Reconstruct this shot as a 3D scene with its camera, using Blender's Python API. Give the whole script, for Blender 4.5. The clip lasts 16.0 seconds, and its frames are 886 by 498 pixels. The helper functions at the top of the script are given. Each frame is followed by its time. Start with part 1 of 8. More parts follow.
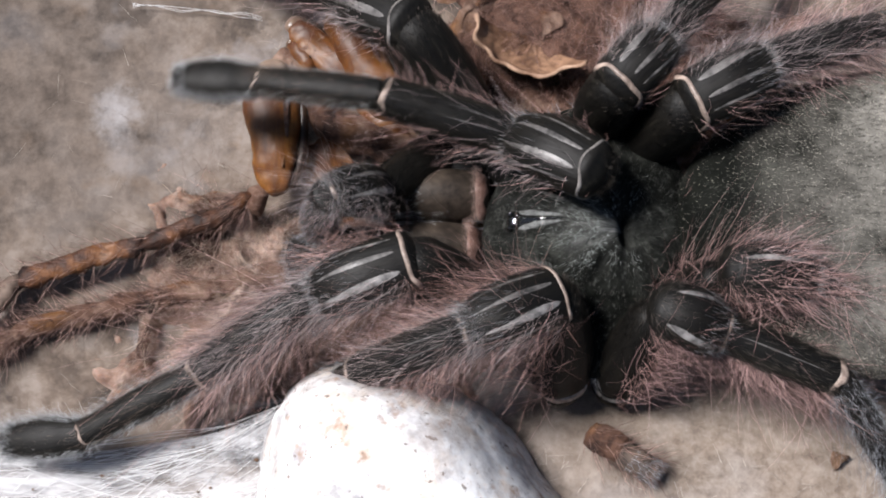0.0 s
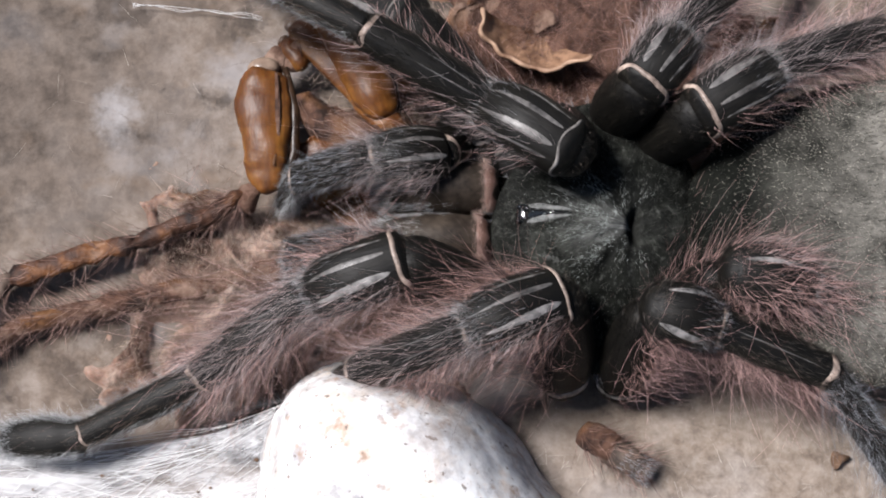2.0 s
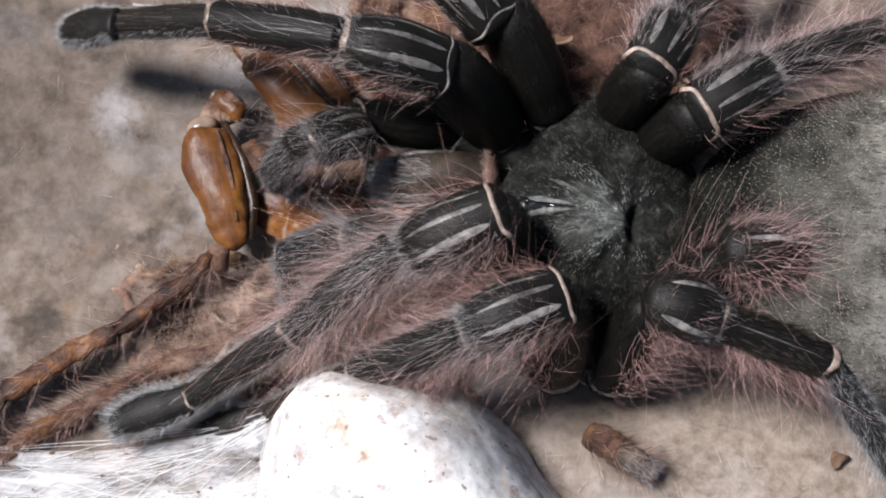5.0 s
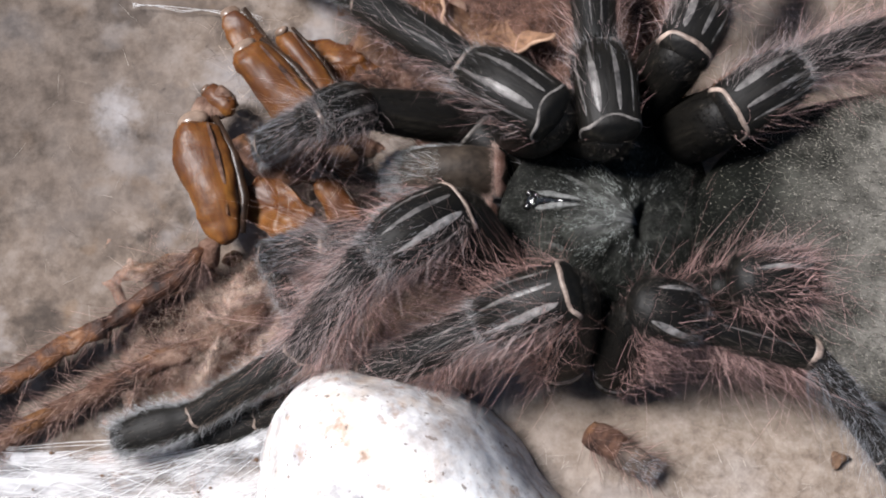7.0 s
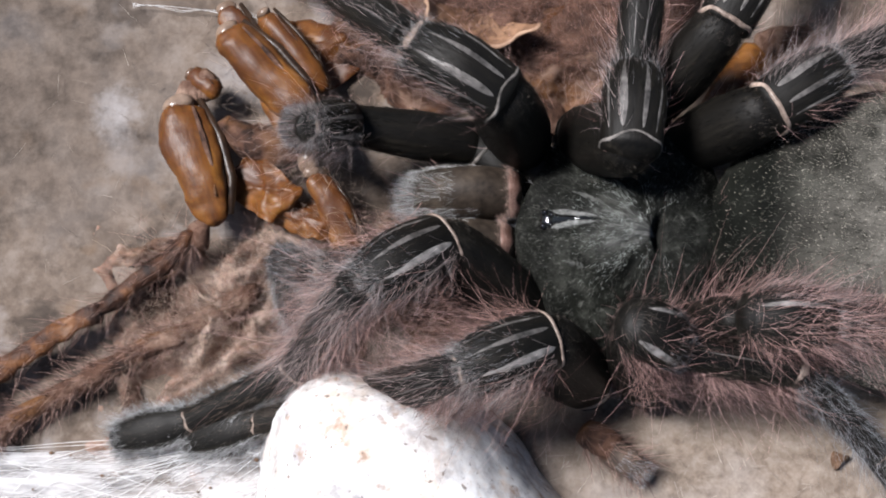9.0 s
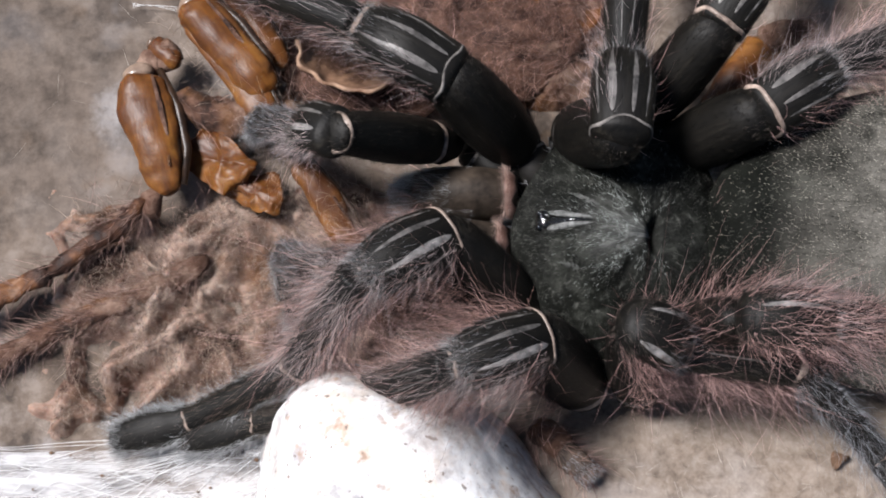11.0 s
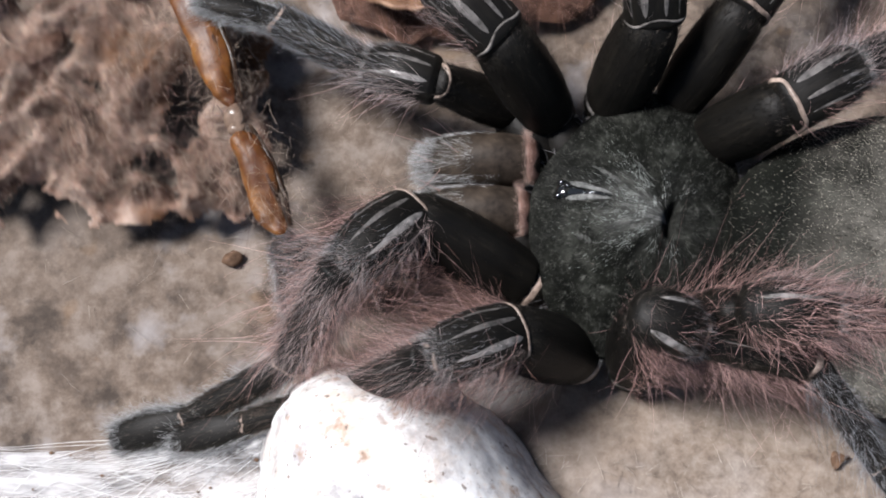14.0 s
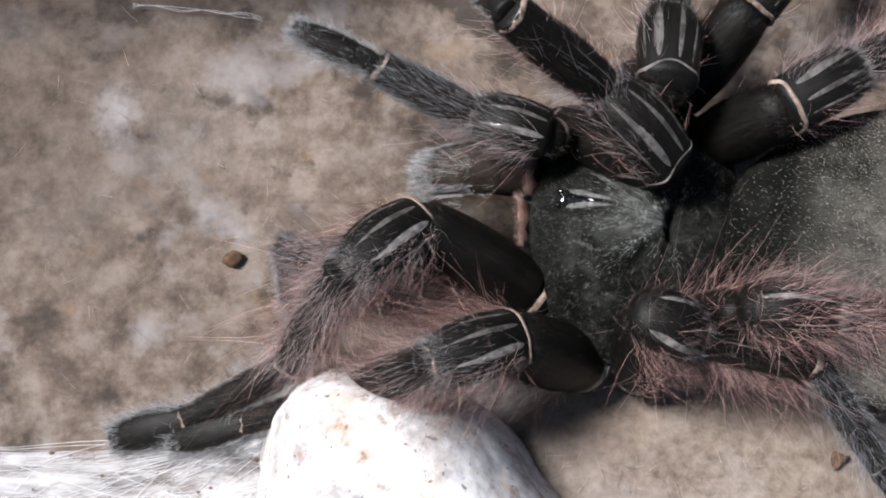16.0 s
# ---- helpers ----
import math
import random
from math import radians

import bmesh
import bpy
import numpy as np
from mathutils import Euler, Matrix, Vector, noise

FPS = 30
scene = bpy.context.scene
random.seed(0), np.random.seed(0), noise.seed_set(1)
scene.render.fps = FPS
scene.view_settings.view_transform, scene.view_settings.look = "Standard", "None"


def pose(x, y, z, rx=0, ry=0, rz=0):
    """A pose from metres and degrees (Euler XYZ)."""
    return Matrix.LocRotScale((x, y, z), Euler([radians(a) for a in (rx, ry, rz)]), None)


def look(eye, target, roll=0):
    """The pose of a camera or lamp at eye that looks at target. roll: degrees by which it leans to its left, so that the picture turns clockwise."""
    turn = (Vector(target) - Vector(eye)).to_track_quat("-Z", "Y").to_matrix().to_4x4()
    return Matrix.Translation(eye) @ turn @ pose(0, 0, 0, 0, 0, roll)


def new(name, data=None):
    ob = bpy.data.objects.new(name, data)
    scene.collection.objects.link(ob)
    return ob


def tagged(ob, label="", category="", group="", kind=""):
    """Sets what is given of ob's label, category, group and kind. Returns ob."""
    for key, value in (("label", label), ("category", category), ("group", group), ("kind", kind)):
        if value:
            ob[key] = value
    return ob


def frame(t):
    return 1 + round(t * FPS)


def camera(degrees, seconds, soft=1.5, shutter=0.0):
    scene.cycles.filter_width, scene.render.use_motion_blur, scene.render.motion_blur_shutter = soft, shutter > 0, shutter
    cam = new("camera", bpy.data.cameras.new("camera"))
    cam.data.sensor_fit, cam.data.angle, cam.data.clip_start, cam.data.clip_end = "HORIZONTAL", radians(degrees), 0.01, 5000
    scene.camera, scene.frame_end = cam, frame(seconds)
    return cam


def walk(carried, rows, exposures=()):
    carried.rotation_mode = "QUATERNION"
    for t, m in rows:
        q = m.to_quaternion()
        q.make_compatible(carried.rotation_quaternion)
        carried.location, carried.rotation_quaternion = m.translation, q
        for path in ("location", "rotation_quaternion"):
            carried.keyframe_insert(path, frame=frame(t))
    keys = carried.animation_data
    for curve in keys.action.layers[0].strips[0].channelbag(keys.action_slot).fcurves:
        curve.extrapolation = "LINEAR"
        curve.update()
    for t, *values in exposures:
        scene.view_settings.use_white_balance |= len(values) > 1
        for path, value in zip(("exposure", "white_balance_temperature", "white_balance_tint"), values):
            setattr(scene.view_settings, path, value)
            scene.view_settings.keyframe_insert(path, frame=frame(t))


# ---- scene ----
cam = camera(32.0, 16.0, soft=2.0, shutter=0.5)
EYE = Vector((0, -0.170 * math.sin(radians(12)), 0.008 + 0.170 * math.cos(radians(12))))
walk(cam, [(0.0, look(EYE, (0, 0, 0.008))), (16.0, look(EYE, (0, 0, 0.008)))], exposures=[(0.0, 0.60), (12.0, 0.61), (14.0, 0.58), (16.0, 0.50)])

# ---- light: a bright lamp-like sun from the upper side, soft sky round it ----
SUN_FROM = Vector((-0.48, 0.16, 0.86)).normalized()
world = bpy.data.worlds.new("world")
scene.world = world
world.use_nodes = True
wn = world.node_tree.nodes
sky = wn.new("ShaderNodeTexSky")
sky.sky_type, sky.sun_disc = "NISHITA", False
sky.sun_elevation = math.asin(SUN_FROM.z)
sky.sun_rotation = math.atan2(SUN_FROM.x, SUN_FROM.y)
world.node_tree.links.new(sky.outputs[0], wn["Background"].inputs[0])
wn["Background"].inputs[1].default_value = 0.050
sun = new("sun", bpy.data.lights.new("sun", "SUN"))
sun.data.energy, sun.data.angle, sun.data.color = 5.0, radians(14.0), (1.0, 0.968, 0.975)
sun.matrix_basis = look(SUN_FROM * 0.6, (0, 0, 0))

MM = 0.001


# ---- materials ----
class Mat:
    """A node material built step by step."""

    def __init__(self, name, rough=0.6, spec=0.4, metal=0.0):
        self.m = bpy.data.materials.new(name)
        self.m.use_nodes = True
        self.t = self.m.node_tree
        self.b = self.t.nodes["Principled BSDF"]
        self.b.inputs["Roughness"].default_value = rough
        self.b.inputs["Specular IOR Level"].default_value = spec
        self.b.inputs["Metallic"].default_value = metal
        self.pos = self.t.nodes.new("ShaderNodeTexCoord").outputs["Object"]

    def link(self, a, b):
        self.t.links.new(a, b)

    def noise(self, scale, detail=4, rough=0.6, stretch=None, shift=0.0):
        n = self.t.nodes.new("ShaderNodeTexNoise")
        n.inputs["Scale"].default_value = scale
        n.inputs["Detail"].default_value = detail
        n.inputs["Roughness"].default_value = rough
        p = self.pos
        if stretch or shift:
            q = self.t.nodes.new("ShaderNodeMapping")
            q.inputs["Scale"].default_value = stretch or (1, 1, 1)
            q.inputs["Location"].default_value = (shift, shift, shift)
            self.link(p, q.inputs[0])
            p = q.outputs[0]
        self.link(p, n.inputs["Vector"])
        return n.outputs["Fac"]

    def island(self):
        return self.t.nodes.new("ShaderNodeNewGeometry").outputs["Random Per Island"]

    def ramp(self, fac, *stops):
        r = self.t.nodes.new("ShaderNodeValToRGB")
        e = r.color_ramp.elements
        while len(e) < len(stops):
            e.new(0.5)
        for k, (p, c) in enumerate(stops):
            e[k].position, e[k].color = p, (*c, 1)
        self.link(fac, r.inputs[0])
        return r.outputs[0]

    def mix(self, fac, a, b, mode="MIX"):
        n = self.t.nodes.new("ShaderNodeMix")
        n.data_type, n.blend_type = "RGBA", mode
        for sock, v in ((n.inputs[0], fac), (n.inputs[6], a), (n.inputs[7], b)):
            if isinstance(v, (int, float)):
                sock.default_value = v
            elif isinstance(v, tuple):
                sock.default_value = (*v, 1)
            else:
                self.link(v, sock)
        return n.outputs[2]

    def colour(self, c):
        if isinstance(c, tuple):
            self.b.inputs["Base Color"].default_value = (*c, 1)
        else:
            self.link(c, self.b.inputs["Base Color"])
        return self

    def bump(self, h, strength=0.4, dist=0.0003):
        n = self.t.nodes.new("ShaderNodeBump")
        n.inputs["Strength"].default_value = strength
        n.inputs["Distance"].default_value = dist
        self.link(h, n.inputs["Height"])
        self.link(n.outputs[0], self.b.inputs["Normal"])
        return self

    def put(self, name, v):
        s = self.b.inputs[name]
        if isinstance(v, (int, float)):
            s.default_value = v
        elif isinstance(v, tuple):
            s.default_value = (*v, 1)[:len(s.default_value)]
        else:
            self.link(v, s)
        return self


def soil_material():
    m = Mat("dry_soil", rough=0.95, spec=0.10)
    big = m.ramp(m.noise(26, 5, 0.62), (0.36, (0.062, 0.054, 0.051)), (0.46, (0.135, 0.104, 0.083)), (0.56, (0.200, 0.158, 0.128)), (0.66, (0.265, 0.240, 0.228)))
    mid = m.ramp(m.noise(210, 6, 0.70, shift=3.1), (0.38, (0.036, 0.028, 0.024)), (0.49, (0.150, 0.117, 0.093)), (0.62, (0.285, 0.245, 0.215)))
    c = m.mix(0.55, big, mid)
    grain = m.ramp(m.noise(1000, 5, 0.75, shift=17.0), (0.36, (0.045, 0.036, 0.030)), (0.50, (0.150, 0.120, 0.098)), (0.66, (0.30, 0.265, 0.235)))
    c = m.mix(0.13, c, grain)
    dark = m.ramp(m.noise(110, 5, 0.65, shift=8.0), (0.36, (0.85, 0.85, 0.85)), (0.45, (0, 0, 0)))
    c = m.mix(dark, c, (0.045, 0.037, 0.032))
    pale = m.ramp(m.noise(55, 5, 0.6, shift=12.0), (0.56, (0, 0, 0)), (0.66, (0.7, 0.7, 0.7)))
    c = m.mix(pale, c, (0.31, 0.292, 0.29))
    ochre = m.ramp(m.noise(170, 3, 0.5, shift=21.0), (0.63, (0, 0, 0)), (0.72, (0.3, 0.3, 0.3)))
    c = m.mix(ochre, c, (0.215, 0.128, 0.064))
    # a damp darker patch of ground with ragged edges
    away = m.t.nodes.new("ShaderNodeVectorMath")
    away.operation = "DISTANCE"
    away.inputs[1].default_value = (-0.050, 0.024, 0.0)
    m.link(m.pos, away.inputs[0])
    edge = m.t.nodes.new("ShaderNodeMath")
    edge.operation = "MULTIPLY_ADD"
    m.link(m.noise(70, 5, 0.65, shift=31.0), edge.inputs[0])
    edge.inputs[1].default_value = 0.028
    m.link(away.outputs["Value"], edge.inputs[2])
    damp = m.t.nodes.new("ShaderNodeMapRange")
    for k, v in (("From Min", 0.022), ("From Max", 0.046), ("To Min", 0.80), ("To Max", 0.0)):
        damp.inputs[k].default_value = v
    m.link(edge.outputs[0], damp.inputs[0])
    c = m.mix(damp.outputs[0], c, m.ramp(m.noise(300, 5, 0.7, shift=41.0), (0.35, (0.042, 0.034, 0.029)), (0.65, (0.135, 0.108, 0.090))))
    # a patch of paler sand
    off = m.t.nodes.new("ShaderNodeVectorMath")
    off.operation = "DISTANCE"
    off.inputs[1].default_value = (0.036, -0.030, 0.008)
    m.link(m.pos, off.inputs[0])
    rim = m.t.nodes.new("ShaderNodeMath")
    rim.operation = "MULTIPLY_ADD"
    m.link(m.noise(80, 5, 0.65, shift=51.0), rim.inputs[0])
    rim.inputs[1].default_value = 0.020
    m.link(off.outputs["Value"], rim.inputs[2])
    sand = m.t.nodes.new("ShaderNodeMapRange")
    for k, v in (("From Min", 0.024), ("From Max", 0.042), ("To Min", 0.65), ("To Max", 0.0)):
        sand.inputs[k].default_value = v
    m.link(rim.outputs[0], sand.inputs[0])
    c = m.mix(sand.outputs[0], c, m.ramp(m.noise(600, 6, 0.75, shift=61.0), (0.34, (0.13, 0.10, 0.078)), (0.50, (0.25, 0.203, 0.165)), (0.68, (0.37, 0.32, 0.275))))
    # a spot of pale ash
    spot = m.t.nodes.new("ShaderNodeVectorMath")
    spot.operation = "DISTANCE"
    spot.inputs[1].default_value = (-0.0385, 0.0185, 0.0)
    m.link(m.pos, spot.inputs[0])
    frayed = m.t.nodes.new("ShaderNodeMath")
    frayed.operation = "MULTIPLY_ADD"
    m.link(m.noise(260, 5, 0.7, shift=71.0), frayed.inputs[0])
    frayed.inputs[1].default_value = 0.009
    m.link(spot.outputs["Value"], frayed.inputs[2])
    ash = m.t.nodes.new("ShaderNodeMapRange")
    for k, v in (("From Min", 0.0045), ("From Max", 0.0085), ("To Min", 0.75), ("To Max", 0.0)):
        ash.inputs[k].default_value = v
    m.link(frayed.outputs[0], ash.inputs[0])
    c = m.mix(ash.outputs[0], c, (0.36, 0.345, 0.345))
    m.colour(c).bump(m.noise(320, 5, 0.6), 0.35, 0.0006)
    return m.m


def cuticle_material():
    m = Mat("black_cuticle", rough=0.55, spec=0.2)
    c = m.ramp(m.noise(700, 4, 0.65, stretch=(0.10, 1, 1)), (0.35, (0.0022, 0.002, 0.0017)), (0.58, (0.006, 0.0052, 0.004)), (0.78, (0.022, 0.019, 0.014)))
    m.colour(c).bump(m.noise(1600, 3, 0.6, stretch=(0.08, 1, 1)), 0.5, 0.00015)
    return m.m


def velvet_material():
    m = Mat("dusty_velvet", rough=0.8, spec=0.05)
    c = m.ramp(m.noise(210, 6, 0.75), (0.40, (0.0025, 0.0028, 0.0023)), (0.54, (0.009, 0.0097, 0.008)), (0.72, (0.052, 0.055, 0.047)))
    # grey dust in rays round the pit, densest just before it
    part = m.t.nodes.new("ShaderNodeSeparateXYZ")
    m.link(m.pos, part.inputs[0])

    def calc(kind, a, b=0.0):
        n = m.t.nodes.new("ShaderNodeMath")
        n.operation = kind
        for sock, v in zip(n.inputs, (a, b)):
            if isinstance(v, (int, float)):
                sock.default_value = v
            else:
                m.link(v, sock)
        return n.outputs[0]

    y, x = part.outputs[1], calc("SUBTRACT", 0.0003, part.outputs[0])
    angle = calc("ARCTAN2", y, x)
    reach = calc("SQRT", calc("ADD", calc("MULTIPLY", x, x), calc("MULTIPLY", y, y)))
    flat = m.t.nodes.new("ShaderNodeCombineXYZ")
    m.link(calc("MULTIPLY", angle, 2.2), flat.inputs[0])
    m.link(calc("MULTIPLY", reach, 110.0), flat.inputs[1])
    ray = m.t.nodes.new("ShaderNodeTexNoise")
    ray.inputs["Scale"].default_value, ray.inputs["Detail"].default_value, ray.inputs["Roughness"].default_value = 3.0, 5, 0.7
    m.link(flat.outputs[0], ray.inputs["Vector"])
    rays = m.ramp(ray.outputs["Fac"], (0.46, (0, 0, 0)), (0.70, (1, 1, 1)))
    wide = m.ramp(calc("ABSOLUTE", angle), (0.35, (1, 1, 1)), (0.62, (0.38, 0.38, 0.38)), (0.85, (0.08, 0.08, 0.08)))
    near = m.ramp(calc("MULTIPLY", reach, 100.0), (0.05, (1, 1, 1)), (0.40, (0.55, 0.55, 0.55)), (0.85, (0.06, 0.06, 0.06)))
    rays = calc("ADD", calc("MULTIPLY", rays, 0.75), 0.22)
    pale_mask = calc("MULTIPLY", calc("MULTIPLY", rays, wide), near)
    c = m.mix(pale_mask, c, (0.38, 0.385, 0.365))
    fleck = m.ramp(m.noise(1200, 6, 0.8, shift=2.0), (0.56, (0, 0, 0)), (0.70, (1, 1, 1)))
    c = m.mix(fleck, c, (0.10, 0.103, 0.092))
    m.colour(c).bump(m.noise(900, 6, 0.75), 1.0, 0.0005)
    return m.m


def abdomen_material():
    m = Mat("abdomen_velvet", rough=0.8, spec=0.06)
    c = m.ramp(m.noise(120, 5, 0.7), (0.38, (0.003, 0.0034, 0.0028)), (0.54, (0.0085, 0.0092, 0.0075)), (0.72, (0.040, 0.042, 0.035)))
    # hind part paler grey-tan, with its bright sheen painted into the colour
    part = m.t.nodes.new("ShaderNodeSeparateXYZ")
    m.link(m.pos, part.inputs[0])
    pale_mask = m.t.nodes.new("ShaderNodeMapRange")
    pale_mask.inputs["From Min"].default_value, pale_mask.inputs["From Max"].default_value = 0.012, 0.033
    m.link(part.outputs[0], pale_mask.inputs[0])
    c = m.mix(pale_mask.outputs[0], c, m.ramp(m.noise(160, 4, 0.7, shift=4.0), (0.34, (0.045, 0.043, 0.037)), (0.66, (0.31, 0.29, 0.255))))
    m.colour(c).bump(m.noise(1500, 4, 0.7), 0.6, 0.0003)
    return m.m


def hair_material(name, root, tip, rough=0.45, middle=0.45, spec=0.4):
    m = Mat(name, rough=rough, spec=spec)
    m.colour(m.ramp(m.island(), (0.0, root), (0.55, tuple(a + (b - a) * middle for a, b in zip(root, tip))), (1.0, tip)))
    return m.m


def plain_material(name, low, high, rough=0.6, scale=600, spec=0.4):
    m = Mat(name, rough=rough, spec=spec)
    m.colour(m.ramp(m.noise(scale, 4, 0.65), (0.3, low), (0.7, high))).bump(m.noise(scale * 2.5, 3, 0.6), 0.3, 0.0002)
    return m.m


def shell_material():
    m = Mat("amber_skin", rough=0.46, spec=0.32)
    c = m.ramp(m.noise(210, 5, 0.65, stretch=(0.12, 1.6, 1)), (0.34, (0.042, 0.013, 0.004)), (0.50, (0.130, 0.047, 0.009)), (0.70, (0.23, 0.098, 0.022)))
    blot = m.ramp(m.noise(260, 4, 0.6, shift=7.0), (0.42, (0.75, 0.75, 0.75)), (0.60, (0, 0, 0)))
    c = m.mix(blot, c, (0.060, 0.020, 0.008))
    pale = m.ramp(m.noise(160, 4, 0.6, shift=11.0, stretch=(0.4, 1.5, 1)), (0.64, (0, 0, 0)), (0.80, (0.4, 0.4, 0.4)))
    c = m.mix(pale, c, (0.30, 0.19, 0.12))
    fleck = m.ramp(m.noise(900, 4, 0.7, shift=13.0), (0.32, (0.35, 0.35, 0.35)), (0.46, (0, 0, 0)))
    c = m.mix(fleck, c, (0.05, 0.018, 0.008))
    m.colour(c).bump(m.noise(450, 4, 0.6, stretch=(0.4, 1, 1)), 0.45, 0.0004)
    m.put("Subsurface Weight", 0.12).put("Subsurface Radius", (1, 0.4, 0.1)).put("Subsurface Scale", 0.001)
    return m.m


def husk_material():
    m = Mat("crumpled_skin", rough=0.7, spec=0.3)
    c = m.ramp(m.noise(210, 5, 0.7), (0.36, (0.022, 0.011, 0.008)), (0.49, (0.11, 0.055, 0.036)), (0.66, (0.27, 0.18, 0.135)))
    amber = m.ramp(m.noise(130, 3, 0.5, shift=6.0), (0.55, (0, 0, 0)), (0.66, (0.8, 0.8, 0.8)))
    c = m.mix(amber, c, (0.17, 0.072, 0.02))
    m.colour(c).bump(m.noise(600, 6, 0.75), 1.0, 0.0008)
    return m.m


def paper_material():
    m = Mat("papery_skin", rough=0.9, spec=0.15)
    c = m.ramp(m.noise(150, 5, 0.65), (0.37, (0.045, 0.024, 0.018)), (0.49, (0.22, 0.142, 0.110)), (0.66, (0.42, 0.32, 0.265)))
    amber = m.ramp(m.noise(90, 3, 0.5, shift=16.0), (0.56, (0, 0, 0)), (0.68, (0.7, 0.7, 0.7)))
    c = m.mix(amber, c, (0.13, 0.06, 0.024))
    m.colour(c).bump(m.noise(700, 5, 0.7), 0.7, 0.0005)
    m.put("Subsurface Weight", 0.2).put("Subsurface Radius", (1, 0.5, 0.3)).put("Subsurface Scale", 0.0012)
    return m.m


def stone_material():
    m = Mat("white_stone", rough=0.75, spec=0.35)
    c = m.ramp(m.noise(120, 6, 0.7), (0.36, (0.36, 0.345, 0.35)), (0.46, (0.66, 0.65, 0.65)), (0.60, (0.84, 0.835, 0.83)))
    tan = m.ramp(m.noise(170, 5, 0.7, shift=25.0), (0.50, (0, 0, 0)), (0.64, (0.75, 0.75, 0.75)))
    c = m.mix(tan, c, (0.62, 0.51, 0.42))
    smear = m.ramp(m.noise(75, 6, 0.75, shift=33.0), (0.53, (0, 0, 0)), (0.66, (0.8, 0.8, 0.8)))
    c = m.mix(smear, c, (0.36, 0.315, 0.29))
    brown = m.ramp(m.noise(330, 4, 0.65, shift=5.0), (0.57, (0, 0, 0)), (0.70, (0.85, 0.85, 0.85)))
    c = m.mix(brown, c, (0.30, 0.19, 0.13))
    speck = m.ramp(m.noise(1100, 3, 0.6, shift=9.0), (0.63, (0, 0, 0)), (0.69, (0.9, 0.9, 0.9)))
    c = m.mix(speck, c, (0.16, 0.12, 0.10))
    m.colour(c).bump(m.noise(800, 6, 0.7), 0.22, 0.0003)
    m.put("Subsurface Weight", 0.45).put("Subsurface Radius", (1, 0.9, 0.8)).put("Subsurface Scale", 0.005)
    return m.m


def web_material():
    m = Mat("silk_sheet", rough=0.55, spec=0.4)
    a = m.ramp(m.noise(420, 6, 0.75, stretch=(0.14, 1, 1)), (0.36, (0.06, 0.06, 0.06)), (0.66, (0.60, 0.60, 0.60)))
    m.colour(m.ramp(m.noise(300, 4, 0.6), (0.35, (0.62, 0.62, 0.63)), (0.65, (0.88, 0.88, 0.90))))
    m.put("Alpha", a)
    m.bump(m.noise(900, 4, 0.6, stretch=(0.2, 1, 1)), 0.5, 0.0003)
    return m.m


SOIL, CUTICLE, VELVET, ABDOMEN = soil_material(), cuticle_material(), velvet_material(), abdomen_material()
RED_HAIR = hair_material("russet_setae", (0.030, 0.010, 0.008), (0.84, 0.55, 0.50), middle=0.30)
DARK_HAIR = hair_material("black_setae", (0.003, 0.003, 0.003), (0.15, 0.125, 0.105), middle=0.04, spec=0.2)
DIM_RING = plain_material("grey_joint_skin", (0.02, 0.018, 0.016), (0.24, 0.22, 0.205), 0.6, 700, 0.25)
SLEEK_HAIR = hair_material("sleek_setae", (0.002, 0.002, 0.0018), (0.032, 0.027, 0.020), middle=0.05, spec=0.10)
GREY_HAIR = hair_material("grey_setae", (0.03, 0.03, 0.032), (0.55, 0.55, 0.58))
BLUE_HAIR = hair_material("blue_grey_setae", (0.015, 0.016, 0.018), (0.44, 0.46, 0.50), middle=0.28)
PALE_HAIR = hair_material("pale_setae", (0.10, 0.10, 0.10), (0.62, 0.63, 0.64))
TAN_HAIR = hair_material("tan_setae", (0.10, 0.065, 0.045), (0.40, 0.30, 0.23))
RING = plain_material("pale_joint_skin", (0.025, 0.014, 0.010), (0.45, 0.35, 0.29), 0.42, 650)
JAW = plain_material("jaw_skin", (0.008, 0.0055, 0.004), (0.062, 0.047, 0.035), 0.62, 420, 0.25)
STRIPE = plain_material("bare_stripe", (0.035, 0.033, 0.032), (0.31, 0.295, 0.285), 0.26, 620)
DULL_STRIPE = plain_material("dull_stripe", (0.012, 0.011, 0.010), (0.18, 0.168, 0.16), 0.4, 700)
FAINT = plain_material("faint_stripe", (0.05, 0.047, 0.045), (0.20, 0.19, 0.185), 0.4, 900)
BROW = plain_material("brow_skin", (0.03, 0.032, 0.03), (0.20, 0.205, 0.20), 0.6, 1500)
WORN = plain_material("worn_shield", (0.012, 0.013, 0.012), (0.13, 0.133, 0.125), 0.5, 700)
PINK = plain_material("pink_membrane", (0.075, 0.030, 0.018), (0.42, 0.26, 0.215), 0.38, 300)
EYE_GLASS = plain_material("eye_lens", (0.004, 0.004, 0.004), (0.008, 0.008, 0.008), 0.05, 600, 0.8)
PAPER = paper_material()
CLOUDY = plain_material("cloudy_skin", (0.05, 0.025, 0.014), (0.25, 0.18, 0.135), 0.30, 330, 0.5)
SHELL, HUSK, STONE, WEB = shell_material(), husk_material(), stone_material(), web_material()
SILK = plain_material("silk_thread", (0.6, 0.6, 0.6), (0.85, 0.85, 0.85), 0.4, 400)
CRUMB = plain_material("soil_crumb", (0.07, 0.042, 0.028), (0.19, 0.12, 0.08), 0.95, 500, 0.1)


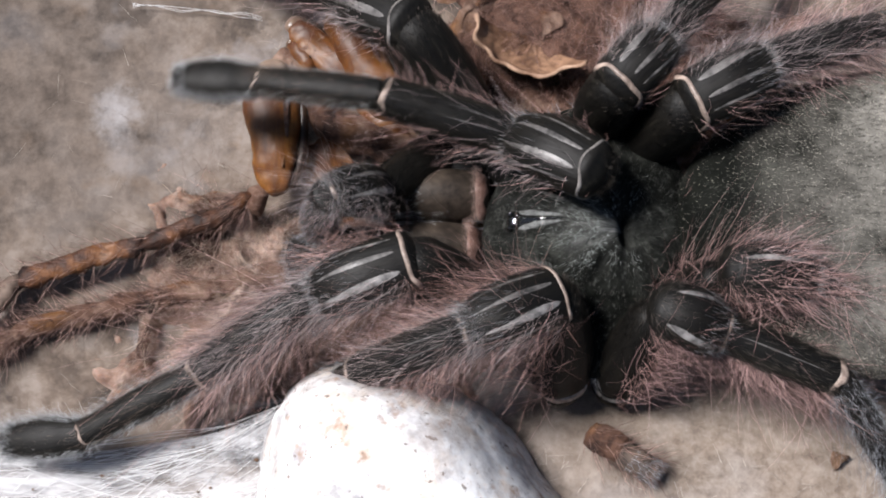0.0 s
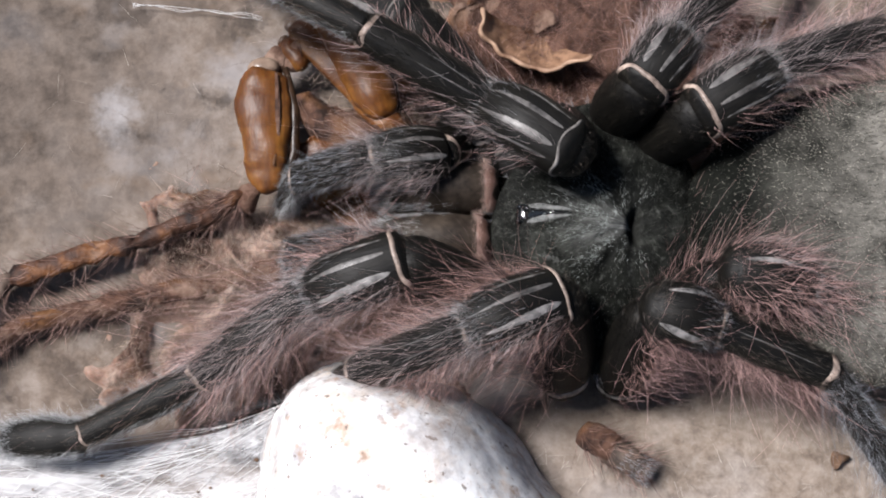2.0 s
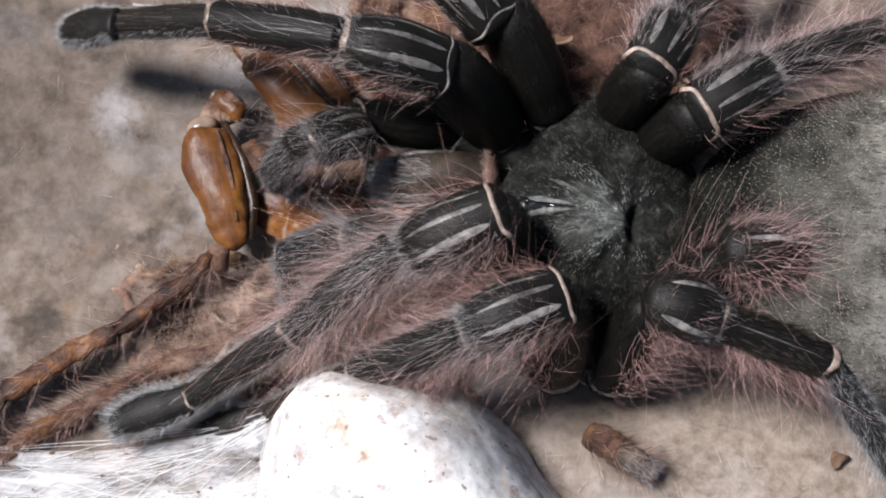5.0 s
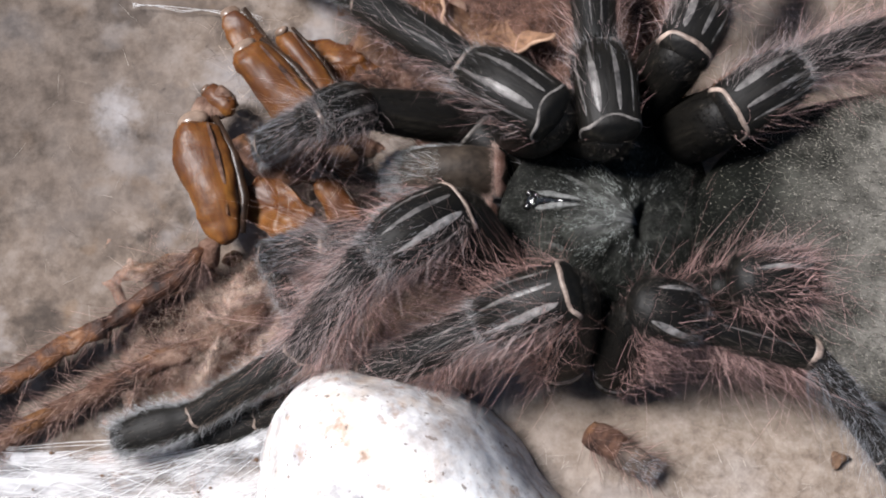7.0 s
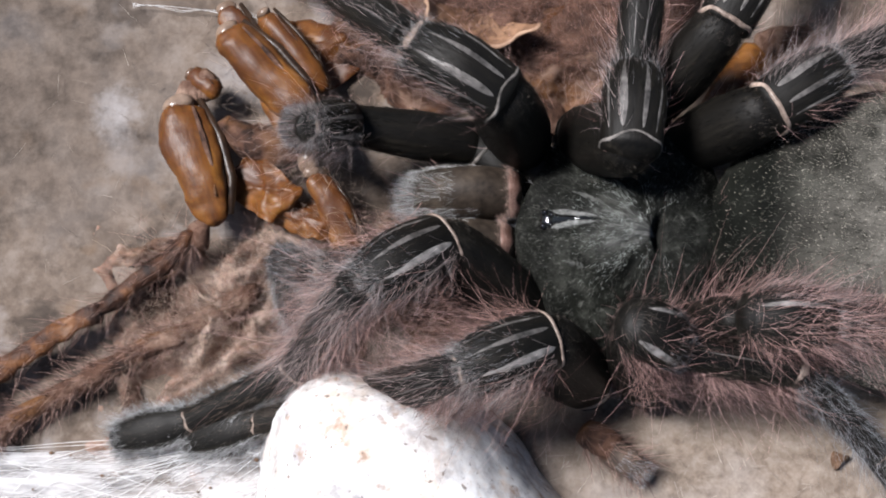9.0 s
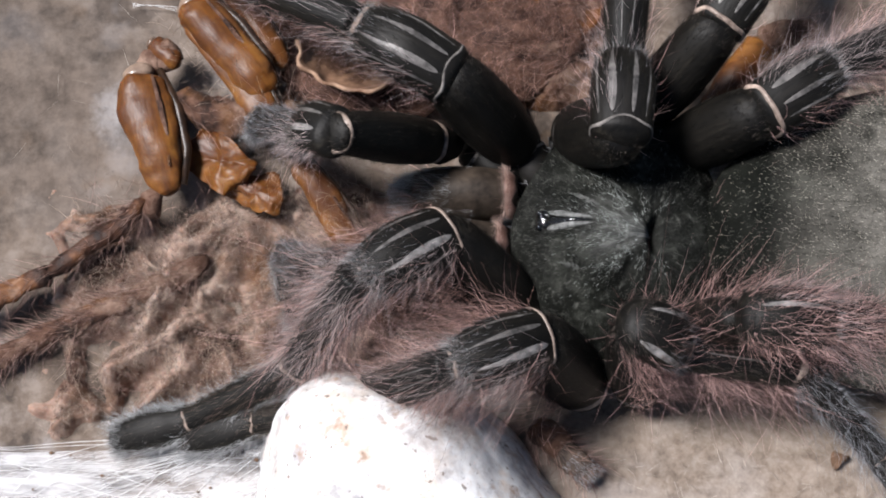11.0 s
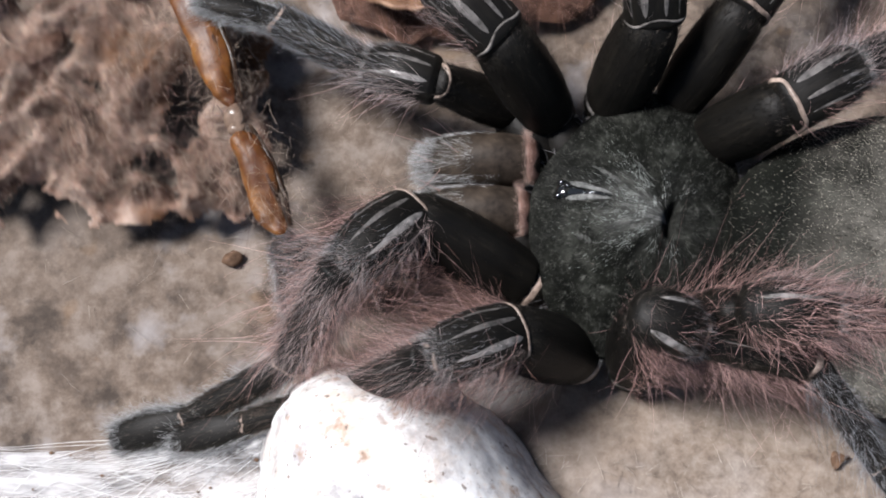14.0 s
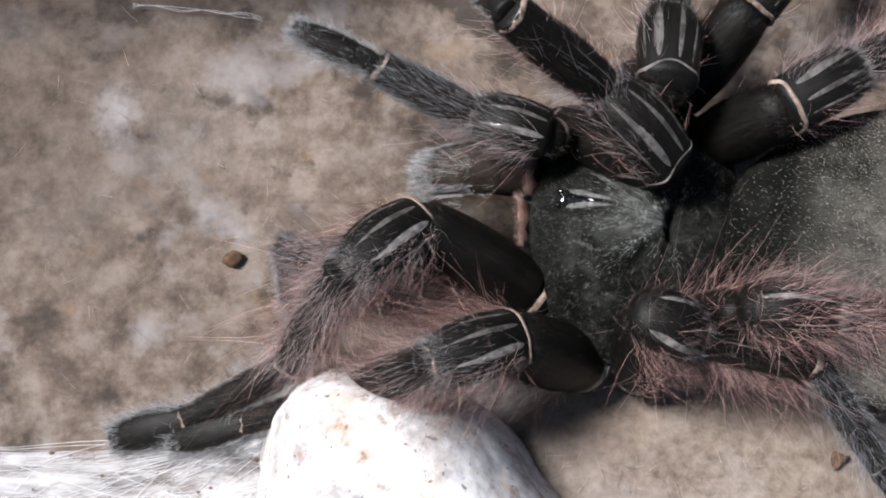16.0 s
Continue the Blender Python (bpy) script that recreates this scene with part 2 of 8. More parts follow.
# ---- mesh helpers ----
def mesh_object(name, verts, faces, material, parent=None, label="", smooth=True):
    me = bpy.data.meshes.new(name)
    me.from_pydata([tuple(v) for v in verts], [], [tuple(f) for f in faces])
    me.materials.append(material)
    if smooth:
        me.polygons.foreach_set("use_smooth", [True] * len(me.polygons))
    me.update()
    ob = new(name, me)
    ob.parent = parent
    return tagged(ob, label)


def twin(ob, parent, m=None):
    """The same mesh again, as a part of another thing."""
    other = new(ob.name.split(".")[0], ob.data)
    other.parent = parent
    if m:
        other.matrix_basis = m
    return tagged(other, ob.get("label", ""))


def loft(stations, sides=18, closed=True):
    """A closed tube through rings (x, y, z, half width, half height, power) along x, in mm."""
    verts, faces = [], []
    for x, y, z, ry, rz, p in stations:
        for k in range(sides):
            a = 2 * math.pi * k / sides
            c, s = math.cos(a), math.sin(a)
            verts.append((x * MM, (y + ry * math.copysign(abs(c) ** p, c)) * MM, (z + rz * math.copysign(abs(s) ** p, s)) * MM))
    n = len(stations)
    for i in range(n - 1):
        for k in range(sides):
            j = (k + 1) % sides
            faces.append((i * sides + k, i * sides + j, (i + 1) * sides + j, (i + 1) * sides + k))
    if closed:
        faces.append(tuple(range(sides))[::-1])
        faces.append(tuple(range((n - 1) * sides, n * sides)))
    return verts, faces


def smooth_rows(rows, steps=4):
    """Rings on an even curve through the given ones."""
    out = []
    for i in range(len(rows) - 1):
        a, b = rows[i], rows[i + 1]
        p, q = rows[max(i - 1, 0)], rows[min(i + 2, len(rows) - 1)]
        for k in range(steps):
            u = k / steps
            x = a[0] + (b[0] - a[0]) * u
            ring = [x]
            for c in range(1, 6):
                da = (b[c] - p[c]) / max(b[0] - p[0], 1e-6) * (b[0] - a[0])
                db = (q[c] - a[c]) / max(q[0] - a[0], 1e-6) * (b[0] - a[0])
                ring.append((2 * u ** 3 - 3 * u * u + 1) * a[c] + (u ** 3 - 2 * u * u + u) * da + (3 * u * u - 2 * u ** 3) * b[c] + (u ** 3 - u * u) * db)
            out.append(tuple(ring))
    return out + [tuple(rows[-1])]


def tube(points, radii, sides=8, squash=1.0):
    """A tube along a bent line of mm points."""
    pts = [Vector(p) for p in points]
    verts, faces = [], []
    for i, p in enumerate(pts):
        d = (pts[min(i + 1, len(pts) - 1)] - pts[max(i - 1, 0)]).normalized()
        u = d.cross(Vector((0, 0, 1)))
        u = u.normalized() if u.length > 1e-6 else Vector((1, 0, 0))
        w = u.cross(d)
        for k in range(sides):
            a = 2 * math.pi * k / sides
            verts.append((p + (u * math.cos(a) + w * math.sin(a) * squash) * radii[i]) * MM)
    for i in range(len(pts) - 1):
        for k in range(sides):
            j = (k + 1) % sides
            faces.append((i * sides + k, i * sides + j, (i + 1) * sides + j, (i + 1) * sides + k))
    faces.append(tuple(range(sides))[::-1])
    faces.append(tuple(range((len(pts) - 1) * sides, len(pts) * sides)))
    return verts, faces


def bristles(name, roots, normals, along, low, high, lean, curl, width, material, parent, seed, label="", jitter=0.5):
    """Many tapered, bent bristles joined in one mesh; roots and lengths in mm."""
    rng = np.random.default_rng(seed)
    n = len(roots)
    nor = normals + rng.normal(0, jitter, (n, 3))
    d = nor * (1 - lean) + along * lean
    d /= np.linalg.norm(d, axis=1, keepdims=True) + 1e-9
    length = low + (high - low) * rng.uniform(0, 1, (n, 1)) ** 1.5
    bend = along * curl * rng.uniform(0.2, 1.6, (n, 1)) + rng.normal(0, 0.45 * abs(curl) + 0.04, (n, 3)) + np.array([[0, 0, -0.30 * abs(curl)]])
    side = np.cross(d, rng.normal(0, 1, (n, 3)))
    side /= np.linalg.norm(side, axis=1, keepdims=True) + 1e-9
    up = np.cross(d, side)
    steps = ((0.0, 1.0), (0.28, 0.95), (0.54, 0.82), (0.78, 0.58)) if high > 3.0 else ((0.0, 1.0), (0.5, 0.8))
    rings = []
    for s, w in steps:
        c = roots + d * length * (s - 0.25 * abs(curl) * s * s) + bend * length * s * s
        for k in range(3):
            a = 2 * math.pi * k / 3
            rings.append(c + (side * math.cos(a) + up * math.sin(a)) * width * w)
    rings.append(roots + d * length * (1 - 0.25 * abs(curl)) + bend * length)
    verts = np.stack(rings, axis=1).reshape(-1, 3) * MM
    m = len(steps)
    base = np.arange(n)[:, None] * (3 * m + 1)
    quads = []
    for r in range(0, 3 * m - 3, 3):
        for k in range(3):
            j = (k + 1) % 3
            quads.append(base + np.array([[r + k, r + j, r + 3 + j, r + 3 + k]]))
    tris = [base + np.array([[3 * m - 3 + k, 3 * m - 3 + (k + 1) % 3, 3 * m]]) for k in range(3)]
    faces = np.concatenate(quads).tolist() + np.concatenate(tris).tolist()
    return mesh_object(name, verts.tolist(), faces, material, parent, label)


def ring_at(stations, x):
    """The ring of a tube at x, between its stations."""
    for a, b in zip(stations, stations[1:]):
        if a[0] <= x <= b[0]:
            u = (x - a[0]) / max(b[0] - a[0], 1e-6)
            return [p + (q - p) * u for p, q in zip(a, b)]
    return list(stations[-1])


def coat(stations, count, seed, lo=0.04, hi=0.97, around=(0, 360)):
    """Roots and normals of bristles on a tube; the angle runs from one side over the back."""
    rng = np.random.default_rng(seed)
    x0, x1 = stations[0][0], stations[-1][0]
    roots, normals = [], []
    for _ in range(count):
        x = x0 + (x1 - x0) * rng.uniform(lo, hi)
        r = ring_at(stations, x)
        a = radians(rng.uniform(*around))
        c, s = math.cos(a), math.sin(a)
        roots.append((x, r[1] + r[3] * 0.96 * math.copysign(abs(c) ** r[5], c), r[2] + r[4] * 0.96 * math.copysign(abs(s) ** r[5], s)))
        v = Vector((0, c / max(r[3], 0.1), s / max(r[4], 0.1))).normalized()
        normals.append(tuple(v))
    return np.array(roots), np.array(normals)


def skin_band(stations, x0, x1, lift=0.10, sides=18):
    """A thin band round a tube between x0 and x1."""
    rows = []
    for x, g in ((x0, -0.05), (x0 + 0.25 * (x1 - x0), lift), (x0 + 0.75 * (x1 - x0), lift), (x1, -0.05)):
        r = ring_at(stations, x)
        rows.append((x, r[1], r[2], r[3] + g, r[4] + g, r[5]))
    verts, faces = loft(rows, sides)
    wob = [noise.noise(Vector((k % sides * 8.0 / sides, x0 * 7, rows[0][3]))) for k in range(len(verts))]
    verts = [(v[0] + 0.60 * w * MM, v[1] * (1 + 0.03 * w), v[2] * (1 + 0.03 * w)) for v, w in zip(verts, wob)]
    return verts, faces


def stripe_strip(stations, x0, x1, angle, half, lift=0.06):
    """A bare strip lying along the back of a tube, at an angle from the side, tapering to its ends."""
    verts, faces, steps = [], [], 24
    for i in range(steps + 1):
        u = i / steps
        x = x0 + (x1 - x0) * u
        r = ring_at(stations, x)
        w = half * max(0.06, math.sin(math.pi * (0.02 + 0.96 * u ** 0.7))) ** 0.8 * (0.95 + 0.15 * noise.noise(Vector((u * 3, angle, 0))))
        for k in range(5):
            a = radians(angle + (90 - angle) * 0.25 * (1 - u) + w * (k / 2 - 1))
            g = lift * (1 - abs(k - 2) / 2) - 0.02
            c, s = math.cos(a), math.sin(a)
            verts.append((x * MM, (r[1] + (r[3] + g) * math.copysign(abs(c) ** r[5], c)) * MM, (r[2] + (r[4] + g) * math.copysign(abs(s) ** r[5], s)) * MM))
    for i in range(steps):
        for k in range(4):
            a = i * 5 + k
            faces.append((a, a + 5, a + 6, a + 1))
    return verts, faces


# ---- the ground ----
def build_ground():
    n, size = 240, 0.36
    verts, faces = [], []
    for j in range(n + 1):
        for i in range(n + 1):
            x, y = (i / n - 0.5) * size, (j / n - 0.5) * size
            v = Vector((x, y, 0))
            h = 0.0016 * noise.noise(v * 35) + 0.0007 * noise.noise(v * 140) + 0.00025 * noise.noise(v * 520)
            far = max(0.0, max(abs(x), abs(y)) - 0.10)
            bank = 0.0034 / (1 + math.exp((y + 0.0180) * 480)) / (1 + math.exp((0.006 - x) * 320))
            verts.append((x, y, min(h, 0.0) - 0.0008 + bank + far * 0.02 * noise.noise(v * 12)))
    for j in range(n):
        for i in range(n):
            a = j * (n + 1) + i
            faces.append((a, a + 1, a + n + 2, a + n + 1))
    ob = mesh_object("ground", verts, faces, SOIL)
    return tagged(ob, "tan and grey mottled dry soil floor of the enclosure", "ground", kind="structure")


build_ground()


# ---- the white stone ----
def stone_outline(a):
    """Radius in mm of the stone's foot: blunt corners, one long straight flank."""
    d = math.degrees(a) % 360
    return float(np.interp(d, (0, 20, 43, 66, 85, 103, 120, 140, 160, 185, 230, 280, 330, 360), (19.4, 15.6, 15.7, 16.3, 17.1, 19.2, 22.0, 21.7, 18.4, 18.6, 18.9, 19.2, 19.4, 19.4)))


def build_stone():
    rings, sides = 80, 200
    outline = [stone_outline(2 * math.pi * k / sides) for k in range(sides)]
    outline = [sum(outline[(k + d) % sides] for d in range(-6, 7)) / 13 for k in range(sides)]
    verts = []
    for i in range(rings + 1):
        rho = max(i / rings, 0.002)
        for k in range(sides):
            a = 2 * math.pi * k / sides
            away = 0.5 + 0.5 * math.cos(a - radians(10))
            p = 4.5 - 1.0 * away
            r = outline[k] * rho
            shift = 1 - rho ** 2
            x, y = r * math.cos(a) - 3.0 * shift, r * math.sin(a) + 3.0 * shift
            q = Vector((x, y, rho * 6))
            z = 24.0 * (1 - rho ** p) - 1.5
            z += 0.8 * noise.noise(q * 0.14) + 0.22 * noise.noise(q * 0.5) + 0.09 * noise.noise(q * 1.7)
            k2 = 1 + (0.03 * noise.noise(q * 0.3) + 0.012 * noise.noise(q * 1.1)) * rho
            verts.append(Vector((x * k2, y * k2, z)) * MM)
    faces = [(i * sides + k, (i + 1) * sides + k, (i + 1) * sides + (k + 1) % sides, i * sides + (k + 1) % sides) for i in range(rings) for k in range(sides)]
    faces.append(tuple(range(sides)))
    ob = mesh_object("stone", verts, faces, STONE)
    ob.location = (-0.0029, -0.0305, 0.0)
    return tagged(ob, "white rounded stone with brown specks, sunk in the soil", "stone")


stone = build_stone()


# ---- the web sheet beside the stone ----
def web_point(u, v):
    """A point of the silk sheet in mm: it sags from the soil and climbs to the stone."""
    x = -60.0 + 46.0 * u
    y = -20.8 + 5.0 * max(u, 0) ** 3.5 - 1.2 * math.sin(math.pi * u) - (13.0 + 5.0 * u) * v + 0.5 * noise.noise(Vector((u * 6, 4, 0)))
    z = 2.6 + 6.0 * u ** 3 + 2.2 * v - 1.0 * math.sin(math.pi * u) + 0.6 * noise.noise(Vector((u * 5, v * 7, 1)))
    return Vector((x, y, z))


def build_web():
    web = new("web")
    tagged(web, "white silk web sheet stretched from the soil to the stone", "spider web")
    nu, nv = 110, 36
    verts = [(web_point(i / nu, j / nv) + Vector((0, 0, 0.25 * noise.noise(Vector((i * 0.12, j * 0.55, 0)))))) * MM for j in range(nv + 1) for i in range(nu + 1)]
    faces = [(j * (nu + 1) + i, j * (nu + 1) + i + 1, (j + 1) * (nu + 1) + i + 1, (j + 1) * (nu + 1) + i) for j in range(nv) for i in range(nu)]
    mesh_object("sheet", verts, faces, WEB, web, "thin torn translucent silk sheet")
    rng = random.Random(5)
    for k in range(110):
        v0 = rng.random()
        v1 = min(1.0, max(0.0, v0 * 0.5 + rng.uniform(-0.5, 0.7)))
        u0 = rng.uniform(-0.05, 0.55)
        u1 = min(1.0, u0 + rng.uniform(0.2, 0.7))
        if k < 5:
            v0 = v1 = 0.005 + 0.012 * k * rng.random()
            u0, u1 = 0.0, 1.0
        pts = []
        sway = rng.uniform(-0.14, 0.14)
        for i in range(15):
            s = i / 14
            p = web_point(u0 + (u1 - u0) * s, v0 + (v1 - v0) * s + sway * math.sin(math.pi * s))
            pts.append(p + Vector((0, 0, 0.22 + 0.12 * rng.random())))
        w = rng.uniform(0.010, 0.032) if k > 8 else 0.032
        mesh_object("strand", *tube(pts, [w * (0.6 + 0.4 * rng.random()) for _ in range(15)], 5), SILK, web)
    for k in range(40):
        p = web_point(rng.random(), rng.random() * 0.9)
        r = rng.uniform(0.08, 0.28)
        mesh_object("caught_crumb", *ball((p.x, p.y, p.z + 0.2), (r, r * 0.8, r * 0.7), 8, 6), CRUMB, web)


def ball(centre, radii, sides=20, rings=12):
    """An ellipsoid in mm."""
    verts, faces = [], []
    for i in range(rings + 1):
        p = math.pi * i / rings
        for k in range(sides):
            a = 2 * math.pi * k / sides
            verts.append(tuple((c + r * w) * MM for c, r, w in zip(centre, radii, (math.sin(p) * math.cos(a), math.sin(p) * math.sin(a), math.cos(p)))))
    for i in range(rings):
        for k in range(sides):
            j = (k + 1) % sides
            faces.append((i * sides + k, (i + 1) * sides + k, (i + 1) * sides + j, i * sides + j))
    return verts, faces


build_web()


# ---- the tarantula ----
def segment(name, length, wide, high, taper, bulge=0.0, tip=False, blunt=False):
    """Rings of one limb piece along x, with domed ends."""
    rows = [(-0.5, 0.55), (-0.3, 0.80), (0.1, 0.90), (0.16 * length, 0.97), (0.32 * length, 1.0 + bulge), (0.55 * length, 1.0 + bulge)]
    if name == "patella":
        rows = [(-1.7, 0.08), (-1.55, 0.32), (-1.2, 0.58), (-0.7, 0.82), (0.1, 0.92), (0.2 * length, 0.98), (0.42 * length, 1.06), (0.65 * length, 1.06)]
        if blunt == "palp":
            rows[:5] = [(-0.6, 0.20), (-0.5, 0.45), (-0.25, 0.70), (0.05, 0.84), (0.4, 0.92)]
        if blunt is True:
            rows[:6] = [(-0.9, 0.10), (-0.8, 0.30), (-0.5, 0.50), (-0.1, 0.66), (0.35, 0.78), (0.22 * length, 0.95)]
    if tip:
        rows += [(0.75 * length, 0.96), (0.9 * length, 0.80), (0.97 * length, 0.55), (length, 0.25)]
    elif name == "femur":
        rows += [(0.8 * length, 0.98), (length - 1.2, 0.90), (length - 0.2, 0.78), (length + 0.7, 0.56), (length + 1.2, 0.26)]
        if blunt == "palp":
            rows[-4:] = [(length - 1.2, 0.92), (length - 0.3, 0.86), (length + 0.1, 0.68), (length + 0.35, 0.36)]
    elif name == "patella":
        rows += [(0.80 * length, 0.98), (0.91 * length, 0.84), (length, 0.66), (length + 0.6, 0.40)]
    else:
        rows += [(0.8 * length, 0.98), (0.94 * length, 0.95), (length, 0.88), (length + 0.3, 0.66)]
    out = []
    for x, k in rows:
        u = min(1.0, max(0.0, x / length))
        t = 1 + (taper - 1) * u
        arch = 0.9 * math.sin(math.pi * u) - 0.5 * u * u if name == "patella" else 0.0
        out.append((x, 0.0, arch, wide * k * t, high * k * t, 0.9))
    return out


SEGMENT_LABELS = {
    "femur": "stout smooth black upper leg piece",
    "patella": "black knee piece with two bare grey stripes",
    "tibia": "black leg piece with long russet bristles",
    "metatarsus": "slim black leg piece with grey bristles",
    "tarsus": "velvety black foot with a pale fringe",
}


SOFT_HAIR = hair_material("soft_grey_setae", (0.022, 0.023, 0.026), (0.42, 0.44, 0.48), middle=0.30)
BROWN_HAIR = hair_material("brown_setae", (0.012, 0.008, 0.006), (0.30, 0.215, 0.16), middle=0.25)
RUST_HAIR = hair_material("rust_setae", (0.030, 0.009, 0.006), (0.46, 0.27, 0.225), middle=0.33)
ROSE_HAIR = hair_material("rose_setae", (0.05, 0.016, 0.013), (0.80, 0.52, 0.48), middle=0.34)
ASH_HAIR = hair_material("ash_setae", (0.014, 0.011, 0.011), (0.74, 0.61, 0.59), middle=0.38)


def limb(kinds, lengths, size, seed, dense=1.0, furry=1.0):
    """One limb of the left side: a list of keyed pieces, each with rings, stripes and bristles of its own."""
    shape = {
        "femur": (3.45, 3.75, 0.98, 0.05),
        "patella": (3.6, 2.9, 0.80, 0.05),
        "tibia": (2.40, 2.2, 0.92, 0.03),
        "metatarsus": (1.85, 1.7, 0.90, 0.02),
        "tarsus": (2.05, 1.45, 0.95, 0.12),
    }
    pieces = []
    for k, (kind, length) in enumerate(zip(kinds, lengths)):
        wide, high, taper, bulge = shape[kind]
        if seed in (3, 4, 5) and kind == "femur":
            wide, high, taper = wide * 0.95, high * 0.92, 0.80
        if len(kinds) == 4 and kind == "tarsus":
            wide, high = 1.65, 1.3
        rows = segment(kind, length, wide * size, high * size, taper, bulge, tip=kind == "tarsus", blunt="palp" if len(kinds) == 4 else seed in (3, 4))
        rows = smooth_rows(rows)
        ob = mesh_object(kind, *loft(rows, 36 if kind == "patella" else 24), CUTICLE, spider, SEGMENT_LABELS[kind])
        if kind == "femur" and len(kinds) == 4:
            mesh_object("joint_ring", *skin_band(rows, length - 0.50, length - 0.05, 0.24, 28), RING, ob, "cream collar of the knee")
        if kind == "patella" and len(kinds) == 5:
            if seed not in (3, 4):
                mesh_object("joint_ring", *skin_band(rows, -0.34 if seed in (9, 10) else -0.50, 0.02, 0.06 if seed in (9, 10) else 0.10, 36), DIM_RING if seed in (9, 10) else RING, ob, "cream collar of the knee")
        if kind not in ("tarsus", "femur"):
            w = {"patella": 1.1 if seed == 3 else 0.8 if seed in (9, 10) else 0.30, "tibia": 1.0 if seed == 3 else 0.6, "metatarsus": 0.4}[kind]
            mesh_object("joint_ring", *skin_band(rows, length - w, length + 0.05, 0.06), RING, ob, "pale cream joint ring")
        if kind == "patella":
            strips = {3: ((42, 9.0), (146, 15.0)), 4: ((72, 9.0),)}.get(seed, ((64, 12.0), (108, 8.0), (26, 4.0), (146, 4.5)))
            for angle, half in strips:
                mesh_object("stripe", *stripe_strip(rows, 0.6, length * 0.88, angle, half, 0.05), STRIPE if half > 8.5 and seed not in (7, 8, 9, 10) else DULL_STRIPE, ob, "bare pale grey stripe" if half > 8.5 else "narrow dull grey stripe")
        if kind == "tibia":
            for angle in ((92,) if seed in (3, 4) else (74, 106)):
                mesh_object("stripe", *stripe_strip(rows, 0.9, length * (0.85 if seed in (3, 4) else 0.6), angle, 2.0, 0.03), FAINT, ob, "thin bare grey stripe")
        if kind == "femur":
            back = 5.0 if len(kinds) == 4 else 3.2
            mesh_object("trochanter", *loft([(-back - 0.6, 0, -0.3, 1.3 * size, 1.3 * size, 0.9), (-back, 0, -0.2, 2.1 * size, 2.1 * size, 0.9), (-back * 0.5, 0, 0, 2.9 * size, 2.8 * size, 0.9), (-0.6, 0, 0, 2.7 * size, 2.7 * size, 0.9), (0.3, 0, 0, 2.3 * size, 2.4 * size, 0.9)]), CUTICLE, ob, "short black hip joint")
            mesh_object("joint_ring", *skin_band([(-3.0, 0, 0, 2.9 * size, 2.8 * size, 0.9), (-0.6, 0, 0, 2.7 * size, 2.7 * size, 0.9), (0.3, 0, 0, 2.3 * size, 2.4 * size, 0.9)], -1.6 if seed in (1, 2) else -1.3, -0.4, 0.12 if seed in (1, 2) else 0.08, 24), DIM_RING if len(kinds) == 5 and seed not in (1, 2) else RING, ob, "pale grey joint ring")
        along = np.array([[1.0, 0, 0]])
        s = seed * 100 + k * 10
        long_count, long_range = {"femur": (200, (2.0, 5.5)), "patella": (270, (2.0, 7.0)), "tibia": (640, (2.0, 8.5)), "metatarsus": (80, (1.0, 2.6)), "tarsus": (20, (0.6, 1.0))}[kind]
        spread = {"femur": (150, 390), "patella": (135, 405) if seed != 4 else (0, 360)}.get(kind, (150, 390))
        if seed == 3 and kind == "tibia":
            long_count, spread = 950, (170, 320)
        if seed == 3 and kind == "patella":
            long_count, spread = 160, (185, 330)
        if seed == 3 and kind == "femur":
            long_count, spread = 50, (215, 325)
        if seed == 3 and kind == "metatarsus":
            long_count, long_range, spread = 420, (1.5, 4.6), (0, 360)
        if seed == 4:
            spread = {"femur": (210, 330), "patella": (10, 200), "tibia": (0, 190)}.get(kind, spread)
            long_count = {"femur": 60, "patella": 260}.get(kind, long_count)
            long_range = (2.0, 5.0) if kind == "patella" else long_range
        if len(kinds) == 4 and kind in ("tibia", "tarsus"):
            long_count, long_range, spread = (150 if kind == "tibia" else 200), (1.0, 2.4 if kind == "tibia" else 1.8), (0, 360)
        if len(kinds) == 4 and kind == "patella":
            long_count = 60
        if len(kinds) == 4 and kind == "femur":
            long_count, spread = 50, (210, 330)
        if kind == "femur" and seed in (1, 2, 7, 8, 9, 10):
            long_count, long_range, spread = 300, (2.5, 7.5), (205, 335)
        if seed == 1 and kind == "tibia":
            long_count, spread = 850, (125, 415)
        if seed in (9, 10) and kind in ("patella", "tibia"):
            long_count, long_range = int(long_count * 0.7), (1.5, 4.5)
        if seed in (7, 8, 9, 10) and kind == "femur":
            long_count, long_range = 70, (1.5, 3.4)
        if seed in (7, 8) and kind == "patella":
            long_count, long_range = 150, (1.5, 4.5)
        faint = 0.4 if seed in (9, 10) else 1.0
        r, n = coat(rows, int(long_count * furry * 0.72), s + 1, around=spread)
        bristles("setae", r, n, along, *long_range, 0.30, 1.15, 0.0172 if kind != "tarsus" else 0.022, RED_HAIR if kind in ("femur", "patella", "tibia") and not (kind == "tibia" and len(kinds) == 4) else BLUE_HAIR, ob, s + 2, "long curved bristles")
        short = {"femur": 1300, "patella": 1500, "tibia": 1900, "metatarsus": 1700, "tarsus": 1700}[kind]
        r, n = coat(rows, int(short * dense), s + 3)
        low, high = (0.35, 0.9) if kind in ("metatarsus", "tarsus") else (0.7, 1.8)
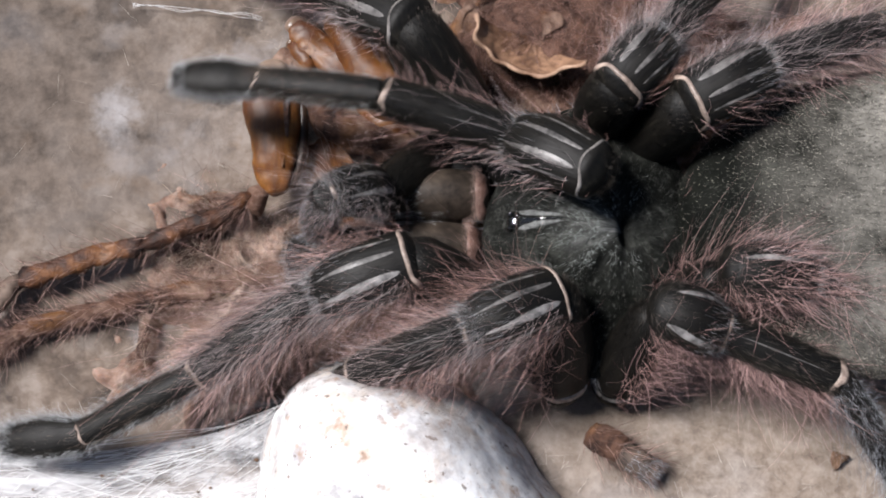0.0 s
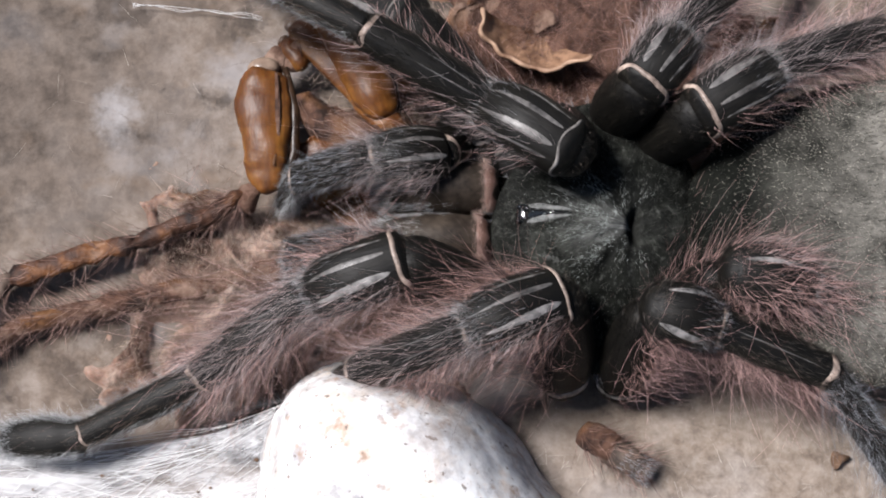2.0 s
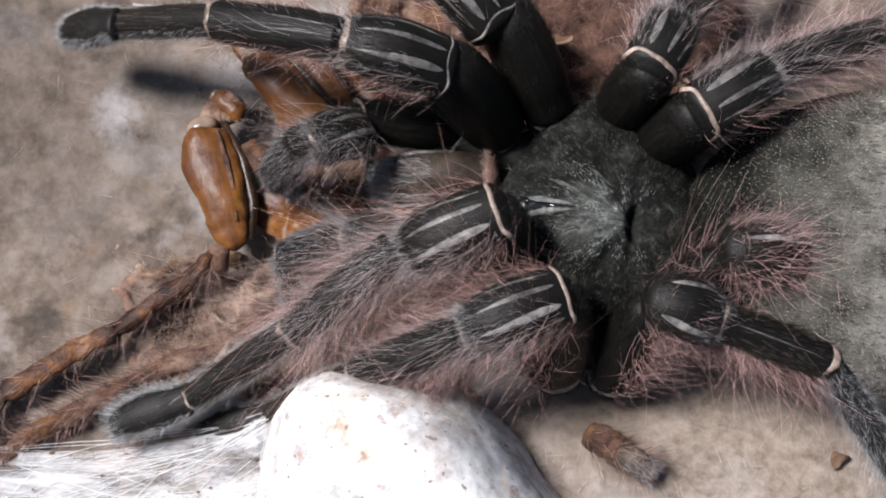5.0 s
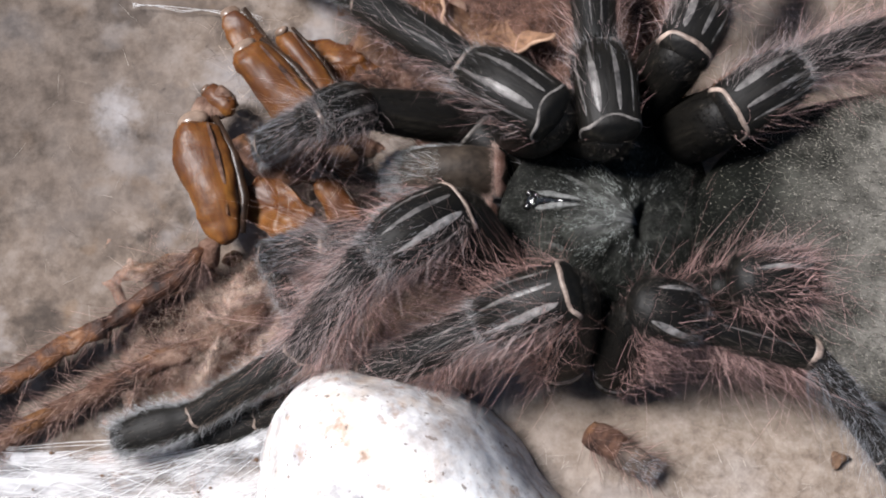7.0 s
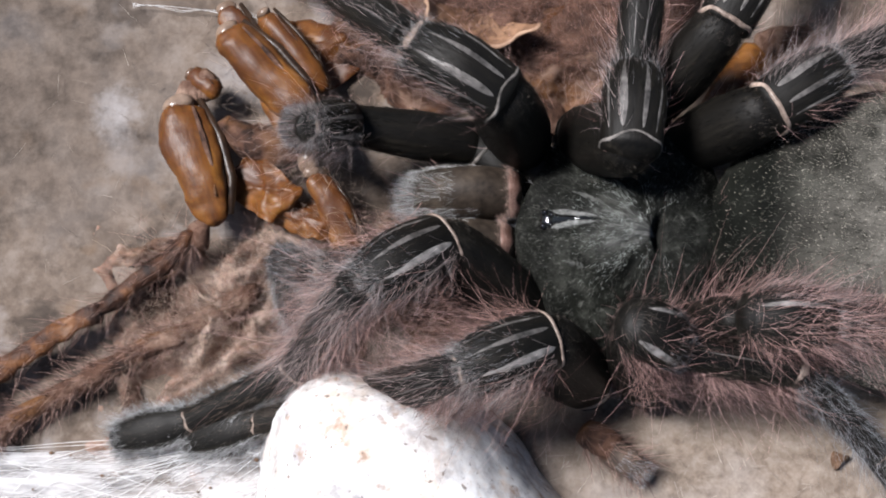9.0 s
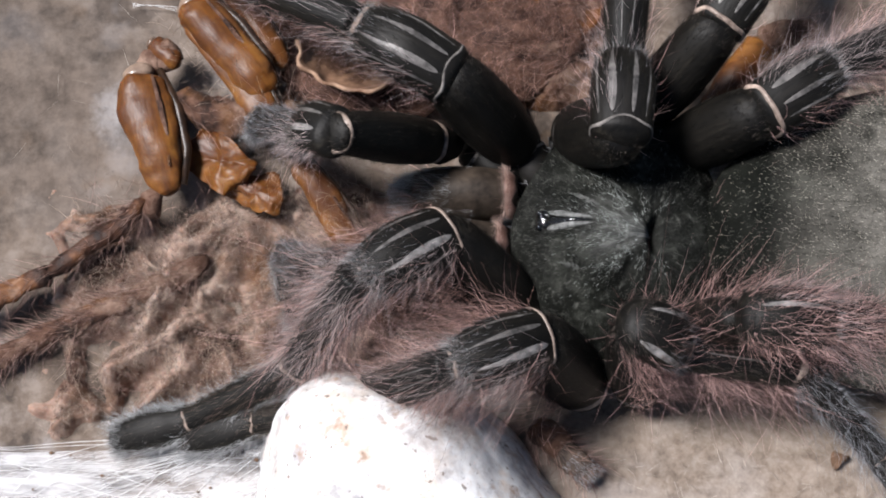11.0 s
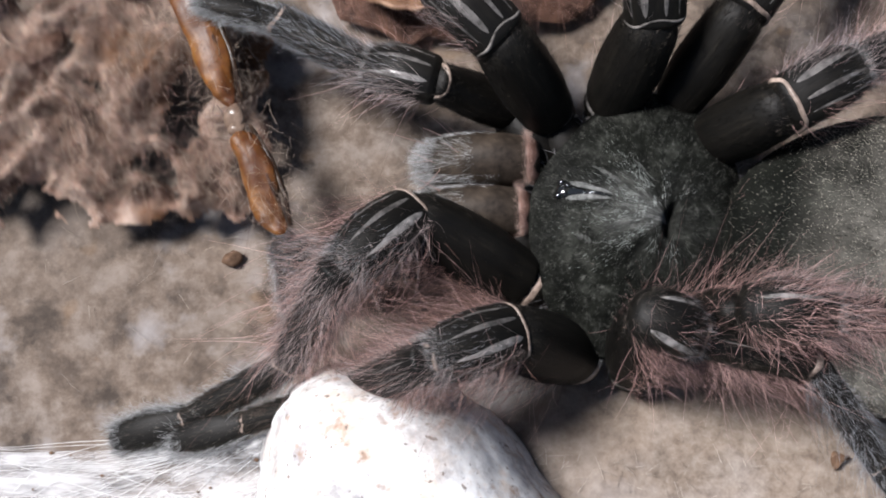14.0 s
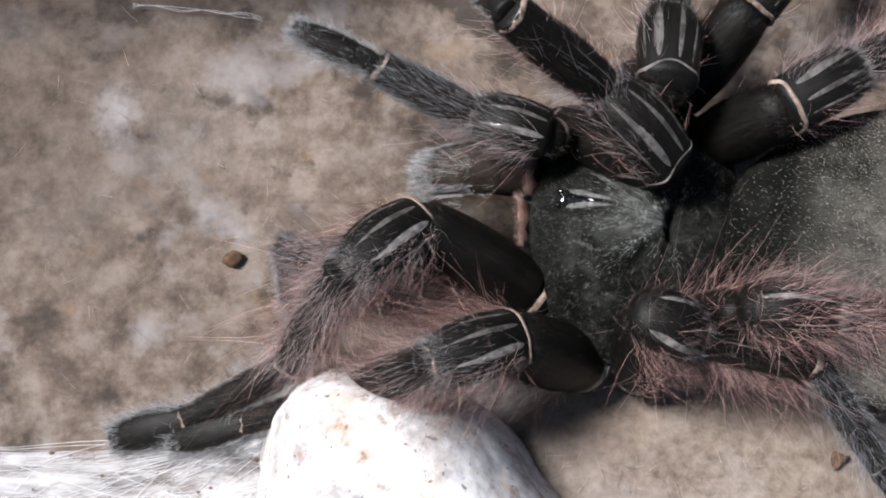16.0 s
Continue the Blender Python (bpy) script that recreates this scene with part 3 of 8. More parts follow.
        bristles("setae", r, n, along, low, high, 0.80, 0.12, 0.019, SLEEK_HAIR if kind == "femur" or seed in (9, 10) and kind != "tarsus" else DARK_HAIR, ob, s + 4, "short black fur")
        if kind == "patella":
            r, n = coat(rows, int(260 * faint), s + 13, 0.15, 0.95, (0, 180))
            bristles("setae", r, n, along, 0.8, 2.2, 0.86, 0.2, 0.014, GREY_HAIR, ob, s + 14, "fine grey hairs along the knee")
            r, n = coat(rows, int(420 * faint), s + 7, 0.84, 0.98, (-20, 200))
            bristles("setae", r, n, along, 0.5, 1.3, 0.5, 0.3, 0.017, PALE_HAIR, ob, s + 8, "pale fringe at the end")
        if kind == "patella" and seed != 3:
            r, n = coat(rows, int(240 * faint), s + 16, 0.15, 0.95, (-15, 72))
            r2, n2 = coat(rows, int(340 * faint), s + 17, 0.82, 0.99)
            bristles("setae", np.concatenate([r, r2]), np.concatenate([n, n2]), along, 1.4, 4.2, 0.5, 0.6, 0.0125, ASH_HAIR, ob, s + 18, "fine pale hairs fanning over the knee")
        if kind == "patella" and seed in (3, 4):
            r, n = coat(rows, 1300, s + 11, 0.0, 0.18)
            bristles("setae", r, n, along, 0.9, 2.4, 0.45, 0.5, 0.018, DARK_HAIR, ob, s + 12, "dark fur over the knee")
        if seed in (1, 2, 3, 4) and kind in ("femur", "patella", "tibia") or seed in (7, 8) and kind == "tibia":
            r, n = coat(rows, {1: 300, 2: 430, 3: 380, 4: 400, 7: 160, 8: 200}[seed], s + 23, around=(205, 335) if seed < 3 and kind == "femur" else (165, 375) if seed < 3 or seed > 6 else (185, 335) if seed == 3 else (-10, 370))
            bristles("setae", r, n, along, 2.6, 7.0 if kind != "patella" or seed < 3 else 5.0, 0.34, 0.9, 0.0185, RUST_HAIR if seed < 3 else ROSE_HAIR, ob, s + 24, "dense rusty bristles below the leg" if seed < 3 else "dense pink bristles round the leg")
        if kind == "femur":
            r, n = coat(rows, 420, s + 7, 0.82, 0.995)
            bristles("setae", r, n, along, 0.5, 1.3, 0.75, 0.2, 0.018, DARK_HAIR, ob, s + 8, "short fur over the knee")
        if kind == "tibia" and seed != 3:
            palp = len(kinds) == 4
            r, n = coat(rows, 1300 if seed == 1 else 1500 if palp else int(360 * furry * faint), s + 7, 0.03, 0.95)
            bristles("setae", r, n, along, 0.8 if palp else 1.8, 1.9 if palp else 5.2, 0.74 if palp else 0.52, 0.2 if palp else 0.5, 0.018 if palp else 0.0125, SOFT_HAIR if palp else ASH_HAIR, ob, s + 8, "soft blue-grey fur" if palp else "curved grey-pink bristles")
        if kind in ("metatarsus", "tarsus"):
            r, n = coat(rows, int((1500 if seed == 3 else 900 if kind == "tarsus" else 420) * dense), s + 5, around=(-120, 300) if seed == 3 else (-60, 40))
            if seed != 3:
                r2, n2 = coat(rows, 900 if kind == "tarsus" else 420, s + 15, around=(140, 240))
                r, n = np.concatenate([r, r2]), np.concatenate([n, n2])
                if kind == "tarsus":
                    r2, n2 = coat(rows, 500, s + 19, 0.80, 1.0)
                    r, n = np.concatenate([r, r2]), np.concatenate([n, n2])
                else:
                    r2, n2 = coat(rows, 420, s + 21, 0.05, 0.98, (0, 180))
                    bristles("setae", r2, n2, along, 1.2, 2.8, 0.88, 0.1, 0.013, BROWN_HAIR, ob, s + 22, "sleek brown hairs")
            bristles("setae", r, n, along, 0.5, 1.0 if seed in (9, 10) else 2.1 if seed in (1, 2) else 1.7, 0.42, 0.25, 0.015, GREY_HAIR if seed == 3 else PALE_HAIR, ob, s + 6, "fine grey fringe")
        pieces.append(ob)
    return pieces


def mirrored(pieces):
    """The limb of the other side, on the same meshes."""
    out = []
    for ob in pieces:
        other = twin(ob, spider)
        for child in ob.children:
            twin(child, other)
        out.append(other)
    return out


def carapace_height(x, y, rho):
    """Height in mm of the back shield: a dome with a raised head and radiating grooves."""
    z = 9.0 + 5.8 * (1 - rho ** 2.6)
    head = math.exp(-((y + 0.06 * x) / 4.6) ** 4) * (1 / (1 + math.exp((x + 1.0) * 1.1)))
    z += 1.5 * head * (1 - 0.3 * rho ** 4)
    r, a = math.hypot(x, y), math.atan2(y, x)
    for g in (-150, -118, -82, -45, 45, 82, 118, 150):
        d = abs((a - radians(g) + math.pi) % (2 * math.pi) - math.pi)
        z -= 0.50 * math.exp(-(d * r / 0.7) ** 2) * min(1.0, r / 2.5) * max(0.0, 1 - rho ** 3)
    z -= 2.4 * math.exp(-((x - 0.3 - 0.10 * y * y) / 0.5) ** 2 - (y / 1.9) ** 4)
    z += 0.30 * noise.noise(Vector((x * 0.7, y * 0.7, 0))) + 0.10 * noise.noise(Vector((x * 3, y * 3, 5)))
    return z


def carapace_outline(a, rho):
    c, s = math.cos(a), math.sin(a)
    narrow = 1 - 0.36 * max(0.0, -c) ** 3.0
    return -2.8 + 11.8 * c * rho, 15.2 * s * rho * narrow


def carapace_z(x, y):
    """Height of the shield over a point of the body's plan."""
    narrow = 1.0
    for _ in range(8):
        a = math.atan2(y / (15.2 * narrow), (x + 2.8) / 11.8)
        narrow = 1 - 0.36 * max(0.0, -math.cos(a)) ** 3.0
    rho = math.hypot((x + 2.8) / 11.8, y / (15.2 * narrow))
    return carapace_height(x, y, min(1.0, rho))


def drape(line, widths, lift):
    """A thin raised strip laid over the shield along a line of plan points."""
    verts, faces = [], []
    for i, (x, y) in enumerate(line):
        a, b = line[max(i - 1, 0)], line[min(i + 1, len(line) - 1)]
        side = Vector((a[1] - b[1], b[0] - a[0])).normalized()
        for k in range(7):
            s = (k / 3 - 1) * widths[i]
            px, py = x + side.x * s, y + side.y * s
            verts.append(Vector((px, py, carapace_z(px, py) + (lift * (1 - abs(k / 3 - 1) ** 2) - 0.03))) * MM)
    for i in range(len(line) - 1):
        for k in range(6):
            a = i * 7 + k
            faces.append((a, a + 7, a + 8, a + 1))
    return verts, faces


def build_carapace():
    rings, sides = 44, 120
    verts = [(-2.8 * MM, 0, carapace_height(-2.8, 0, 0) * MM)]
    for i in range(1, rings + 1):
        rho = i / rings
        for k in range(sides):
            x, y = carapace_outline(2 * math.pi * k / sides, rho)
            verts.append((x * MM, y * MM, carapace_height(x, y, rho) * MM))
    for drop, grow in ((7.6, 1.0), (5.2, 0.86)):
        for k in range(sides):
            x, y = carapace_outline(2 * math.pi * k / sides, grow)
            verts.append((x * MM, y * MM, drop * MM))
    faces = [(0, 1 + k, 1 + (k + 1) % sides) for k in range(sides)]
    for i in range(rings + 1):
        for k in range(sides):
            j = (k + 1) % sides
            a = 1 + i * sides
            faces.append((a + k, a + sides + k, a + sides + j, a + j))
    faces.append(tuple(1 + (rings + 1) * sides + k for k in range(sides)))
    ob = mesh_object("carapace", verts, faces, VELVET, spider, "olive-black back shield with a dark pit and radiating grooves")
    rng = np.random.default_rng(11)
    roots, normals = [], []
    for _ in range(9000):
        a, rho = rng.uniform(0, 2 * math.pi), math.sqrt(rng.uniform(0, 1)) * 0.99
        x, y = carapace_outline(a, rho)
        if math.hypot(x / 1.2, y / 2.4) < 1:
            continue
        roots.append((x, y, carapace_height(x, y, rho) - 0.03))
        normals.append((x * 0.03, y * 0.03, 1.0))
    roots, normals = np.array(roots), np.array(normals)
    inward = -roots * np.array([1, 1, 0.0])
    inward /= np.linalg.norm(inward, axis=1, keepdims=True) + 1e-6
    bristles("setae", roots, normals, -inward, 0.25, 0.55, 0.8, 0.1, 0.016, hair_material("olive_fuzz", (0.002, 0.0022, 0.002), (0.14, 0.14, 0.125), middle=0.03, rough=0.85, spec=0.08), ob, 12, "short dusty grey-green fuzz")
    # pale dust along the ridges that run out from the pit
    dust_roots = []
    for g in (-172, -163, -140, -132, -100, -62, 62, 100, 132, 140, 163, 172):
        for _ in range(260 if abs(g) > 120 else 90):
            q = 1.0 + abs(rng.normal(0, 3.6 if abs(g) > 120 else 2.0))
            a = radians(g) + rng.normal(0, 0.06 + 0.10 / q)
            x, y = q * math.cos(a) - 0.3, q * math.sin(a)
            dust_roots.append((x, y, carapace_z(x, y) - 0.02))
    dust_roots = np.array(dust_roots)
    out = dust_roots * np.array([1, 1, 0.0])
    out /= np.linalg.norm(out, axis=1, keepdims=True) + 1e-6
    bristles("setae", dust_roots, np.array([[0, 0, 1.0]]) + 0 * dust_roots, out, 0.2, 0.6, 0.85, 0.0, 0.020, hair_material("ridge_dust", (0.05, 0.056, 0.052), (0.38, 0.41, 0.39)), ob, 15, "pale grey dusting along the ridges")
    rim_roots, rim_normals = [], []
    for _ in range(420):
        a = rng.uniform(0, 2 * math.pi)
        x, y = carapace_outline(a, 1.0)
        rim_roots.append((x, y, 8.0))
        rim_normals.append((math.cos(a), math.sin(a), 0.5))
    bristles("setae", np.array(rim_roots), np.array(rim_normals), np.array(rim_normals), 0.8, 2.2, 0.3, 0.1, 0.025, GREY_HAIR, ob, 13, "grey rim fringe")
    # curved pale bristles that stand up on the shield
    few = np.array([(-8.0, -4.8, 11.0), (-3.0, 5.0, 12.0), (-6.0, 5.5, 10.5), (-9.0, 3.6, 12.0), (2.0, -7.0, 10.5), (-7.2, -5.4, 10.8)])
    bristles("setae", few, np.array([(0.0, 0, 1.0)] * 6), np.array([[0.6, -0.6, 0]]), 3.5, 5.0, 0.35, 0.5, 0.045, TAN_HAIR, ob, 14, "single long pale bristles")
    # eye mound with its eight eyes
    mound = mesh_object("eye_mound", *ball((-11.0, 0.7, carapace_height(-11.0, 0.7, 0.82) + 0.35), (1.15, 1.5, 0.9)), EYE_GLASS, spider, "glossy black raised mound of eyes")
    for x, y, r in ((-11.75, -0.75, 0.42), (-11.75, 0.75, 0.42), (-11.0, -0.55, 0.40), (-11.0, 0.55, 0.40), (-10.7, -1.15, 0.28), (-10.7, 1.15, 0.28), (-10.3, -0.75, 0.26), (-10.3, 0.75, 0.26)):
        z = carapace_height(-11.0, 0.7, 0.82) + 0.35 + 0.85 * math.sqrt(max(0.05, 1 - ((x + 11) / 1.15) ** 2 - (y / 1.5) ** 2))
        mesh_object("eye", *ball((x, y + 0.7, z), (r, r, r), 10, 8), EYE_GLASS, mound)
    for y0, y1 in ((-0.25, 0.42), (1.65, 0.98)):
        line = [(-10.9 + 0.42 * k, y0 + (y1 - y0) * (k / 11) ** 0.8) for k in range(12)]
        mesh_object("brow_stripe", *drape(line, [0.10, 0.28, 0.38, 0.42, 0.42, 0.38, 0.34, 0.28, 0.22, 0.17, 0.11, 0.04], 0.12), BROW, spider, "pale grey streak behind the eyes")
    for (x0, y0), (x1, y1), w in (((-9.0, 3.9), (-5.2, 2.3), 0.42), ((-9.2, -3.8), (-6.8, -4.3), 0.36), ((-4.9, 5.6), (-2.2, 3.6), 0.26)):
        line = [(x0 + (x1 - x0) * k / 9, y0 + (y1 - y0) * k / 9) for k in range(10)]
        mesh_object("bare_patch", *drape(line, [w * max(0.08, math.sin(math.pi * (0.04 + 0.92 * k / 9))) for k in range(10)], 0.05), WORN, spider, "worn pale grey patch of the shield")
    wedge = [(-10.9 + 0.46 * k, 0.7) for k in range(12)]
    mesh_object("brow_wedge", *drape(wedge, [0.75, 0.68, 0.58, 0.48, 0.40, 0.33, 0.27, 0.22, 0.17, 0.12, 0.08, 0.03], 0.14), EYE_GLASS, spider, "black bare wedge behind the eyes")
    return ob


def abdomen_point(a, p):
    """A point on the abdomen in mm: a broad egg, narrower at the waist."""
    c = math.cos(a)
    x = 28.2 + 22.0 * math.sin(p) * c
    y = 2.4 + 17.0 * math.sin(p) * math.sin(a) * (1 - 0.10 * max(0, -c))
    z = 10.3 + 9.0 * math.cos(p)
    q = Vector((x, y, z))
    k = 0.25 * noise.noise(q * 0.25) + 0.08 * noise.noise(q * 0.9)
    return x, y, z + k


def build_abdomen():
    sides, rings = 72, 44
    verts, faces = [], []
    for i in range(rings + 1):
        for k in range(sides):
            verts.append(tuple(v * MM for v in abdomen_point(2 * math.pi * k / sides, math.pi * (0.001 + 0.998 * i / rings))))
    for i in range(rings):
        for k in range(sides):
            j = (k + 1) % sides
            faces.append((i * sides + k, (i + 1) * sides + k, (i + 1) * sides + j, i * sides + j))
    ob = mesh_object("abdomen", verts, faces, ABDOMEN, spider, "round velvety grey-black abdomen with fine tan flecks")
    rng = np.random.default_rng(31)

    def skin(count, low, high):
        r, n = [], []
        for _ in range(count):
            a, p = rng.uniform(0, 2 * math.pi), math.acos(rng.uniform(low, high))
            r.append(abdomen_point(a, p))
            n.append((math.sin(p) * math.cos(a) / 1.3, math.sin(p) * math.sin(a), math.cos(p) * 1.6))
        r, n = np.array(r), np.array(n)
        return r, n / np.linalg.norm(n, axis=1, keepdims=True)

    back = np.array([[1.0, 0, 0]])
    r, n = skin(9000, -0.1, 1.0)
    bristles("setae", r, n, back, 0.35, 0.8, 0.7, 0.1, 0.028, hair_material("fleck_fuzz", (0.006, 0.007, 0.006), (0.12, 0.12, 0.10), middle=0.15, spec=0.1), ob, 32, "short fuzz with tan flecks")
    # tan flecks in even rows over the back
    r, n = [], []
    for k in range(22000):
        p, a = math.acos(1 - 1.05 * (k + 0.5) / 22000), 2.399963 * k
        a, p = a + rng.normal(0, 0.012), p + rng.normal(0, 0.006)
        q = abdomen_point(a, p)
        if rng.uniform() > min(1.0, max(0.06, (q[0] - 10 + rng.normal(0, 1.5)) / 8)):
            continue
        r.append(q)
        n.append((math.sin(p) * math.cos(a) / 1.3, math.sin(p) * math.sin(a), math.cos(p) * 1.6))
    r, n = np.array(r), np.array(n)
    n /= np.linalg.norm(n, axis=1, keepdims=True)
    bristles("setae", r + n * 0.06, n, back - np.array([[0, 0.25, 0]]), 0.18, 0.34, 0.84, 0.0, 0.030, hair_material("tan_flecks", (0.05, 0.047, 0.038), (0.58, 0.54, 0.455), middle=0.42), ob, 34, "fine tan flecks in rows", 0.12)
    r, n = skin(120, -0.2, 0.6)
    bristles("setae", r, n, back, 1.5, 4.0, 0.5, 0.35, 0.02, RED_HAIR, ob, 33, "longer russet bristles")
    return ob


def jaw_pose(y, turn):
    """The pose of a jaw in the body's space, swung by so many degrees about the mouth."""
    swing = Matrix.Translation((-14.8 * MM, 1.7 * MM, 8.0 * MM)) @ Matrix.Rotation(math.pi + radians(turn), 4, "Z")
    return swing @ Matrix.Translation(((0.9 if y < 0 else 0.0) * MM, -y * MM, 0)) @ Matrix.Rotation(radians(4), 4, "Y")


def build_chelicera(y):
    rows = [(-1.0, 0, -0.8, 2.2, 2.6, 1.0), (0.5, 0, 0, 2.75, 3.3, 1.0), (3, 0, 0.35, 3.0, 3.9, 1.0), (6, 0, 0.4, 3.12, 4.15, 1.0), (8.5, 0, 0.1, 3.05, 4.0, 1.0), (10.2, 0, -0.5, 2.75, 3.5, 1.0), (11.5, 0, -1.3, 2.2, 2.8, 1.0), (12.4, 0, -2.0, 1.5, 1.9, 1.0), (12.9, 0, -2.6, 0.6, 0.8, 1.0)]
    ob = mesh_object("chelicera", *loft(rows, 24), JAW, spider, "dark furry jaw with a grey tip")
    ob.matrix_basis = jaw_pose(y, 6.0)
    along = np.array([[1.0, 0, 0]])
    r, n = coat(rows, 2600, 61 + int(y > 0), 0.05, 0.99, (-20, 200))
    bristles("setae", r, n, along, 0.6, 1.5, 0.92, 0.05, 0.016, hair_material("jaw_fur", (0.006, 0.005, 0.0035), (0.17, 0.145, 0.105), middle=0.10), ob, 63 + int(y > 0), "short brown-grey fur")
    r, n = coat(rows, 260, 71 + int(y > 0), 0.50, 0.95, (60, 120))
    r2, n2 = coat(rows, 1500, 75 + int(y > 0), 0.82, 1.0, (-30, 210))
    r, n = np.concatenate([r, r2]), np.concatenate([n, n2])
    bristles("setae", r, n, along, 0.6, 1.8, 0.72, 0.1, 0.018, PALE_HAIR, ob, 73 + int(y > 0), "pale grey fur at the tip")
    r, n = coat(rows, 520, 77 + int(y > 0), 0.25, 0.97, (22, 44))
    r2, n2 = coat(rows, 520, 78 + int(y > 0), 0.25, 0.97, (136, 158))
    bristles("setae", np.concatenate([r, r2]), np.concatenate([n, n2]), along, 0.7, 1.7, 0.90, 0.05, 0.016, PALE_HAIR, ob, 79 + int(y > 0), "rows of pale hairs along the jaw")
    r, n = coat(rows, 110, 85 + int(y > 0), 0.86, 1.0, (-30, 210))
    bristles("setae", r, n, along, 1.4, 3.0, 0.5, 0.1, 0.012, PALE_HAIR, ob, 87 + int(y > 0), "fine pale hairs standing out from the tip")
    r, n = coat(rows, 16, 81 + int(y > 0), 0.6, 0.95, (-20, 200))
    bristles("setae", r, n, along, 3.0, 6.5, 0.45, 0.1, 0.035, RED_HAIR, ob, 83 + int(y > 0), "long russet bristles")
    # pink skin band at its base
    mesh_object("base_band", *skin_band(rows, -0.85, 0.55, 0.16, 24), PINK, ob, "pink skin band fringed with pale bristles")
    rng = np.random.default_rng(91 + int(y > 0))
    roots, normals = [], []
    for _ in range(380):
        a = radians(rng.uniform(20, 160))
        roots.append((rng.uniform(-0.3, 0.6), 2.9 * math.cos(a), 3.5 * math.sin(a)))
        normals.append((0, math.cos(a), math.sin(a)))
    bristles("setae", np.array(roots), np.array(normals), along, 0.5, 1.3, 0.45, 0.0, 0.011, hair_material("pink_fringe", (0.14, 0.07, 0.055), (0.60, 0.46, 0.40)), ob, 93, "pink fringe")
    return ob


def build_coxa(hip):
    h = Vector(hip)
    h.z -= 2.6
    inner = Vector((h.x * 0.55 - 1.5, h.y * 0.45, 5.0))
    mid = inner.lerp(h, 0.6) + Vector((0, 0, 0.4))
    ob = mesh_object("coxa", *tube([inner, mid, h, h + (h - mid) * 0.25], [2.2, 2.9, 2.6, 1.7], 16), CUTICLE, spider, "black hip piece")
    mesh_object("joint_ring", *tube([mid.lerp(h, 0.60), mid.lerp(h, 0.66), mid.lerp(h, 0.72)], [2.74, 2.82, 2.72], 16), DIM_RING, ob, "pale cream joint ring")


spider = tagged(new("tarantula"), "large black tarantula with pale knee stripes and russet bristles", "spider")
build_carapace()
build_abdomen()
jaws = [(y, build_chelicera(y)) for y in (-3.0, 3.0)]
for hip in ((-12.3, -9.1, 9.0), (-5.5, -15.5, 8.0), (0.6, -14.8, 8.0), (5.2, -8.8, 8.0), (-16.9, -5.5, 8.0), (-14.2, 10.3, 9.0), (-8.6, 12.8, 9.0), (-1.8, 14.2, 9.0), (2.7, 11.3, 9.0), (-19.3, 10.4, 9.0)):
    build_coxa(hip)
mesh_object("sternum", *ball((-3, 0, 6.2), (11, 9.5, 3.0)), CUTICLE, spider, "black underside plate")
mesh_object("waist", *tube([(5, 0, 8), (8, 0, 8.5), (12, 0, 9)], [3.0, 2.2, 3.2], 16), CUTICLE, spider, "narrow black waist")

LEG = ("femur", "patella", "tibia", "metatarsus", "tarsus")
PALP = ("femur", "patella", "tibia", "tarsus")
leg_left_first = limb(LEG, (15.2, 11.2, 14.6, 14.3, 9.3), 1.0, 1, 1.0, 1.3)
leg_left_second = limb(LEG, (14.0, 10.9, 13.7, 13.4, 9.3), 0.98, 2, 1.0, 1.5)
leg_left_third = limb(LEG, (13.4, 8.4, 12.8, 13.7, 9.3), 0.92, 3, 1.0, 1.0)
leg_left_fourth = limb(LEG, (13.1, 10.3, 14.6, 16.8, 10.0), 0.98, 4, 1.0, 2.0)
palp_left = limb(PALP, (15.3, 8.7, 10.6, 9.3), 0.84, 5, 1.0, 1.3)
leg_right_first = limb(LEG, (15.2, 11.2, 14.6, 14.3, 9.3), 1.0, 9, 1.0, 0.75)
leg_right_second = limb(LEG, (14.0, 10.9, 13.7, 13.4, 9.3), 0.98, 10, 1.0, 0.6)
leg_right_third = limb(LEG, (13.4, 8.4, 12.8, 13.7, 9.3), 0.92, 7, 1.0, 1.0)
leg_right_fourth = limb(LEG, (13.1, 10.3, 14.6, 16.8, 10.0), 0.98, 8, 1.0, 1.8)
palp_right = mirrored(palp_left)


# ---- the shed skin ----
def rumpled(verts, amount, scale, seed):
    """Verts pushed about by noise, for crumpled skin."""
    out = []
    for v in verts:
        q = Vector(v) * scale + Vector((seed, seed * 2, 0))
        out.append(Vector(v) + Vector(noise.noise_vector(q)) * amount * MM)
    return out


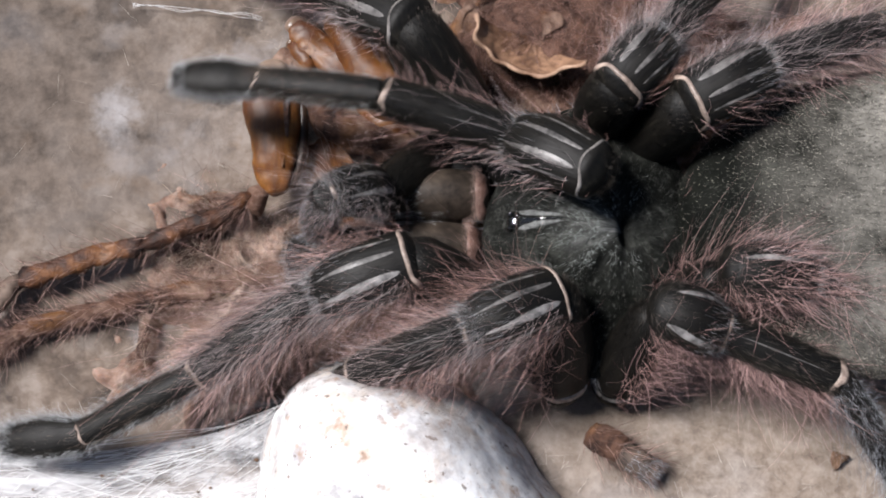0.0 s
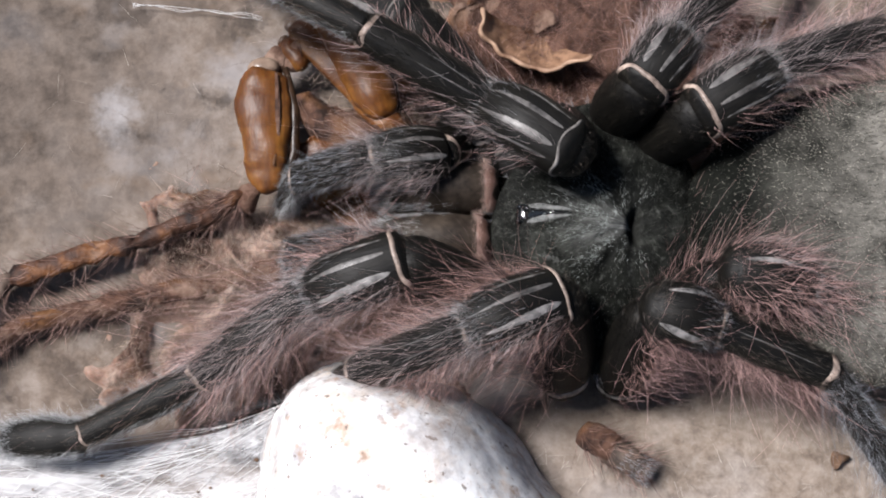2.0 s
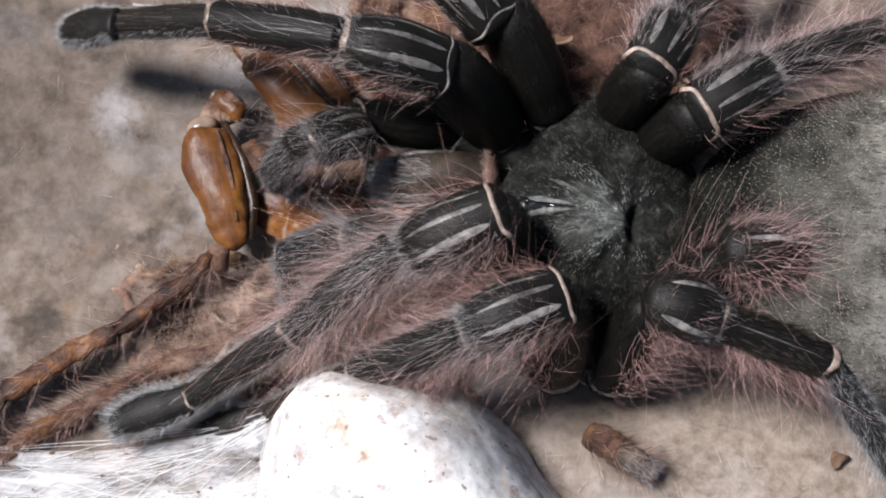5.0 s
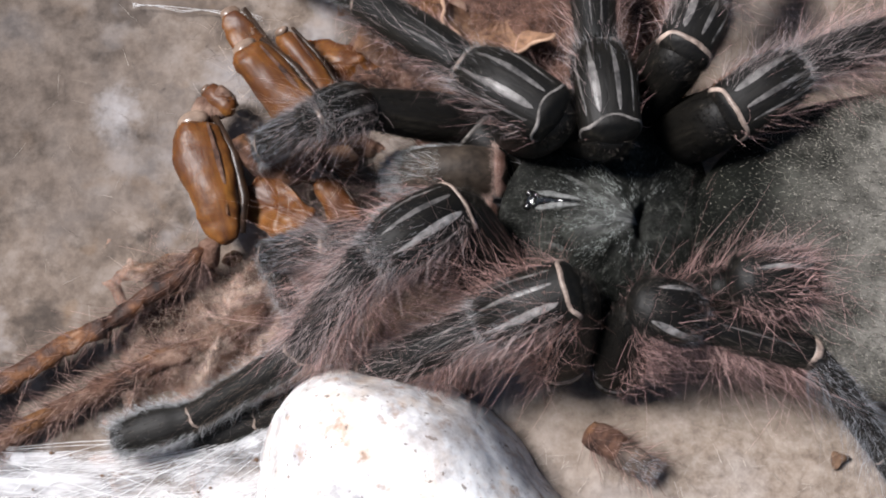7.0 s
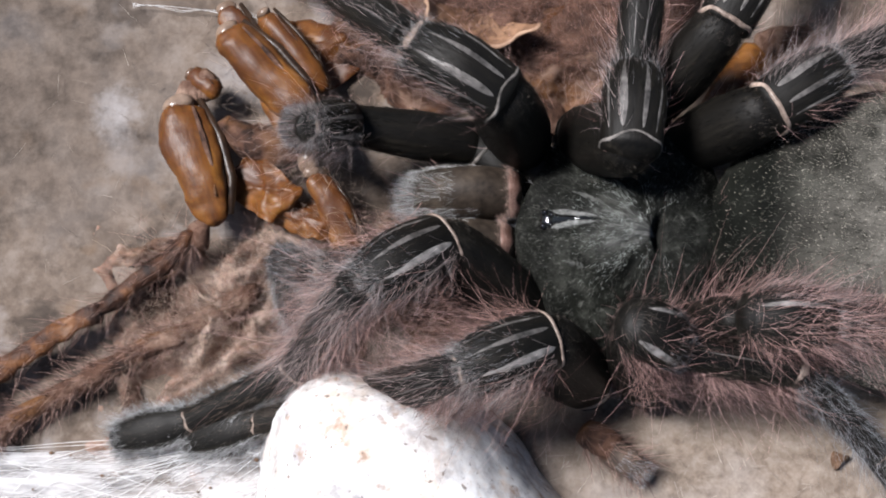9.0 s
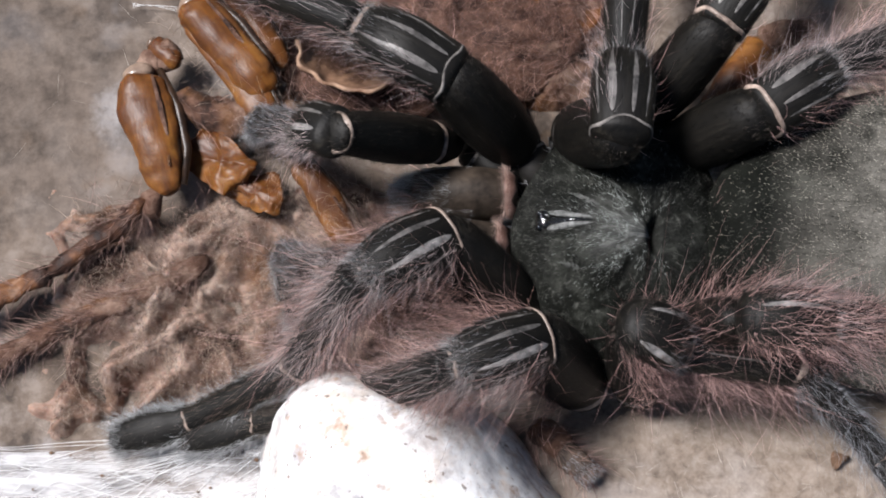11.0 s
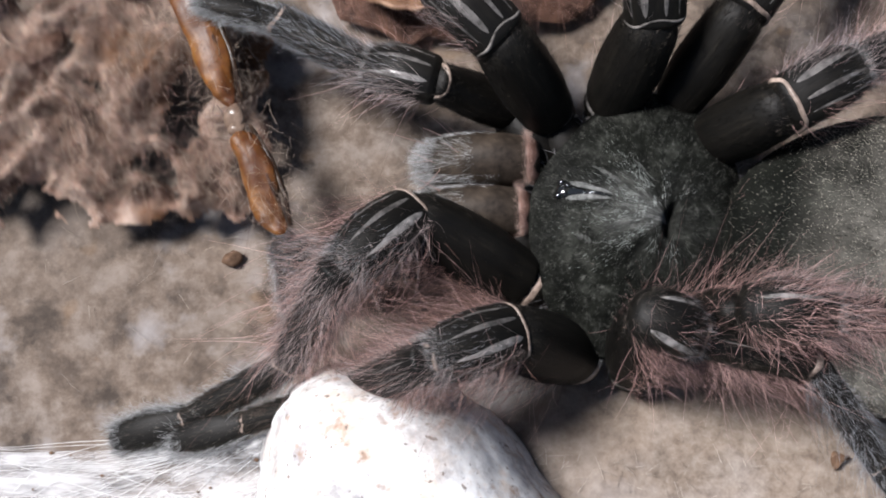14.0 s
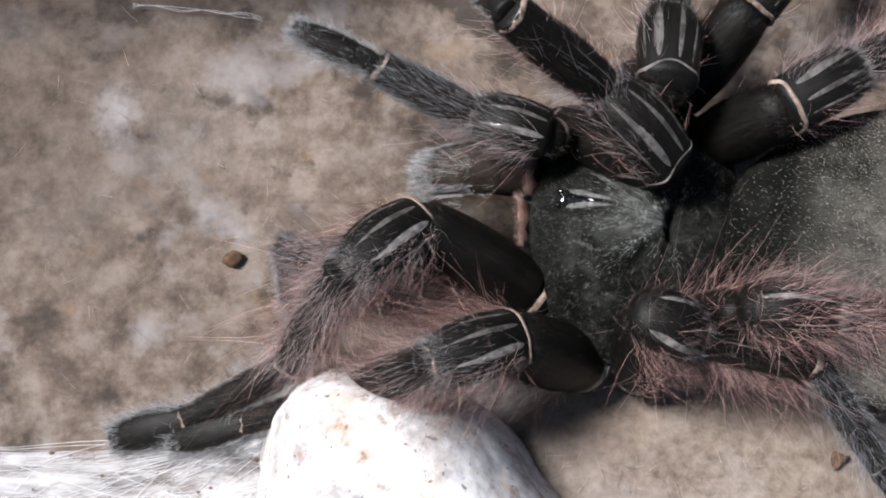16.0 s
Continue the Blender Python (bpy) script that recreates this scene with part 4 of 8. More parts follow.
def hollow_leg(name, points, radii, parent, seed, material, label, furry=0, squash=0.85, worn=1.0):
    fine, rad = [], []
    pts = [Vector(p) for p in points]
    for i in range(len(pts) - 1):
        for k in range(6):
            fine.append(pts[i].lerp(pts[i + 1], k / 6))
            rad.append(radii[i] + (radii[i + 1] - radii[i]) * k / 6)
    fine.append(pts[-1])
    rad.append(radii[-1] * 0.5)
    rad[0] *= 0.5
    verts, faces = tube(fine, rad, 14, squash)
    ob = mesh_object(name, rumpled(rumpled(verts, 0.7 * worn, 420, seed), 0.35 * worn, 1300, seed + 1), faces, material, parent, label)
    if furry:
        rng = np.random.default_rng(seed)
        r, n, al = [], [], []
        for _ in range(furry):
            i = rng.integers(0, len(fine) - 1)
            d = (fine[i + 1] - fine[i]).normalized()
            a = rng.uniform(0, 2 * math.pi)
            u = d.cross(Vector((0, 0, 1))).normalized()
            w = u.cross(d)
            v = u * math.cos(a) + w * math.sin(a) * squash
            r.append(fine[i].lerp(fine[i + 1], rng.uniform()) + v * rad[i] * 0.95)
            n.append(v)
            al.append(d)
        bristles("setae", np.array(r), np.array(n), np.array(al), 1.2, 4.2, 0.45, 0.2, 0.028, FADED_HAIR, ob, seed + 1, "faded tan bristles")
    return ob


def rusty_material():
    m = Mat("rusty_skin", rough=0.55, spec=0.35)
    c = m.ramp(m.noise(160, 5, 0.7), (0.38, (0.012, 0.006, 0.0045)), (0.50, (0.060, 0.024, 0.012)), (0.60, (0.15, 0.060, 0.020)), (0.72, (0.28, 0.18, 0.125)))
    m.colour(c).bump(m.noise(700, 5, 0.7), 0.8, 0.0006)
    return m.m


RUSTY = rusty_material()
SOOTY = plain_material("sooty_skin", (0.025, 0.018, 0.014), (0.15, 0.105, 0.08), 0.75, 500)
FADED_HAIR = hair_material("faded_setae", (0.05, 0.022, 0.017), (0.46, 0.30, 0.25), middle=0.28)
WOOL = hair_material("felted_wool", (0.045, 0.026, 0.020), (0.54, 0.43, 0.345), middle=0.32, rough=0.8)


def crumple(root, across, along, seed, count, skin, fluff):
    """A wide woolly sheet of collapsed skin with soft creases, an uneven edge and felted bristles."""
    nx, ny = 130, 100
    top = []
    for j in range(ny + 1):
        for i in range(nx + 1):
            u, v = i / nx, j / ny
            x, y = across[0] + (across[1] - across[0]) * u, along[0] + (along[1] - along[0]) * v
            q = Vector((x * 0.11, y * 0.11, seed))
            q += Vector(noise.noise_vector(q * 0.9)) * 0.7
            ridge = 1 - 2.0 * noise.noise(q) ** 2 * 4
            fine = noise.noise(q * 2.6 + Vector((9, 4, 0)))
            wool = noise.noise(q * 6.0) + 0.6 * noise.noise(q * 13.0)
            edge = 1 - max(abs(2 * u - 1), abs(2 * v - 1)) ** 3 - 0.65 * abs(noise.noise(Vector((x * 0.22, y * 0.22, seed + 5))))
            h = max(-1.5, -1.4 + 3.0 * edge + (2.1 * ridge + 1.9 * fine + 0.8 * wool) * max(0.0, min(1.0, edge * 2)))
            w = noise.noise_vector(q * 1.7)
            top.append(Vector((x + 1.0 * w.x, y + 1.0 * w.y, h - 0.7)) * MM)
    faces = [(j * (nx + 1) + i, j * (nx + 1) + i + 1, (j + 1) * (nx + 1) + i + 1, (j + 1) * (nx + 1) + i) for j in range(ny) for i in range(nx)]
    # the rim is torn off raggedly where the sheet runs out
    faces = [f for f in faces if min(top[k].z for k in f) > -0.0013]
    sheet = mesh_object("fold", top, faces, skin, root, "woolly pinkish-tan collapsed skin of the moulted body")
    rng = np.random.default_rng(seed)
    high = [v for v in top if v.z > 0.0002]
    r = np.array([tuple(high[k] / MM) for k in rng.integers(0, len(high), count)]) + rng.normal(0, 0.2, (count, 3)) * np.array([1, 1, 0.3])
    n = rng.normal(0, 0.8, (count, 3)) + np.array([0, 0, 0.5])
    bristles("setae", r, n, rng.normal(0, 0.8, (count, 3)), 0.7, 2.6, 0.3, 0.5, 0.020, fluff, sheet, seed + 1, "felted pinkish wool")


def dense_rows(rows, steps=5):
    """More rings between the given ones."""
    out = []
    for a, b in zip(rows, rows[1:]):
        for k in range(steps):
            out.append(tuple(u + (v - u) * k / steps for u, v in zip(a, b)))
    return out + [rows[-1]]


DARK_RIM = plain_material("dark_rim", (0.01, 0.006, 0.004), (0.04, 0.02, 0.01), 0.4)


def amber_piece(root, name, length, half, high, seed, m, label, worn=1.0):
    """A smooth hollow leg piece of the moult along x, with a crease, a dark edge strip for its shadow and a cloudy
    joint cap.
    """
    rows = []
    for u, k in ((0, 0.30), (0.015, 0.52), (0.05, 0.76), (0.12, 0.93), (0.30, 1.0), (0.6, 0.99), (0.80, 0.90), (0.92, 0.68), (0.98, 0.42), (1.0, 0.2)):
        rows.append(((u - 0.5) * length, 0.10 * half * math.sin(math.pi * u), 0, half * k, high * k, 0.92))
    verts, faces = loft(dense_rows(rows), 32)
    ob = mesh_object(name, rumpled(rumpled(rumpled(verts, 0.26 * half * worn, 150, seed), 0.10 * half * worn, 420, seed + 5), 0.045 * half * worn, 1100, seed + 1), faces, SHELL, root, label)
    ob.matrix_basis = m
    q = length / 14.6
    mesh_object("crease", *tube([(-6 * q, 0.55 * half, 0.80 * high), (-2 * q, 0.60 * half, 0.86 * high), (2 * q, 0.56 * half, 0.87 * high), (5 * q, 0.40 * half, 0.84 * high)], [0.05 * half, 0.11 * half, 0.10 * half, 0.04 * half], 8, 0.4), HUSK, ob, "dark folded crease")
    # black strip down one side, modelling the shadow along the piece
    mesh_object("dark_edge", *tube([(-7 * q, 0.85 * half, 0.05 * high), (-2 * q, 1.18 * half, 0.0), (3 * q, 1.14 * half, 0), (7 * q, 0.72 * half, 0)], [0.13 * half, 0.2 * half, 0.2 * half, 0.13 * half], 8), DARK_RIM, ob, "blackish torn edge")
    cap, ring = ball((-0.49 * length, 0, 0.1), (0.40 * half, 0.62 * half, 0.6 * high), 18, 12)
    mesh_object("joint_cap", rumpled(cap, 0.25, 500, seed + 2), ring, CLOUDY, ob, "cloudy brown joint cap")
    return ob


def build_shed_skin():
    root = tagged(new("shed_skin"), "crumpled amber-brown moulted spider skin on the soil", "spider moult")
    # the broad glossy upper leg piece
    amber_piece(root, "femur", 14.6, 3.0, 2.1, 3, pose(0.0004, -0.0005, 0.0050, 0, 0, -74), "broad glossy amber hollow leg piece")
    amber_piece(root, "femur", 14.5, 2.65, 2.2, 13, pose(0.0089, 0.0090, 0.0060, 0, 4, -50), "glossy amber hollow leg piece with a rounded end")
    amber_piece(root, "femur", 11.5, 1.5, 1.4, 23, pose(0.0117, 0.0125, 0.0044, 0, 6, -54), "dark amber hollow leg piece")
    for k, (x, y, z, turn, a, b) in enumerate(((7.6, -3.4, 3.8, -20, 5.6, 3.0), (12.0, -6.6, 3.4, -38, 5.0, 2.6), (8.4, 2.2, 3.6, 12, 3.8, 2.4))):
        verts, faces = ball((0, 0, 0), (a, b, 0.55), 48, 22)
        verts = rumpled(rumpled(rumpled(verts, 1.7, 200, k * 5 + 71), 0.9, 480, k * 5 + 72), 0.3, 1300, k * 5 + 73)
        ob = mesh_object("membrane", verts, faces, SHELL if k < 2 else HUSK, root, "crumpled orange-brown membrane")
        ob.matrix_basis = pose(x * MM, y * MM, z * MM, 8, -10, turn)
    amber_piece(root, "patella", 4.4, 1.25, 1.2, 43, pose(0.0013, 0.0089, 0.0046, 0, -10, -40), "small glossy brown knee piece")
    hollow_leg("leg_piece", [(0.5, -8.3, 4.5), (-1.6, -10.7, 4.6), (-10.5, -16.9, 3.6)], [1.0, 1.25, 1.1], root, 5, RUSTY, "rusty brown hollow leg piece", 260)
    hollow_leg("leg_piece", [(-10.2, -16.6, 3.6), (-17, -20.2, 3.0), (-23.4, -24.0, 2.4)], [1.2, 1.1, 1.15], root, 6, RUSTY, "rusty brown hollow leg piece", 200)
    hollow_leg("leg_piece", [(-23.2, -23.8, 2.4), (-25.0, -27.0, 2.0), (-27.5, -31.0, 1.6)], [1.2, 1.1, 0.8], root, 7, SOOTY, "dark brown hollow foot", 120)
    hollow_leg("leg_piece", [(7, -15, 2.0), (-3, -20.0, 1.7), (-13, -24.4, 1.5), (-22, -29.5, 1.3), (-25, -33.0, 1.2)], [1.4, 1.3, 1.2, 1.2, 1.0], root, 8, HUSK, "fuzzy faded brown hollow leg", 1500)
    hollow_leg("leg_piece", [(3.0, 4.0, 4.4), (7.0, 1.6, 4.2), (12.0, 1.2, 4.0), (17.0, 2.4, 3.6)], [1.4, 2.0, 2.2, 1.8], root, 12, HUSK, "pinkish crumpled leg piece", 160)
    for x, y, r in ((-0.4, 8.0, 1.3), (1.6, 8.9, 1.5), (0.6, -8.8, 1.3)):
        verts, faces = ball((x, y, 4.6), (r * 1.1, r * 1.3, r * 0.8), 24, 16)
        mesh_object("joint_knob", rumpled(verts, 0.8, 420, r * 9), faces, HUSK, root, "shrivelled brown joint")
    # folds of the crumpled body: thin bent sheets lying over one another
    lay = random.Random(21)
    spots = [(lay.uniform(13, 56), lay.uniform(6, 27)) for _ in range(7)]
    for k, (x, y) in enumerate(spots):
        verts, faces = ball((0, 0, 0), (lay.uniform(3.5, 7.5), lay.uniform(2.2, 4.6), 0.45), 48, 20)
        verts = rumpled(rumpled(rumpled(verts, 2.6, 170, k * 3 + 20), 1.1, 420, k * 3 + 40), 0.3, 1200, k * 3 + 60)
        ob = mesh_object("fold", verts, faces, (HUSK, SHELL)[k % 2], root, "crumpled tan-brown papery skin fold")
        ob.matrix_basis = pose(x * MM, y * MM, lay.uniform(1.2, 2.4) * MM, lay.uniform(-25, 25), lay.uniform(-22, 22), lay.uniform(0, 360))
    crumple(root, (-14, 32), (-37, -4), 31, 18000, PAPER, WOOL)
    crumple(root, (12, 58), (3, 30), 47, 7000, HUSK, FADED_HAIR)
    rng = np.random.default_rng(55)
    r = np.stack([rng.uniform(-8, 26, 2600), rng.uniform(-31, -6, 2600), rng.uniform(2.0, 4.5, 2600)], axis=1)
    r[:1200] = np.stack([rng.uniform(14, 58, 1200), rng.uniform(5, 28, 1200), rng.uniform(2.0, 4.8, 1200)], axis=1)
    n = rng.normal(0, 0.5, (2600, 3)) + np.array([0, 0, 0.7])
    bristles("setae", r, n, rng.normal(0, 0.6, (2600, 3)), 1.5, 4.5, 0.3, 0.4, 0.018, FADED_HAIR, root, 56, "faded tangled bristles")
    return root


def build_loose_leg():
    root = tagged(new("moult_fragment"), "brown hollow foot of the moult with a grey furry tip", "spider moult")
    hollow_leg("leg_piece", [(-3.8, 2.5, 1.4), (-2.1, 1.5, 1.6), (0.0, 0.3, 1.6)], [1.3, 1.65, 1.5], root, 70, HUSK, "rusty brown hollow joint", 90, 0.85, 0.5)
    hollow_leg("leg_piece", [(-1.2, 0.9, 1.5), (1.6, -0.9, 1.5), (3.7, -2.1, 1.3)], [1.5, 1.6, 1.3], root, 71, SOOTY, "sooty brown hollow foot", 160, 0.85, 0.4)
    r, n = [], []
    rng = np.random.default_rng(72)
    for _ in range(420):
        a = rng.uniform(0, math.pi)
        s = rng.uniform(0, 1)
        c = Vector((0.7, -0.4, 1.5)).lerp(Vector((3.8, -2.2, 1.3)), s)
        v = Vector((0.55 * math.cos(a), 0.83 * math.cos(a), math.sin(a)))
        r.append(c + v * 1.4)
        n.append(v)
    bristles("setae", np.array(r), np.array(n), np.array([[0.87, -0.48, 0]]), 0.4, 0.9, 0.75, 0.1, 0.022, GREY_HAIR, root, 73, "grey furry tip")
    return root


def build_trailing_leg():
    root = tagged(new("moult_fragment"), "thin amber-brown hollow leg of the moult", "spider moult")
    amber_piece(root, "leg_piece", 19.6, 2.0, 0.9, 80, pose(-0.0049, 0.0089, 0.0, 0, 0, -64.5), "long flat amber leg plank", 1.7)
    knob, ring = ball((-0.2, -1.2, 0.2), (1.0, 1.2, 0.8), 18, 12)
    mesh_object("joint_knob", rumpled(knob, 0.5, 500, 82), ring, CLOUDY, root, "shiny cloudy joint")
    amber_piece(root, "leg_piece", 12.4, 1.75, 0.9, 81, pose(0.0027, -0.0079, -0.0007, 0, 6, -64.5), "tapered amber hollow foot", 1.7)
    rng = np.random.default_rng(83)
    s = rng.uniform(0, 1, (1500, 1))
    r = np.array([[-8.0, 16.0, 0.0]]) * (1 - s) + np.array([[5.0, -12.5, -0.6]]) * s + rng.normal(0, 1, (1500, 3)) * np.array([2.2, 1.0, 0.3])
    bristles("setae", r, rng.normal(0, 0.8, (1500, 3)), rng.normal(0, 0.8, (1500, 3)), 1.0, 3.2, 0.3, 0.5, 0.018, WOOL, root, 84, "pinkish felted wool")
    return root


PAD = plain_material("dark_red_skin", (0.016, 0.007, 0.005), (0.16, 0.085, 0.06), 0.75, 330, 0.2)


def build_curled_skin():
    root = tagged(new("moult_fragment"), "curled orange-tan flap of moulted skin with a ragged rim", "spider moult")
    nu, nv = 48, 14
    verts = []
    for shell in (0.0, 0.35):
        for j in range(nv + 1):
            for i in range(nu + 1):
                a = math.pi * (0.95 + 0.80 * i / nu)
                p = 0.15 + 1.25 * j / nv
                r = 6.4 + 0.9 * noise.noise(Vector((i * 0.16, j * 0.2, 3))) - shell
                verts.append(Vector((r * math.cos(a) * math.sin(p) * 1.1, r * math.sin(a) * math.sin(p), 0.6 + r * (1 - math.cos(p)) * 0.9 + 0.4 * noise.noise(Vector((i * 0.3, j * 0.5, 9))))) * MM)
    n1 = (nv + 1) * (nu + 1)
    faces = []
    for j in range(nv):
        for i in range(nu):
            a = j * (nu + 1) + i
            faces.append((a, a + 1, a + nu + 2, a + nu + 1))
            faces.append((n1 + a + nu + 1, n1 + a + nu + 2, n1 + a + 1, n1 + a))
    for i in range(nu):
        a = nv * (nu + 1) + i
        faces.append((a, a + 1, n1 + a + 1, n1 + a))
    mesh_object("flap", verts, faces, plain_material("orange_paper", (0.06, 0.024, 0.012), (0.32, 0.185, 0.11), 0.7, 260), root, "orange papery flap")
    rim = []
    for i in range(nu + 1):
        rim.append(verts[nv * (nu + 1) + i] / MM)
    mesh_object("rim", *tube(rim, [0.24 + 0.14 * noise.noise(Vector((i * 0.35, 0, 0))) for i in range(nu + 1)], 10), plain_material("torn_rim", (0.14, 0.07, 0.04), (0.48, 0.32, 0.22), 0.7, 420), root, "pale ragged rim")
    rng = np.random.default_rng(95)
    a = rng.uniform(0, 2 * math.pi, 4200)
    q = np.sqrt(rng.uniform(0, 1, 4200))
    r = np.stack([9.0 + 18.0 * q * np.cos(a), -1.0 + 8.0 * q * np.sin(a), 1.0 + 1.4 * (1 - q)], axis=1)
    bristles("setae", r, rng.normal(0, 0.8, (4200, 3)) + np.array([0, 0, 0.3]), rng.normal(0, 0.8, (4200, 3)), 1.2, 4.0, 0.3, 0.5, 0.018, hair_material("dark_red_wool", (0.022, 0.009, 0.007), (0.36, 0.21, 0.17), middle=0.28), root, 96, "reddish tangled wool round the flap")
    verts, faces = ball((9.0, -1.0, -0.4), (18.0, 8.0, 1.3), 72, 30)
    mesh_object("pad", rumpled(rumpled(verts, 1.9, 200, 91), 0.6, 700, 92), faces, PAD, root, "collapsed reddish-brown skin pad")
    return root


def build_rear_piece():
    root = tagged(new("moult_fragment"), "amber hollow leg piece of the moult on the soil", "spider moult")
    hollow_leg("leg_piece", [(-4.0, -4.6, 1.5), (0.0, 0.0, 1.9), (3.4, 4.2, 1.5)], [1.4, 2.2, 2.0], root, 85, SHELL, "tapered amber leg piece", 60, 0.7, 0.4)
    hollow_leg("leg_piece", [(3.0, 3.8, 1.5), (6.0, 5.4, 1.6), (9.5, 6.0, 1.4)], [1.9, 1.9, 1.3], root, 86, HUSK, "reddish brown hollow leg piece", 120, 0.7, 0.6)
    return root


shed_skin = build_shed_skin()
rear_piece = build_rear_piece()
loose_leg = build_loose_leg()
trailing_leg = build_trailing_leg()
curled_skin = build_curled_skin()


# ---- small things on the soil ----
def build_crumb(x, y, z, size, seed, material, label):
    verts, faces = ball((0, 0, 0), (size * 1.2, size * 0.9, size * 0.55), 24, 16)
    ob = mesh_object("soil_crumb", rumpled(verts, size * 0.7, 700 / size, seed), faces, material)
    ob.location = (x * MM, y * MM, (z + size * 0.02) * MM)
    return tagged(ob, label, "soil crumb", "soil crumbs")


build_crumb(43.9, -22.6, 2.35, 0.9, 3, CRUMB, "brown crumb of soil on the ground")
build_crumb(-24.5, 0.6, 0.0, 0.9, 4, CRUMB, "dark crumb of soil on the ground")


def build_fibres():
    rng = np.random.default_rng(77)
    n = 260
    roots = np.stack([rng.uniform(8, 52, n), rng.uniform(-31, -22, n), np.full(n, 2.8)], axis=1)
    roots[:90] = np.stack([rng.uniform(-52, -5, 90), rng.uniform(-14, 34, 90), np.full(90, 0.1)], axis=1)
    way = np.stack([rng.normal(0, 1, n), rng.normal(0, 1, n), np.full(n, 0.03)], axis=1)
    ob = bristles("soil_fibres", roots, way, way, 0.8, 3.0, 0.5, 0.2, 0.022, hair_material("fibres", (0.14, 0.11, 0.085), (0.52, 0.47, 0.41)), None, 78, "fine pale fibres scattered on the dry soil", 0.02)
    tagged(ob, category="plant fibre", kind="stuff")


build_fibres()


def build_soil_thread():
    root = tagged(new("silk_thread"), "pale silk threads lying on the soil", "spider silk")
    for k in range(3):
        pts = []
        for i in range(16):
            u = i / 15
            pts.append((-37.0 + 15.5 * u, 31.0 - 1.2 * u * u + 0.5 * k * (0.5 - u) + 0.7 * noise.noise(Vector((u * 4, k * 3.0, 0))), 0.3 + 0.1 * k))
        mesh_object("strand", *tube(pts, [0.022] * 16, 5), SILK, root)


build_soil_thread()


# ---- what moves ----
def stride(pieces, *moments):
    """Key the pieces of a limb by the joints in mm at each moment, from hip to tip."""
    rows = [[] for _ in pieces]
    sink = 2.4 if pieces in (leg_left_third, leg_left_fourth) else 0.0
    for t, *flat in moments:
        if t not in body_at:
            scene.frame_set(frame(t))
            body_at[t] = spider.matrix_world.inverted()
        j = [Vector(flat[k:k + 3]) for k in range(0, len(flat), 3)]
        j[0].z -= HIP_DROP
        reach = j[3] - j[1]
        reach = Vector((reach.x, reach.y, 0)).normalized()
        lateral = Vector((0, 0, 1)).cross(reach)
        for k, ob in enumerate(pieces):
            x = (j[k + 1] - j[k]).normalized()
            y = (lateral - x * lateral.dot(x)).normalized()
            z = x.cross(y)
            start = j[k] if k else j[1] - x * (FEMUR[ob.data.name] + sink)
            m = Matrix((x, y, z)).transposed().to_4x4()
            m.translation = start * MM
            rows[k].append((t, body_at[t] @ m))
    for ob, r in zip(pieces, rows):
        walk(ob, r)


def hold_jaws():
    """The jaws keep their heading while the body turns above them."""
    for y, ob in jaws:
        walk(ob, [(t, jaw_pose(y, math.degrees(m.to_euler().z))) for t, m in sorted(body_at.items())])


HIP_DROP = 2.6
body_at = {}
FEMUR = {}
for pieces in (leg_left_first, leg_left_second, leg_left_third, leg_left_fourth, leg_right_first, leg_right_second, leg_right_third, leg_right_fourth, palp_left):
    FEMUR[pieces[0].data.name] = max(v.co.x for v in pieces[0].data.vertices) / MM - 1.2


